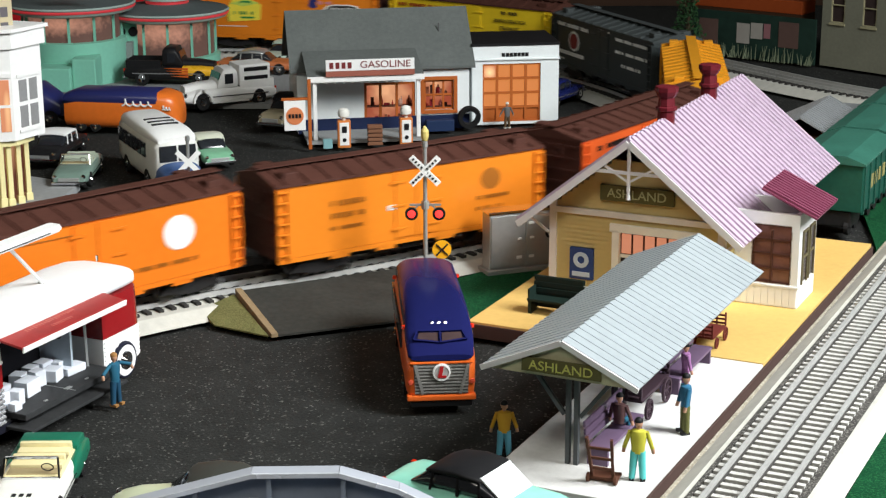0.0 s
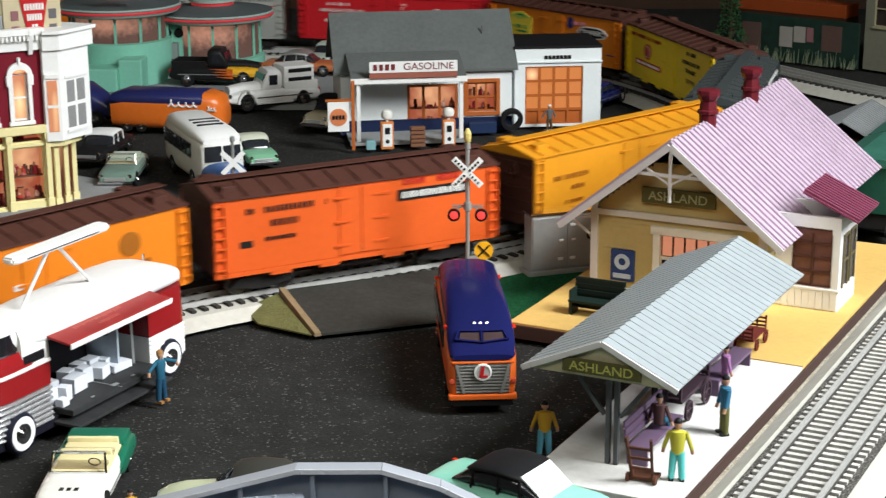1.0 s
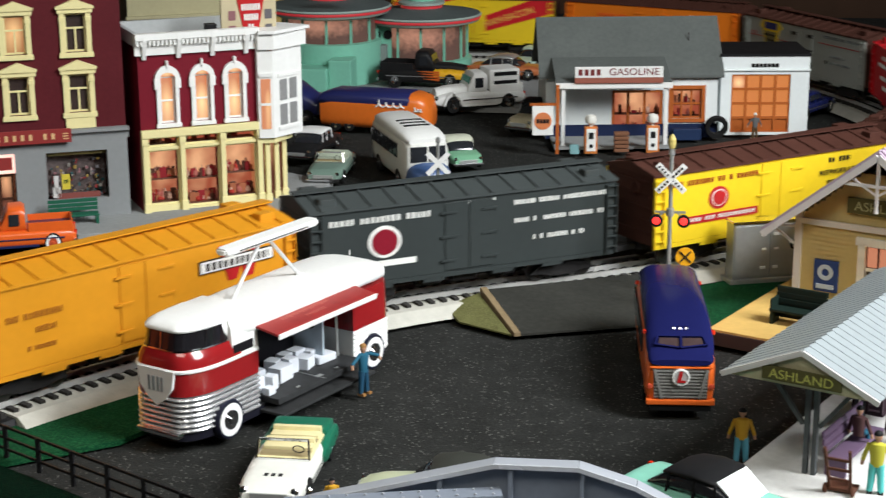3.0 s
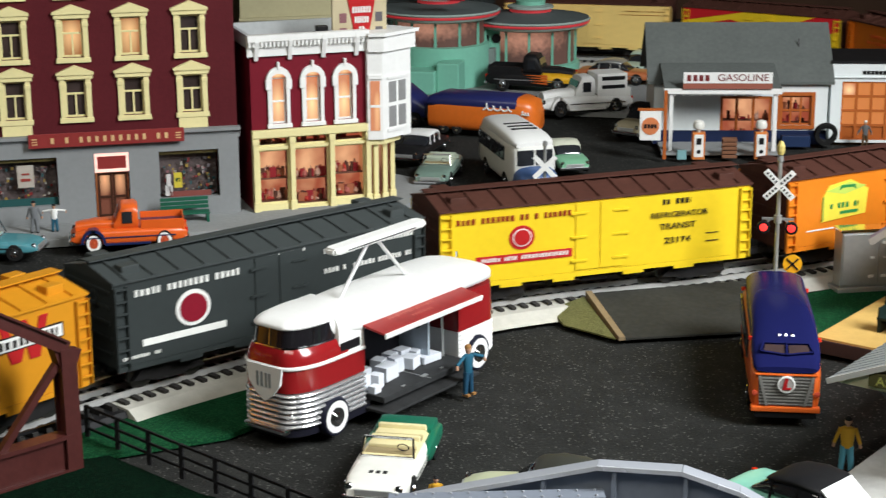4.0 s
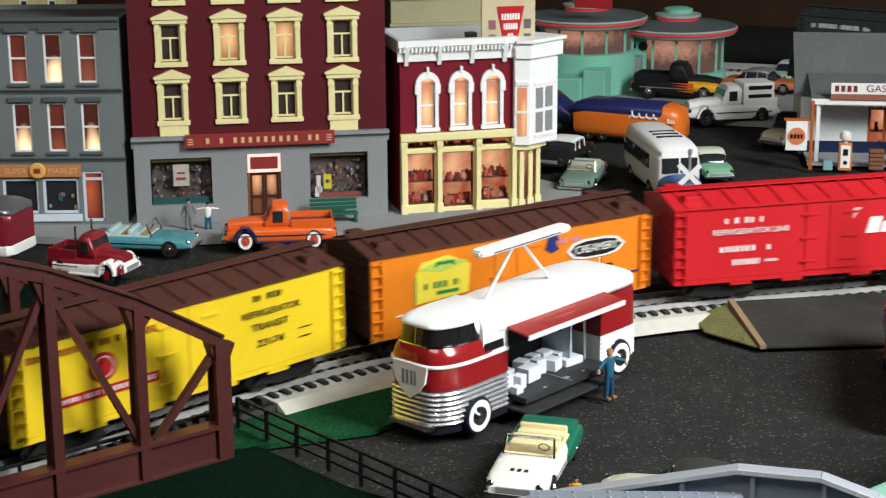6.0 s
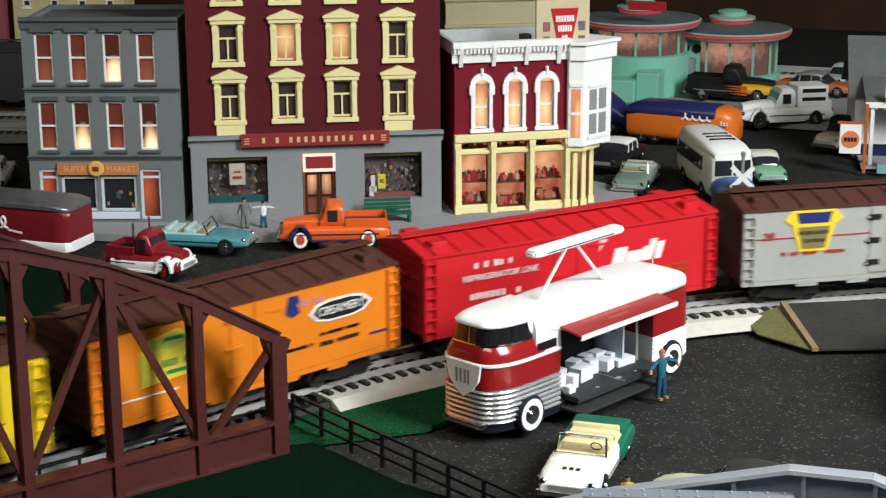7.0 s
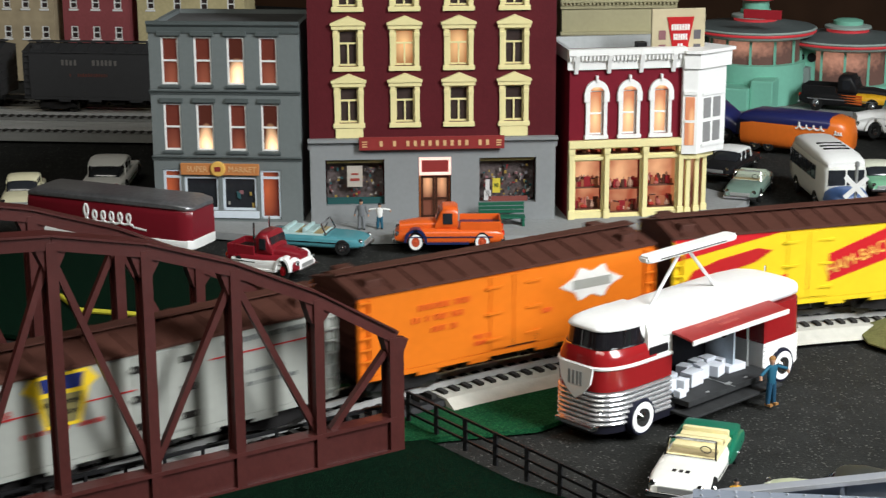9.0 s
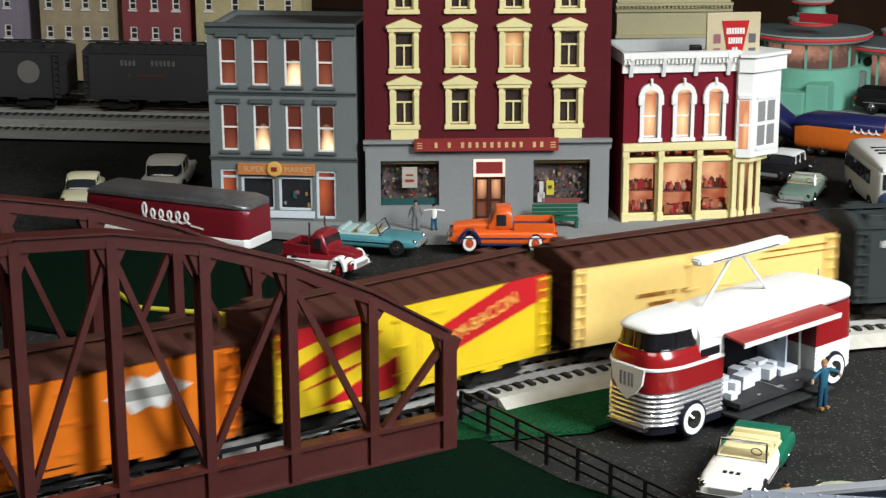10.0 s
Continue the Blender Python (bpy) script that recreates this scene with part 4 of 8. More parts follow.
def store():
    t = thing("store_building", -.752, 1.404, .004, 25.8, "tall maroon store with cream pedimented windows above grey shopfront", "building")
    W = .241
    cx = [.039, .0935, .146, .200]
    wins = [(c - .0095, c + .0095, z + .005, z + .040) for z in (.0953, .1510, .2085) for c in cx]
    lows = [(.0149, .0725, .0185, .0640), (.106, .138, .003, .0655), (.166, .222, .0185, .0640)]
    bm = B()
    holed(bm, 0, W, .083, .300, wins, 0, .005)
    part("front_wall", bm, MAROON, t)
    bm = B()
    holed(bm, 0, W, 0, .083, lows, -.004, .005)
    part("shopfront_wall", bm, STOREGREY, t)
    for a in ((0, .005, .0052, .12), (W - .005, W, .0052, .12)):
        bm = B()
        bx(bm, *a, 0, .300)
        part("side_wall", bm, MAROON, t)
    bm = B()
    bx(bm, .0052, W - .0052, .113, .118, 0, .3)
    part("back_wall", bm, MAROON, t)
    bm = B()
    bx(bm, .0052, W - .0052, .0052, .112, .288, .293)
    part("roof", bm, ROOFGREY, t)
    cornice(t, -.002, W + .002, .282, .304, .010, CREAM, teeth=24)
    cornice(t, -.002, W + .002, .0745, .0850, .0085, STOREGREY, "shopfront_cornice")
    for i, w in enumerate(wins):
        lit = i in (5, 6)
        sash(t, *w, LIT if lit else SMOKE, CREAM, bars=(.62,), mull=((.5, 0, .62),))
        c, zb = (w[0] + w[1]) / 2, w[2] - .005
        bm = B()
        for sx in (-1, 1):
            xa, xb = sorted((c + sx * .0095, c + sx * .0142))
            bx(bm, xa, xb, -.0024, 0, zb + .003, zb + .042, .0003)
            bx(bm, xa - .0004, xb + .0004, -.0032, -.0002, zb + .033, zb + .037, .0003)
        bx(bm, c - .0155, c + .0155, -.0030, 0, zb, zb + .0045, .0004)
        bx(bm, c - .0160, c + .0160, -.0034, 0, zb + .0405, zb + .0445, .0004)
        part("window_casing", bm, CREAM, t)
        bm = B()
        prism(bm, [(c - .0172, zb + .0446), (c + .0172, zb + .0446), (c + .0172, zb + .0466), (c, zb + .0535), (c - .0172, zb + .0466)], -.0046, 0)
        part("pediment", bm, CREAM, t)
        if i in (0, 3):
            bm = B()
            bx(bm, c - .0135, c + .0135, -.0022, 0, .0852, zb - .0003, .0004)
            part("panel", bm, CREAM, t)
    bm = B()
    bx(bm, .048, .190, -.0106, -.0088, .0745, .0875, .0005)
    sg = part("fascia_sign", bm, SIGNRED, t, "long red fascia sign with gold marks")
    bm = B()
    x = .068
    for wds in (1, 1, 9, 2):
        for _ in range(wds):
            bx(bm, x, x + .0030, -.0111, -.0105, .0783, .0837)
            x += .0072
        x += .0058
    tagged(part("sign_lettering", bm, SIGNGOLD, sg), kind="stuff")
    bm = B()
    for xx in (.051, .182):
        for k in range(3):
            bx(bm, xx, xx + .005, -.0111, -.0105, .0777 + k * .0024, .0787 + k * .0024)
    tagged(part("sign_ornament", bm, SIGNGOLD, sg), kind="stuff")
    for s, seed in ((lows[0], 3), (lows[2], 8)):
        bm = B()
        bx(bm, s[0] + .001, s[1] - .001, .012, .014, s[2], s[3])
        part("display_back", bm, mat("display_dark", (0.105, 0.082, 0.080), 0.6, var=0.6, scale=260), t)
        goods(t, s[0] + .002, s[1] - .002, s[2] + .001, s[3] - .008, .004, seed, 130, .5)
    for nm, m, a in (("poster", paint("poster_paper", (0.42, 0.38, 0.33), .7), (.036, .051, .0360, .0570)), ("poster_mark", paint("poster_red", (0.28, 0.05, 0.04), .7), (.039, .048, .0420, .0445)),
                     ("poster_mark", paint("poster_red", (0.28, 0.05, 0.04), .7), (.040, .047, .0480, .0496)), ("shelf_front", paint("shelf_teal", (0.02, 0.075, 0.075), .6), (.0160, .0715, .0186, .0255)),
                     ("shelf_front", paint("shelf_brick", (0.20, 0.06, 0.05), .6), (.1750, .2140, .0188, .0240)), ("window_card", paint("card_yellow", (0.55, 0.45, 0.05), .6), (.1795, .1870, .0275, .0420)), ("window_card", paint("card_green", (0.06, 0.14, 0.05), .6), (.1810, .1855, .0330, .0370)),
                     ("gown", paint("gown_white", (0.55, 0.53, 0.52), .6), (.1725, .1765, .0240, .0410)), ("gown", paint("gown_white", (0.55, 0.53, 0.52), .6), (.1710, .1780, .0200, .0300)), ("valance", paint("valance_ochre", (0.20, 0.16, 0.06), .7), (.0160, .0715, .0600, .0625)), ("valance", paint("valance_ochre", (0.20, 0.16, 0.06), .7), (.1670, .2210, .0600, .0625))):
        bm = B()
        bx(bm, a[0], a[1], .0010 if nm != "poster_mark" else .0004, .0016, a[2], a[3])
        part(nm, bm, m, t)
    bm = B()
    bx(bm, .107, .137, .006, .007, .003, .0655)
    part("doorway_glow", bm, AMBER, t)
    for x0 in (.1085, .1225):
        sash(t, x0, x0 + .0135, .004, .046, DOORLIT, paint("dark_wood_door", (0.05, 0.02, 0.012), 0.4), y=-.0015, bars=(.45,), fw=.0022)
    bm = B()
    bx(bm, .1085, .136, -.0032, .001, .050, .063, .0005)
    part("transom_sign", bm, SIGNRED, t)
    # frame round the transom glows by itself to paint the brightness there
    bm = B()
    holed(bm, .1065, .1380, .0475, .0655, [(.1090, .1355, .0505, .0625)], -.0040, -.0034)
    part("transom_frame", bm, glowing("self_glow_frame", (1, .8, .7), (1, .6, .5), 1.4), t)


def corner_shop():
    t = thing("corner_building", -.521, 1.51, .004, 31.0, "crimson corner shop with white arched windows, oriel and cream shopfront", "building")
    W, D = .122, .085
    wins = [(x, x + .0150, .0850, .1290) for x in (.0205, .0552, .0885)]
    lows = [(.006, .037, .007, .060), (.042, .078, .003, .060), (.083, .116, .007, .060), (.006, .037, .063, .072), (.042, .078, .063, .072), (.083, .116, .063, .072)]
    bm = B()
    holed(bm, 0, W, .0765, .158, wins, 0, .005)
    part("front_wall", bm, CRIMSON, t)
    bm = B()
    holed(bm, 0, W, 0, .0765, lows, -.001, .004)
    part("shopfront_wall", bm, CREAM, t)
    for a, m, nm in (((0, .005, .0052, D), CRIMSON, "side_wall"), ((.0052, W - .0052, D - .005, D), CRIMSON, "back_wall")):
        bm = B()
        bx(bm, *a, 0, .158)
        part(nm, bm, m, t)
    bm = B()
    bx(bm, W - .005, W, .006, D, .0765, .158)
    part("side_wall", bm, CRIMSON, t)
    for k in range(5):
        y = .006 + k * .018
        bm = B()
        bx(bm, W - .004, W + .001, y, y + .006, .002, .070, .0006)
        part("side_column", bm, CREAM, t)
    bm = B()
    bx(bm, W - .004, W + .0005, .006, D, .070, .0764)
    bx(bm, W - .004, W + .0002, .006, D, .001, .012)
    part("side_band", bm, CREAM, t)
    bm = B()
    bx(bm, W - .006, W - .005, .006, D - .006, .012, .070)
    part("side_glow", bm, LIT, t)
    bm = B()
    bx(bm, .0052, W - .0052, .0052, D - .0052, .1545, .1575)
    part("roof", bm, ROOFGREY, t)
    # parapet and bracketed cornice
    cornice(t, -.003, W - .002, .150, .1705, .0085, WHITE, teeth=30)
    for x in (.006, .040, .074, .108):
        bm = B()
        prism(bm, [(-.001, .1460), (-.003, .1460), (-.009, .1640), (-.009, .1690), (-.001, .1690)], x - .002, x + .002, "x")
        part("cornice_bracket", bm, WHITE, t)
    for a in ((-.003, .001, .0, D + .002), (.0012, W - .002, D - .003, D + .002)):
        bm = B()
        bx(bm, *a, .1584, .1705)
        part("parapet", bm, mat("parapet_grey", (0.42, 0.44, 0.44), 0.6), t)
    bm = B()
    bx(bm, -.001, W, -.0060, 0, .0725, .0800, .0008)
    part("storey_band", bm, CREAM, t)
    for w in wins:
        c = (w[0] + w[1]) / 2
        sash(t, *w, LITPALE, WHITE, bars=(.48,))
        bm = B()
        outer, inner = [], []
        for k in range(13):
            a = math.pi * k / 12
            outer.append((c + .0125 * math.cos(a), .1270 + .0125 * math.sin(a)))
            inner.append((c + .0078 * math.cos(a), .1270 + .0060 * math.sin(a)))
        for k in range(12):
            prism(bm, [outer[k], outer[k + 1], inner[k + 1], inner[k]], -.0034, .0006)
        for sx in (-1, 1):
            xa, xb = sorted((c + sx * .0078, c + sx * .0112))
            bx(bm, xa, xb, -.0026, .0006, .0835, .1268)
            xa, xb = sorted((c + sx * .0074, c + sx * .0132))
            bx(bm, xa, xb, -.0036, .0006, .1180, .1275, .0004)
        bx(bm, c - .0125, c + .0125, -.0040, .0006, .0812, .0848, .0004)
        bx(bm, c - .0012, c + .0012, -.0046, .0006, .1375, .1440, .0003)
        part("window_surround", bm, WHITE, t)
        bm = B()
        prism(bm, [(c + .0077 * math.cos(math.pi * k / 10), .1288 + .0060 * math.sin(math.pi * k / 10)) for k in range(11)], -.0003, .0002)
        part("arch_pane", bm, LITPALE, t)
    for w in lows:
        sash(t, *w, None, CREAM, bars=(), fw=.0016)
        interior(t, *w, int(w[0] * 999), n=66 if w[3] < .065 else 6)
    for x in (.0, .0375, .0785, .1165):
        bm = B()
        bx(bm, x, x + .0050, -.0040, -.0008, .002, .0722, .0006)
        bx(bm, x - .0008, x + .0058, -.0050, -.0006, .066, .0722, .0005)
        bx(bm, x - .0008, x + .0058, -.0050, -.0006, .000, .010, .0005)
        part("pilaster", bm, CREAM, t)
    for x, y in ((.1275, .0005), (.1390, .0075), (.1500, .0165)):
        bm = B()
        bx(bm, x - .0024, x + .0024, y - .0024, y + .0024, .0, .0584, .0006)
        bx(bm, x - .0034, x + .0034, y - .0034, y + .0034, .0, .0080, .0005)
        part("corner_column", bm, CREAM, t)
    bm = B()
    prism(bm, [(.1225, .0060), (.1260, .0050), (.1520, .0230), (.1490, .0260)], .0, .0584, "z")
    part("corner_pane", bm, DOORLIT, t)
    # corner oriel
    P = [(.1180, .0002), (.1180, -.0060), (.1325, -.0095), (.1690, .0110), (.1520, .0330), (.1225, .0330)]
    bm = B()
    prism(bm, P, .0640, .1490, "z")
    og = part("oriel", bm, WHITE, t, "white wooden corner oriel")
    bm = B()
    prism(bm, [(.118, .0002), (.1180, -.0085), (.1335, -.0125), (.1745, .0110), (.1540, .0360), (.118, .036)], .1492, .1640, "z")
    prism(bm, [(.118, .0002), (.1180, -.0115), (.1340, -.0155), (.1785, .0110), (.1550, .0390), (.118, .039)], .1642, .1675, "z")
    part("oriel_cornice", bm, WHITE, t)
    bm = B()
    prism(bm, [(.119, .0002), (.119, -.004), (.135, -.006), (.158, .0125), (.146, .028), (.1225, .028)], .0585, .0638, "z")
    part("oriel_base", bm, CREAM, t)

    def on_face(a, b, u0, u1, z0, z1, material, nm, d):
        a, b = Vector((*a, 0)), Vector((*b, 0))
        e = (b - a).normalized()
        n = Vector((e.y, -e.x, 0))
        L = (b - a).length
        bm = B()
        p, q = a + e * (u0 * L), a + e * (u1 * L)
        prism(bm, [(p.x, p.y), (q.x, q.y), (q.x + n.x * d, q.y + n.y * d), (p.x + n.x * d, p.y + n.y * d)], z0, z1, "z")
        part(nm, bm, material, og)
    on_face(P[1], P[2], .18, .82, .073, .121, LITPALE, "oriel_pane", .0006)
    on_face(P[1], P[2], .14, .86, .0955, .0980, WHITE, "oriel_rail", .0012)
    on_face(P[1], P[2], .08, .92, .123, .127, WHITE, "oriel_rail", .0014)
    for u in (.22, .56):
        for z in (.075, .099):
            on_face(P[2], P[3], u, u + .25, z, z + .020, mat("grey_net_pane", (0.25, 0.25, 0.25), 0.2), "oriel_pane", .0006)
    on_face(P[2], P[3], .16, .86, .1215, .1245, WHITE, "oriel_rail", .0012)
    on_face(P[2], P[3], .16, .86, .0705, .0735, WHITE, "oriel_rail", .0012)
    bm = B()
    bx(bm, .075, .086, .020, .030, .1576, .172, .0008)
    part("roof_box", bm, BLACK, t)
    sg = thing("roof_sign", -.4320, 1.580, .1575, 31.0, "cream roof billboard with red shield on the corner shop", "sign")
    bm = B()
    bx(bm, -.028, .026, -.002, .002, .0, .052, .0006)
    part("sign_panel", bm, paint("poster_cream", (0.50, 0.43, 0.28), 0.6), sg)
    bm = B()
    prism(bm, [(-.013, .0440), (.0145, .0440), (.0065, .004), (-.005, .004)], -.0030, -.0021)
    part("red_shield", bm, K_RED, sg)
    bm = B()
    for k, (w, z) in enumerate(((.019, .031), (.0145, .0215), (.006, .012))):
        n = (7, 6, 2)[k]
        for i in range(n):
            x = .001 - w / 2 + w * i / n
            bx(bm, x, x + w / n * .7, -.0036, -.0029, z, z + .0060)
    tagged(part("sign_lettering", bm, K_WHITE, sg), kind="stuff")
    for x, m in ((-.021, GOODS[5]), (.0145, GOODS[6])):
        for z in (.008, .022):
            bm = B()
            bx(bm, x, x + .007, -.0026, -.0021, z, z + .009)
            part("sign_picture", bm, m, sg)


market()
store()
corner_shop()
bpy.data.objects["corner_building"].scale = (.955, 1, 1)

# panes emit by themselves; the light behind the door is put into them
GARAGE = mat("garage_glow_pane", (0.10, 0.04, 0.02), .3, var=.3, scale=60, emit=.62, ecol=(1.0, .33, .085))
BLUEWHITE = mat("white_clapboard", (0.74, 0.78, 0.78), 0.55, var=0.04)
ORANGEWOOD = paint("orange_wood_trim", (0.42, 0.11, 0.025), 0.45)
SHINGLE = mat("grey_shingle", (0.105, 0.115, 0.11), 0.8, var=0.15, bump=0.3, bscale=700)


def gas_station():
    t = thing("gas_station", .012, 1.95, .0, 10.0, "white gas station with grey roof, porch and lit orange windows", "building")
    L, D = .195, .110
    bm = B()
    holes = [(-.120, -.062, .004, .055), (-.052, -.018, .022, .056)]
    holed(bm, -L, 0, 0, .072, holes, 0, .004)
    part("front_wall", bm, BLUEWHITE, t)
    bm = B()
    bx(bm, -L, 0, -.0012, -.0002, 0, .016)
    part("blue_base", bm, paint("navy_base", (0.012, 0.02, 0.06), 0.5), t)
    for x in (-L, -.004):
        bm = B()
        prism(bm, [(.0042, 0), (D, 0), (D, .072), (D / 2, .1235), (.0042, .074)], x, x + .004, "x")
        part("gable_wall", bm, BLUEWHITE, t)
    bm = B()
    bx(bm, -L + .0042, -.0042, D - .004, D, 0, .072)
    part("back_wall", bm, BLUEWHITE, t)
    bm = B()
    prism(bm, [(-.006, .0695), (D / 2, .1280), (D + .006, .0695), (D + .006, .0722), (D / 2, .1310), (-.006, .0722)], -L - .008, .006, "x")
    part("roof", bm, SHINGLE, t)
    bm = B()
    prism(bm, [(-.052, .0700), (.012, .0890), (.012, .0912), (-.052, .0728)], -.188, -.060, "x")
    part("porch_roof", bm, SHINGLE, t)
    bm = B()
    bx(bm, -.1885, -.0595, -.0540, -.0522, .0670, .0732, .0003)
    for k in range(14):
        turned(bm, [(.0008, 0), (.0008, .0010)], 8, Matrix.Translation((-.186 + k * .0094, -.0532, .0653)))
    part("porch_fascia", bm, WHITE, t)
    for x in (-.180, -.066):
        bm = B()
        bx(bm, x - .0022, x + .0022, -.0515, -.0470, .0, .0690, .0004)
        part("porch_post", bm, WHITE, t)
    bm = B()
    bx(bm, -.190, -.058, -.060, -.0014, .0, .003)
    part("porch_floor", bm, SIDEWALK, t)
    interior(t, -.120, -.062, .004, .055, 21, n=40)
    sash(t, -.120, -.062, .004, .055, None, ORANGEWOOD, bars=(.15,), mull=((.32, 0, 1), (.64, 0, 1)), fw=.003)
    interior(t, -.052, -.018, .022, .056, 22, n=14)
    sash(t, -.052, -.018, .022, .056, None, ORANGEWOOD, bars=(.5,), mull=((.33, 0, 1), (.66, 0, 1)), fw=.0022)
    bm = B()
    holed(bm, -.056, -.014, .018, .060, [(-.052, -.018, .022, .056)], -.0022, -.0002)
    part("window_casing", bm, ORANGEWOOD, t)
    bm = B()
    bx(bm, -.1680, -.0710, -.0565, -.0542, .0795, .0915, .0003)
    sg = part("roof_sign", bm, WHITE, t, "white sign board with maroon marks")
    bm = B()
    x = -.1640
    for wds in (4,):
        for _ in range(wds):
            bx(bm, x, x + .0042, -.0571, -.0564, .0822, .0888)
            x += .0066
        x += .0066
    tagged(part("sign_lettering", bm, paint("maroon_marks", (0.17, 0.03, 0.03), 0.5), sg), kind="stuff")
    lettering("sign_lettering", "GASOLINE", .0108, paint("maroon_marks", (0.17, 0.03, 0.03), 0.5), sg, pose(-.1030, -.0568, .0856, 90, 0, 0), wide=1.10)
    bm = B()
    bx(bm, -.1680, -.0710, -.0563, -.0546, .0733, .0793)
    part("sign_lattice", bm, paint("brick_red_lattice", (0.30, 0.10, 0.07), 0.6), t)
    bm = B()
    rod(bm, (-.030, .030, .10), (-.030, .030, .116), .0008)
    part("roof_pipe", bm, ROOFGREY, t)

    g = thing("garage_building", .0155, 1.962, .0, 8.0, "white flat-roofed garage with glowing orange panelled door", "building")
    bm = B()
    holed(bm, .0, .100, .0, .0905, [(.012, .079, .003, .070)], 0, .004)
    part("front_wall", bm, BLUEWHITE, g)
    for a in ((0, .004, .0042, .09), (.096, .100, .0042, .09), (.0042, .0958, .086, .09)):
        bm = B()
        bx(bm, *a, 0, .0905)
        part("side_wall", bm, BLUEWHITE, g)
    bm = B()
    bx(bm, -.001, .101, -.001, .091, .0907, .0935)
    part("roof", bm, BLACK, g)
    bm = B()
    bx(bm, -.001, .101, -.0024, -.0002, .0745, .0760)
    part("string_course", bm, BLUEWHITE, g)
    # brightness by panel is painted: top-left palest, bottom row without glow
    for c in range(4):
        for r in range(4):
            x0, z0 = .0125 + c * .0166, .0035 + r * .0166
            bm = B()
            bx(bm, x0, x0 + .0160, .0030, .0036, z0, z0 + .0160)
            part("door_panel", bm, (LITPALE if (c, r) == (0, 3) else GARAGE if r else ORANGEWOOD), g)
            bm = B()
            holed(bm, x0 - .0003, x0 + .0163, z0 - .0003, z0 + .0163, [(x0 + .0011, x0 + .0149, z0 + .0011, z0 + .0149)], .0012, .0030)
            part("panel_frame", bm, ORANGEWOOD, g)
    bm = B()
    for i in range(7):
        bx(bm, .034 + i * .0045, .0375 + i * .0045, -.0010, -.0001, .0785, .0825)
    tagged(part("sign_lettering", bm, BLACK, g), kind="stuff")


gas_station()

# ---- depot and platform shelter; x runs along the station track ----
CLAP = mat("straw_clapboard", (0.56, 0.45, 0.20), 0.6, var=0.06)
LAVROOF = mat("lavender_metal_roof", (0.46, 0.36, 0.45), 0.42, 0.0, var=0.06)
PURPROOF = mat("plum_metal_roof", (0.20, 0.05, 0.09), 0.42, var=0.1)
GREYROOF = mat("blue_grey_metal_roof", (0.30, 0.335, 0.35), 0.42, var=0.07)
LAVTRIM = mat("pale_lavender_trim", (0.66, 0.64, 0.64), 0.5, var=0.05)
PINKPANE = mat("brown_pink_pane", (0.22, 0.10, 0.08), 0.15, var=0.25, scale=120)
DEPOT_A = 64.8
DEPOT_BASE = pose(.07, 1.29, 0, 0, 0, DEPOT_A)


def ribbed(t, material, name, x0, x1, a, b, n, th=.0016, rib=.0011, rw=.0016):
    """Ribbed metal roof plane from ridge point a to eave point b (y, z), ribs running down the slope."""
    a, b = Vector((0, *a)), Vector((0, *b))
    d = (b - a).normalized()
    up = Vector((1, 0, 0)).cross(d)
    up = up if up.z > 0 else -up
    def P(x, p, h):
        q = p + up * h
        return (x, q.y, q.z)
    def slab(nm, parent, xa, xb, h0, h1):
        bm = B()
        vs = [bm.verts.new(P(x, p, h)) for h in (h0, h1) for p in (a, b) for x in (xa, xb)]
        for q in ((0, 2, 3, 1), (4, 5, 7, 6), (0, 1, 5, 4), (1, 3, 7, 5), (3, 2, 6, 7), (2, 0, 4, 6)):
            bm.faces.new([vs[i] for i in q])
        bmesh.ops.recalc_face_normals(bm, faces=bm.faces[:])
        return part(nm, bm, material, parent)
    plane = slab(name, t, x0, x1, -th, 0)
    for k in range(n):
        x = x0 + (x1 - x0) * (k + .5) / n
        slab("roof_rib", plane, x - rw / 2, x + rw / 2, 0, rib)


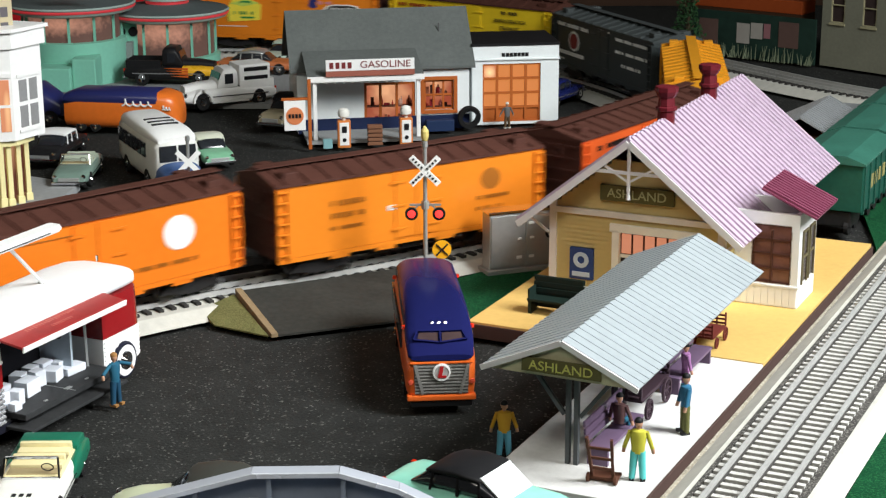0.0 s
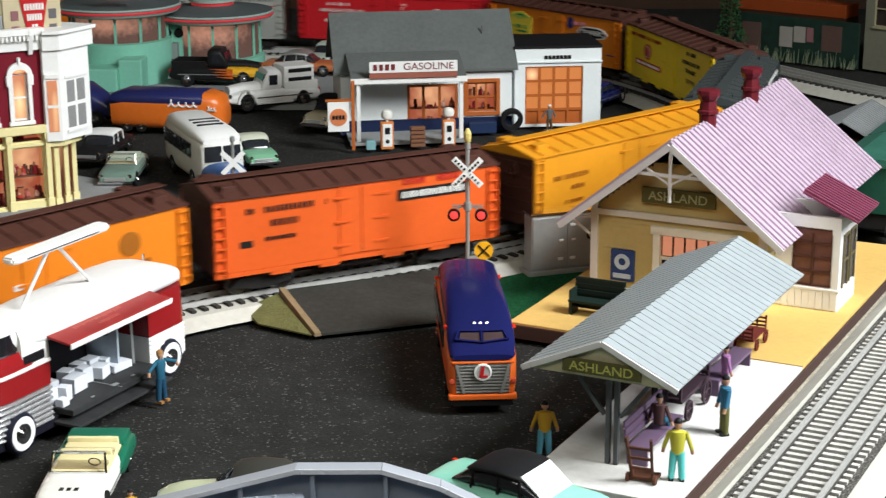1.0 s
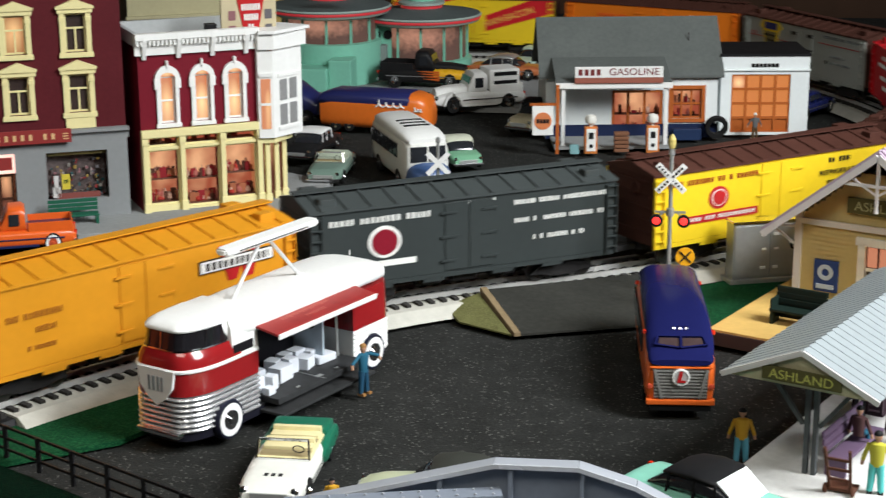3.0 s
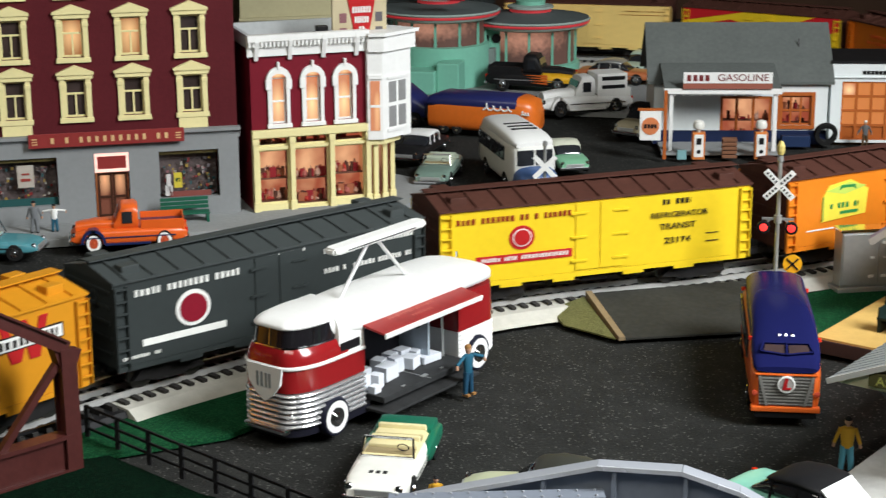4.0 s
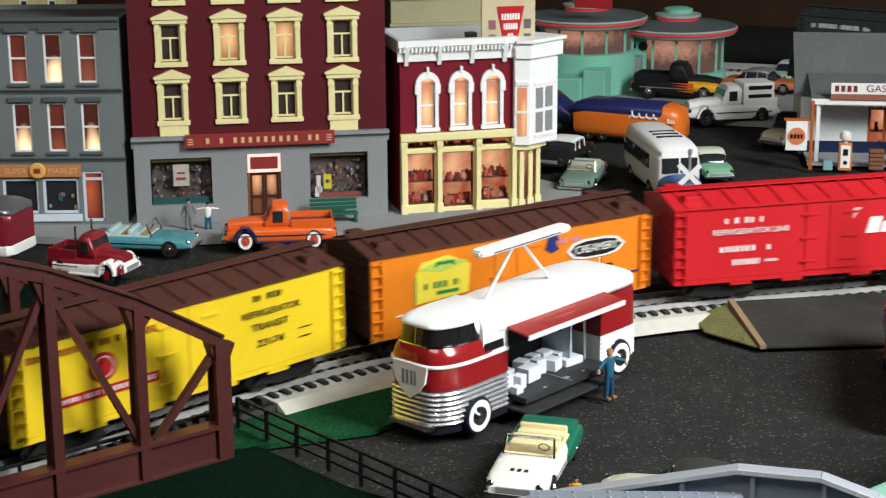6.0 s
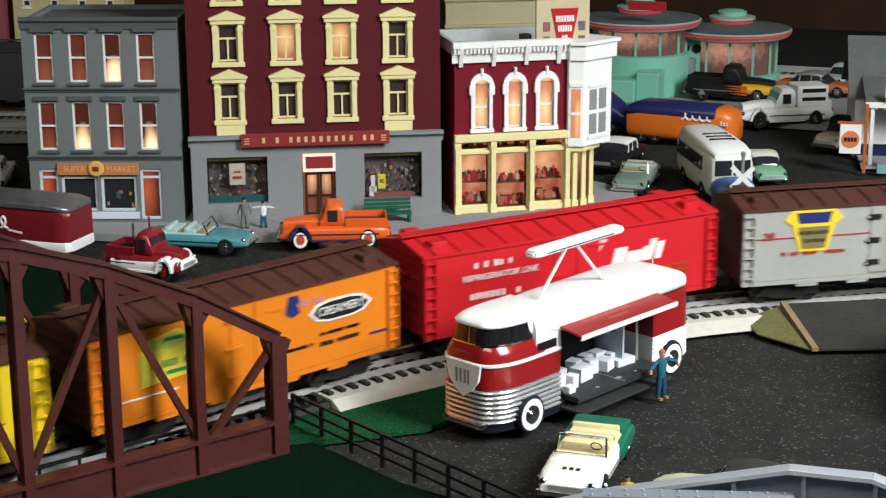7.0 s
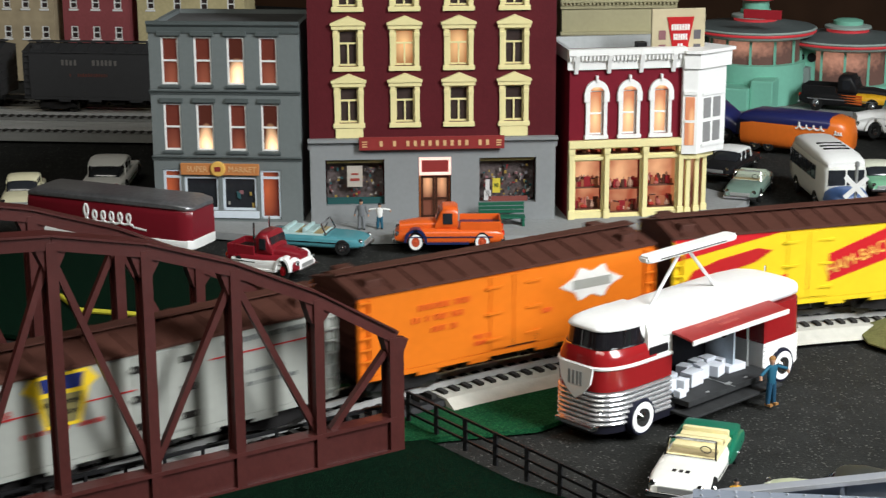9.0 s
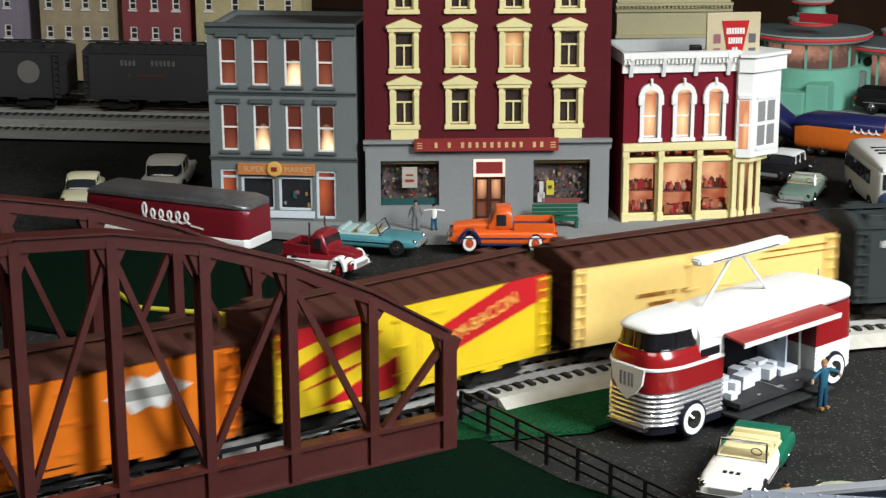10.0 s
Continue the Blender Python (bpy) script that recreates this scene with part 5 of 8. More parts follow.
def depot():
    t = thing("depot_building", .07, 1.29, .012, DEPOT_A, "straw-coloured wooden depot with lavender ribbed metal roof", "building")
    W, L = .138, .252
    ridge, eave, sl = .127, .056, .79
    # gable wall facing the yard, built as clapboards
    bm = B()
    n = 30
    win = (-.112, -.056, .012, .050)
    for k in range(n):
        z0, z1 = .0035 * k, .0035 * k + .0034
        top = ridge - .006 - z1
        half = min(W / 2, max(0.0, top / sl))
        ya, yb = -W / 2 - half, -W / 2 + half
        spans = [(ya, yb)] if z1 <= win[2] or z0 >= win[3] else [(ya, win[0]), (win[1], yb)]
        for a, b in spans:
            if b - a > .002:
                prism(bm, [(.004, z0), (.0004, z0), (.0012, z1), (.004, z1)], a, b)
    tagged(part("clapboard_wall", bm, CLAP, t), kind="stuff")
    bm = B()
    for y in (-.0025, -W + .0025):
        bx(bm, -.0012, .004, y - .0028, y + .0028, .0, .072)
    bx(bm, -.0014, .004, -W, 0, .0, .004)
    bx(bm, -.0016, .004, -W, 0, .0610, .0655)
    part("corner_trim", bm, LAVTRIM, t)
    for y0, y1 in ((-.004, 0), (-W, -W + .004)):
        bm = B()
        bx(bm, .0042, L, y0, y1, 0, .071)
        part("side_wall", bm, CLAP, t)
    bm = B()
    prism(bm, [(-W, 0), (0, 0), (0, .070), (-W / 2, ridge - .004), (-W, .070)], L - .004, L, "x")
    part("back_wall", bm, CLAP, t)
    for nm, b in (("roof_plane", (.020, eave)), ("roof_plane", (-.158, eave))):
        ribbed(t, LAVROOF, nm, -.020, .270, (-.069, ridge), b, 32, rib=.0016, rw=.0040)
    bm = B()
    for sy in (1, -1):
        ye = .0185 if sy > 0 else -.1565
        beam(bm, (-.0215, -.069, ridge - .0035), (-.0215, ye, eave - .0025), .0016, .0050)
    part("bargeboard", bm, LAVTRIM, t)
    bm = B()
    beam(bm, (-.019, -.069, ridge - .006), (-.019, -.069, ridge - .040), .0022, .0022)
    beam(bm, (-.019, -.069 - .026, ridge - .026), (-.019, -.069 + .026, ridge - .026), .0020, .0024)
    beam(bm, (-.019, -.069, ridge - .033), (-.019, -.069 + .022, ridge - .020), .0016, .0016)
    beam(bm, (-.019, -.069, ridge - .033), (-.019, -.069 - .022, ridge - .020), .0016, .0016)
    rod(bm, (-.019, -.069, ridge - .046), (-.019, -.069, ridge - .038), .0018, 8, .0010)
    part("gable_brace", bm, LAVTRIM, t)
    for y, ye in ((0, .017), (-W, -.155)):
        bm = B()
        beam(bm, (-.0030, y, .045), (-.0030, ye, .0565), .0018, .0018)
        beam(bm, (-.0030, y, .0585), (-.0030, ye, .0580), .0018, .0018)
        part("eave_bracket", bm, LAVTRIM, t)
    # gable window with pink awning panes
    bm = B()
    bx(bm, .0030, .0036, win[0], win[1], win[2], win[3] - .017)
    part("window_pane", bm, SMOKE, t)
    for k in range(6):
        y0 = win[0] + .001 + k * .0092
        # salmon panes emit by themselves; their warm light is put into the material
        bm = B()
        bx(bm, .0006, .0028, y0, y0 + .0072, win[3] - .0160, win[3] - .001)
        part("transom_pane", bm, glowing("salmon_glow_pane", (0.85, 0.33, 0.18), (0.75, 0.26, 0.14), 0.75), t)
    bm = B()
    bx(bm, .0018, .0030, win[0], win[1], win[3] - .017, win[3])
    part("transom_sash", bm, paint("dark_sash", (0.05, 0.02, 0.015), 0.4), t)
    bm = B()
    for a in ((win[0] - .005, win[0] + .0005, win[2] - .004, win[3] + .002), (win[1] - .0005, win[1] + .005, win[2] - .004, win[3] + .002), (win[0] - .007, win[1] + .007, win[3] + .0005, win[3] + .0065), (win[0] - .006, win[1] + .006, win[2] - .004, win[2])):
        bx(bm, -.0026, .0030, a[0], a[1], a[2], a[3])
    bx(bm, .0006, .0030, win[0], win[1], win[3] - .0195, win[3] - .0170)
    part("window_casing", bm, WHITE, t)
    # name board
    bm = B()
    bx(bm, -.0030, .0002, -.099, -.041, .0745, .0865, .0005)
    nb = part("name_board", bm, paint("olive_board", (0.10, 0.09, 0.035), 0.5), t)
    lettering("name_lettering", "ASHLAND", .0098, paint("pale_green_letter", (0.36, 0.37, 0.20), 0.5), nb, pose(-.0034, -.070, .0803, 90, 0, -90), wide=1.05)
    bm = B()
    bx(bm, -.0022, .0010, -.036, -.017, .0100, .0345, .0003)
    po = part("poster", bm, paint("poster_blue", (0.03, 0.06, 0.20), 0.5), t, "blue enamel poster")
    bm = B()
    turned(bm, [(.0030, 0), (.0062, 0), (.0062, .0006), (.0030, .0006), (.0030, 0)], 20, cap=False, m=pose(-.0023, -.0265, .0255, 0, -90, 0))
    bx(bm, -.0030, -.0022, -.0335, -.0195, .0125, .0160)
    part("poster_mark", bm, paint("poster_pale", (0.45, 0.55, 0.68), 0.5), po)
    # chimneys
    for x in (.063, .172):
        bm = B()
        pr = [(.0058, -.012), (.0058, .006), (.0072, .0065), (.0072, .0090), (.0058, .0095), (.0052, .0160), (.0066, .0180), (.0078, .0210), (.0078, .0245), (.0060, .0250)]
        turned(bm, [(r * 1.15, z) for r, z in pr], 8, Matrix.Translation((x, -.069, ridge)) @ pose(0, 0, 0, 0, 0, 22.5))
        part("chimney", bm, mat("oxblood_chimney", (0.11, 0.012, 0.018), 0.4), t)
    # bay with its own plum roof
    bm = B()
    holed(bm, -.187, -.1385, .0, .0715, [(-.181, -.152, .018, .062)], 0, .004)
    bmesh.ops.transform(bm, matrix=Matrix.Translation((.024, 0, 0)) @ pose(0, 0, 0, 0, 0, 90) @ Matrix.Scale(-1, 4, (0, 1, 0)), verts=bm.verts[:])
    bmesh.ops.recalc_face_normals(bm, faces=bm.faces[:])
    bay = part("bay_wall", bm, WHITE, t, "white panelled bay")
    bm = B()
    bx(bm, .0282, .074, -.187, -.1835, .0, .0715)
    bx(bm, .070, .074, -.1833, -.1385, .0, .0715)
    part("bay_side", bm, WHITE, bay)
    bm = B()
    bx(bm, .0262, .0268, -.181, -.152, .018, .062)
    part("bay_pane", bm, PINKPANE, bay)
    bm = B()
    for k in range(3):
        y = -.181 + .029 * k / 2
        bx(bm, .0240, .0258, y - .0008, y + .0008, .018, .058)
    for k in range(5):
        z = .018 + .011 * k
        bx(bm, .0240, .0258, -.181, -.152, z - .0007, z + .0007)
    part("bay_muntins", bm, paint("brown_muntin", (0.08, 0.03, 0.02), 0.5), bay)
    for x0 in (.034, .054):
        bm = B()
        bx(bm, x0, x0 + .012, -.1876, -.1868, .018, .056)
        part("bay_side_pane", bm, SMOKE, bay)
        bm = B()
        for a in ((x0 - .0015, x0, .0165, .0575), (x0 + .012, x0 + .0135, .0165, .0575), (x0, x0 + .012, .0365, .0380), (x0, x0 + .012, .056, .0575)):
            bx(bm, a[0], a[1], -.1884, -.1866, a[2], a[3])
        part("bay_casing", bm, paint("olive_casing", (0.12, 0.10, 0.05), 0.5), bay)
    for k in range(9):
        y0 = -.1865 + k * .0053
        bm = B()
        bx(bm, .0232, .0242, y0, y0 + .0047, .001, .015)
        part("wainscot_board", bm, WHITE, bay)
    bm = B()
    bx(bm, .0228, .0242, -.188, -.138, .0152, .0168)
    part("wainscot_rail", bm, WHITE, bay)
    ribbed(t, PURPROOF, "bay_roof", .022, .082, (-.158, .0900), (-.200, .0712), 11, rib=.0018, rw=.0026)


def platforms():
    base = DEPOT_BASE
    def slab(name, a, z0, z1, m, label):
        bm = B()
        bx(bm, *a, z0, z1, .0006)
        return solid(name, bm, m, label, "platform", "structure", base)
    slab("platform_depot", (-.103, .228, -.198, .022), .0, .012, TAN, "tan painted depot platform with dark brick edge")
    slab("platform_shelter", (-.357, -.1035, -.198, -.106), .0, .0115, mat("pale_concrete", (0.60, 0.59, 0.57), 0.7, var=0.1, bump=.15), "pale grey concrete shelter platform")
    E = paint("dark_brick_edge", (0.06, 0.035, 0.03), 0.8)
    slab("platform_edge", (-.1046, -.1034, -.1045, .0225), .0, .0105, E, "dark brown face below the depot platform")
    slab("platform_edge_track", (-.357, .228, -.1998, -.1982), .0, .0100, E, "dark brown platform face beside the track")
    slab("platform_edge_yard", (-.357, -.1048, -.1058, -.1044), .0, .0105, E, "dark brown platform face beside the yard")
    slab("gravel_border", (-.52, .6, -.214, -.2), -.002, .0025, speckled("tan_gravel", (0.30, 0.27, 0.21), (0.5, 0.46, 0.38), 500, amount=.6), "tan gravel strip between platform and track")


def shelter():
    t = thing("platform_shelter", .07, 1.29, .0115, DEPOT_A, "open platform shelter with blue-grey ribbed metal roof", "shelter")
    X0, X1, C = -.338, -.085, -.1445
    ridge, eave = .081, .0595
    for ye in (C + .049, C - .046):
        ribbed(t, GREYROOF, "roof_plane", X0, X1, (C, ridge), (ye, eave), 30, th=.0012, rib=.0004, rw=.0046)
    for x in (X0 + .002, X1 - .004):
        bm = B()
        prism(bm, [(C - .044, eave - .001), (C + .047, eave - .001), (C, ridge - .002)], x, x + .002, "x")
        part("gable_board", bm, mat("straw_gable", (0.42, 0.38, 0.25), 0.6), t)
    bm = B()
    for ye in (C + .049, C - .046):
        beam(bm, (X0, C, ridge - .001), (X0, ye, eave - .001), .0014, .0032)
    part("bargeboard", bm, LAVTRIM, t)
    bm = B()
    bx(bm, X0 + .0002, X0 + .0018, C - .024, C + .024, .0605, .0690, .0003)
    nb = part("name_board", bm, paint("olive_board", (0.10, 0.09, 0.035), 0.5), t)
    lettering("name_lettering", "ASHLAND", .0078, paint("yellow_green_letter", (0.48, 0.46, 0.12), 0.5), nb, pose(X0 - .0002, C, .0645, 90, 0, -90), wide=1.1)
    TIMB = paint("slate_timber", (0.08, 0.085, 0.09), 0.6)
    for x in (-.318, -.24, -.165, -.105):
        for dy in (-.0026, .0026):
            bm = B()
            bx(bm, x - .0016, x + .0016, C + dy - .0014, C + dy + .0014, 0, .058, .0003)
            part("post", bm, TIMB, t)
        for sd in (-1, 1):
            bm = B()
            beam(bm, (x, C + sd * .005, .030), (x, C + sd * .022, .052), .0024, .0024)
            beam(bm, (x, C + sd * .022, .052), (x, C + sd * .040, .0595), .0024, .0024)
            part("curved_brace", bm, TIMB, t)
        bm = B()
        beam(bm, (x, C - .043, .0595), (x, C + .045, .0595), .0026, .0026)
        part("cross_beam", bm, TIMB, t)
    bm = B()
    beam(bm, (X0 + .01, C, .060), (X1 - .01, C, .060), .0030, .0030)
    part("ridge_beam", bm, TIMB, t)
    PURP = paint("purple_bench", (0.13, 0.085, 0.14), 0.5)

    def bench(x, y, z, L, rz, m, label):
        b = thing("bench", 0, 0, 0, 0, label, "bench", "benches")
        b.matrix_world = DEPOT_BASE @ pose(x, y, z, 0, 0, rz)
        bm = B()
        bx(bm, -L / 2, L / 2, -.007, .006, .0095, .0115, .0004)
        part("seat", bm, m, b)
        bm = B()
        for k in range(3):
            bx(bm, -L / 2, L / 2, .006 + k * .0006, .0076 + k * .0006, .013 + k * .0046, .0168 + k * .0046, .0003)
        part("backrest", bm, m, b)
        for xx in (-L / 2 + .002, L / 2 - .002):
            bm = B()
            bx(bm, xx - .0012, xx + .0012, -.0065, .0062, 0, .0094)
            part("leg", bm, m, b)
        return b
    bench(-.284, C - .014, .0115, .062, 0, PURP, "purple wooden bench under the shelter roof")
    bench(-.150, C - .014, .0115, .070, 0, PURP, "purple wooden bench under the shelter roof")
    gb = bench(-.062, -.030, .012, .040, -90, paint("dark_green_bench", (0.010, 0.020, 0.016), 0.5), "dark green solid-backed bench on the depot platform")
    bm = B()
    bx(bm, -.019, .019, .0068, .0082, .002, .0255, .0003)
    for e in (-.0192, .0180):
        bx(bm, e, e + .0012, -.0068, .0066, .001, .0190, .0003)
    part("side_panel", bm, paint("dark_green_bench", (0.010, 0.020, 0.016), 0.5), gb)
    b = bench(0, 0, 0, .045, 0, paint("green_bench", (0.015, 0.10, 0.06), 0.45), "green bench before the store windows")
    b.matrix_world = pose(-.573, 1.462, .005, 0, 0, 25.8) @ Matrix.Scale(.82, 4, (0, 0, 1))


depot()
platforms()
shelter()


# ---- vehicles ----
def wheel(t, x, y, r, w, side, hub=CHROME, white=True, tyre=RUBBER):
    """Tyre with whitewall and dished hubcap; side: the way its face looks."""
    m = Matrix.Translation((x, y, r)) @ Matrix.Rotation(radians(-90 * side), 4, "X")
    bm = B()
    turned(bm, [(r * .55, -w / 2), (r * .92, -w / 2), (r, -w * .3), (r, w * .3), (r * .92, w / 2), (r * .58, w / 2)], 24, m)
    ob = part("wheel", bm, tyre, t, smooth=40)
    bm = B()
    if white:
        turned(bm, [(r * .50, w * .5), (r * .80, w * .53), (r * .82, w * .5)], 24, m)
        part("whitewall", bm, WHITE, ob)
        bm = B()
    turned(bm, [(r * .52, w * .47), (r * .48, w * .58), (r * .22, w * .50), (r * .16, w * .68), (0.0, w * .70)], 20, m)
    part("hubcap", bm, hub, ob, smooth=40)


def parade_van():
    t = thing("parade_van", -.2855, 1.059, .0, 245.4, "streamlined red and white exhibition van, side open, on the grit", "van")
    hw, FRONT, BACK = .0275, .112, -.104
    ox0, ox1 = -.056, .047     # the open bay on the +y side

    def outline(g, x0, x1, round_tail):
        """Plan of the body grown by g: broad rounded nose, tail round or cut square."""
        w = hw + g
        pts = []
        if x1 >= FRONT:
            for k in range(15):
                a = math.pi / 2 * k / 14
                pts.append((x1 + g - .034 + .034 * math.sin(a) ** .92, w * (.34 + .66 * math.cos(a) ** .80)))
        else:
            pts.append((x1, w))
        if round_tail:
            tail = [(x0 - g + .012 * (1 - math.sin(a)), w - .012 * (1 - math.cos(a))) for a in (math.pi / 2, 1.1, .7, .35, 0)]
        else:
            tail = [(x0, w)]
        half = tail + pts
        return half + [(x, -y) for x, y in half[::-1]]

    def tiers(name, levels, x0, x1, material, label="", tail=False, smooth=38, parent=None):
        """Body ring built up from (z, growth) levels."""
        bm = B()
        rings = [[bm.verts.new((x, y, z)) for x, y in outline(g, x0, x1, tail)] for z, g in levels]
        n = len(rings[0])
        for a, b in zip(rings, rings[1:]):
            for i in range(n):
                bm.faces.new((a[i], a[(i + 1) % n], b[(i + 1) % n], b[i]))
        bm.faces.new(rings[0][::-1])
        bm.faces.new(rings[-1])
        bmesh.ops.recalc_face_normals(bm, faces=bm.faces[:])
        return part(name, bm, material, parent or t, label, smooth)

    FLUTE = mat("bright_fluted_metal", (0.86, 0.86, 0.87), 0.16, 0.75, var=0.03)
    GAP = mat("dull_flute_gap", (0.10, 0.10, 0.11), 0.4, 0.4)
    VANRED = mat("van_red_enamel", (0.27, 0.012, 0.014), 0.16, var=0.05, coat=0.4)
    SMOKED = mat("smoked_glass", (0.012, 0.011, 0.013), 0.07, var=0.1, coat=.3)
    tiers("chassis", [(.0035, -.004), (.0055, -.0012), (.0105, -.0008)], BACK, FRONT, mat("navy_black_base", (0.012, 0.012, 0.02), .3), tail=True)
    # cab: fluted skirt, red side, white belt, cowl, wraparound glass and dome
    tiers("skirt", [(.0107, -.0010), (.0350, -.0010)], ox1, FRONT, GAP)
    for k in range(7):
        z = .0112 + k * .0034
        tiers("flute", [(z, -.0008), (z + .0005, .0006), (z + .0013, .0010), (z + .0021, .0006), (z + .0026, -.0008)], ox1, FRONT, FLUTE)
    tiers("red_side", [(.0352, 0), (.0500, .0002)], ox1, FRONT, VANRED)
    tiers("white_belt", [(.0502, .0006), (.0508, .0011), (.0520, .0011), (.0526, .0004)], ox1, FRONT, WHITE)
    tiers("cowl", [(.0528, 0), (.0570, -.0006), (.0610, -.0022), (.0628, -.0034)], ox1 + .016, FRONT, VANRED)
    tiers("chrome_sill", [(.0629, -.0032), (.0638, -.0034)], ox1 + .020, FRONT, CHROME)
    ws = tiers("windscreen", [(.0639, -.0042), (.0748, -.0058)], ox1 + .024, FRONT, SMOKED, "dark wraparound windscreen", smooth=50)
    tiers("cab_dome", [(.0749, -.0048), (.0760, -.0044), (.0776, -.0056), (.0789, -.0080), (.0797, -.0112)], ox1 + .016, FRONT, WHITE, "white cab dome", smooth=60)
    tiers("cab_quarter", [(.0527, -.0006), (.0700, -.0016), (.0770, -.0046), (.0790, -.0090)], ox1 - .001, ox1 + .024, WHITE, "white cab rear quarter", smooth=50)
    bm = B()
    bx(bm, ox1 + .004, ox1 + .0235, hw - .0012, hw - .0002, .0535, .0595, .0004)
    part("quarter_window", bm, SMOKED, t)
    for a in (.0, .55, -.55, 1.05, -1.05):
        bm = B()
        x, y = FRONT - .040 + .0345 * math.cos(a), .0245 * math.sin(a)
        beam(bm, (x + .0012, y * 1.02, .0640), (x, y, .0748), .0009, .0009)
        part("screen_pillar", bm, CHROME, ws)
    # nose shield with its plain emblem
    bm = B()
    prism(bm, [(-.0150, .0520), (.0150, .0520), (.0128, .0400), (.0070, .0330), (0, .0280), (-.0070, .0330), (-.0128, .0400)], FRONT - .0030, FRONT + .0016, "x")
    part("nose_panel", bm, WHITE, t, "white nose shield")
    bm = B()
    for y0, y1 in ((-.0062, -.0044), (-.0026, -.0008), (.0012, .0028), (.0042, .0058)):
        bx(bm, FRONT + .0014, FRONT + .0022, y0, y1, .0380, .0475)
    tagged(part("nose_mark", bm, mat("pale_steel_mark", (0.42, 0.44, 0.47), .3, .5), t), kind="stuff")
    for y in (-.0165, .0165):
        bm = B()
        turned(bm, [(.0026, -.004), (.0030, .0), (.0024, .0014), (0, .0020)], 16, pose(.1085, y, .0190, 0, 90, 0))
        part("headlight", bm, CHROME, t, "round chrome headlight")
    bm = B()
    bx(bm, FRONT - .004, FRONT + .0030, -.0175, .0175, .0085, .0118, .0012)
    part("bumper", bm, CHROME, t)
    # tail
    tiers("tail_skirt", [(.0107, 0), (.0335, 0)], BACK, ox0, WHITE, tail=True)
    for k in range(7):
        z = .0116 + k * .0031
        tiers("tail_flute", [(z, -.0005), (z + .0005, .0007), (z + .0014, .0007), (z + .0019, -.0005)], BACK, ox0 - .001, WHITE, tail=True)
    tiers("red_tail", [(.0337, .0002), (.0606, -.0004)], BACK, ox0, VANRED, tail=True)
    # roof
    bm = B()
    loft(bm, [(-.1068, .013, .0600, .0640), (-.1045, .0205, .0600, .0690), (-.098, .0252, .0600, .0732), (-.086, .0276, .0600, .0756), (-.065, .0282, .0600, .0768), (.020, .0282, .0600, .0766), (.038, .0280, .0600, .0758), (.050, .0274, .0600, .0758), (.060, .0262, .0600, .0768), (.072, .0235, .0620, .0780), (.082, .0180, .0700, .0790)], 32, 3.6)
    part("roof", bm, WHITE, t, "glossy white rounded roof", smooth=60)
    bm = B()
    bx(bm, -.092, -.091, -.0006, .0006, .0760, .0800)
    part("roof_pin", bm, CHROME, t)
    # the open bay
    bm = B()
    bx(bm, ox0 - .0002, ox1 + .0002, -hw, -hw + .002, .0107, .0605)
    part("far_side", bm, VANRED, t)
    bm = B()
    bx(bm, ox0, ox1, -hw + .0022, hw - .001, .0105, .0125)
    part("bay_floor", bm, BLACK, t)
    # near-black sheet inside the bay: the shade of the recess is its colour
    BAYSHADE = mat("bay_shade_black", (0.010, 0.010, 0.013), 0.5, var=0.3)
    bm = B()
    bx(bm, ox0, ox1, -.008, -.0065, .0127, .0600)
    part("bay_back", bm, BAYSHADE, t)
    for x0, x1, m in ((ox1 - .0022, ox1 - .0004, mat("navy_partition", (0.02, 0.03, 0.07), .5)), (-.0340, -.0320, mat("pale_partition", (0.45, 0.52, 0.58), 0.5))):
        bm = B()
        bx(bm, x0, x1, -.0063, hw - .004 if x0 > 0 else .019, .0127, .0600)
        pt = part("bay_partition", bm, m, t)
    bm = B()
    turned(bm, [(.0, 0), (.0034, 0), (.0034, .0008), (0, .0008)], 18, Matrix.Translation((-.0319, .0100, .0450)) @ Matrix.Diagonal((1, 1, 1.5, 1)) @ pose(0, 0, 0, 0, 90, 0))
    part("round_window", bm, BLACK, pt)
    bm = B()
    beam(bm, (-.046, hw - .006, .0180), (-.050, hw - .010, .0480), .0016, .0016)
    part("prop_pole", bm, SILVER, t)
    bm = B()
    for k in range(6):
        bx(bm, ox1 - .010 - k * .013, ox1 - .006 - k * .013, -.0064, -.0050, .0480, .0560)
    tagged(part("bay_fitting", bm, mat("bay_grey", (0.05, 0.05, 0.06), .5), t), kind="stuff")
    # awning lifted nearly level
    m = Matrix.Translation((0, hw - .0025, .0660)) @ Matrix.Rotation(radians(-9), 4, "X")
    bm = B()
    bx(bm, ox0 - .003, ox1 + .001, 0, .0205, -.0008, .0008, .0003)
    bmesh.ops.transform(bm, matrix=m, verts=bm.verts[:])
    aw = part("awning", bm, mat("worn_red_awning", (0.27, 0.022, 0.020), 0.35, var=.2, scale=90), t, "worn red awning panel lifted over the open bay")
    bm = B()
    bx(bm, ox0 - .003, ox1 + .001, .0206, .0218, -.0026, .0010, .0003)
    bmesh.ops.transform(bm, matrix=m, verts=bm.verts[:])
    part("awning_edge", bm, WHITE, aw)
    bm = B()
    rng = random.Random(4)
    for y, xa, xb in ((.0045, -.022, .026), (.0110, -.012, .008)):
        x = xa
        while x < xb:
            w = rng.uniform(.0018, .0030)
            bx(bm, x, x + w * .55, y, y + rng.uniform(.0024, .0036), .0008, .0009)
            x += w
    bmesh.ops.transform(bm, matrix=m, verts=bm.verts[:])
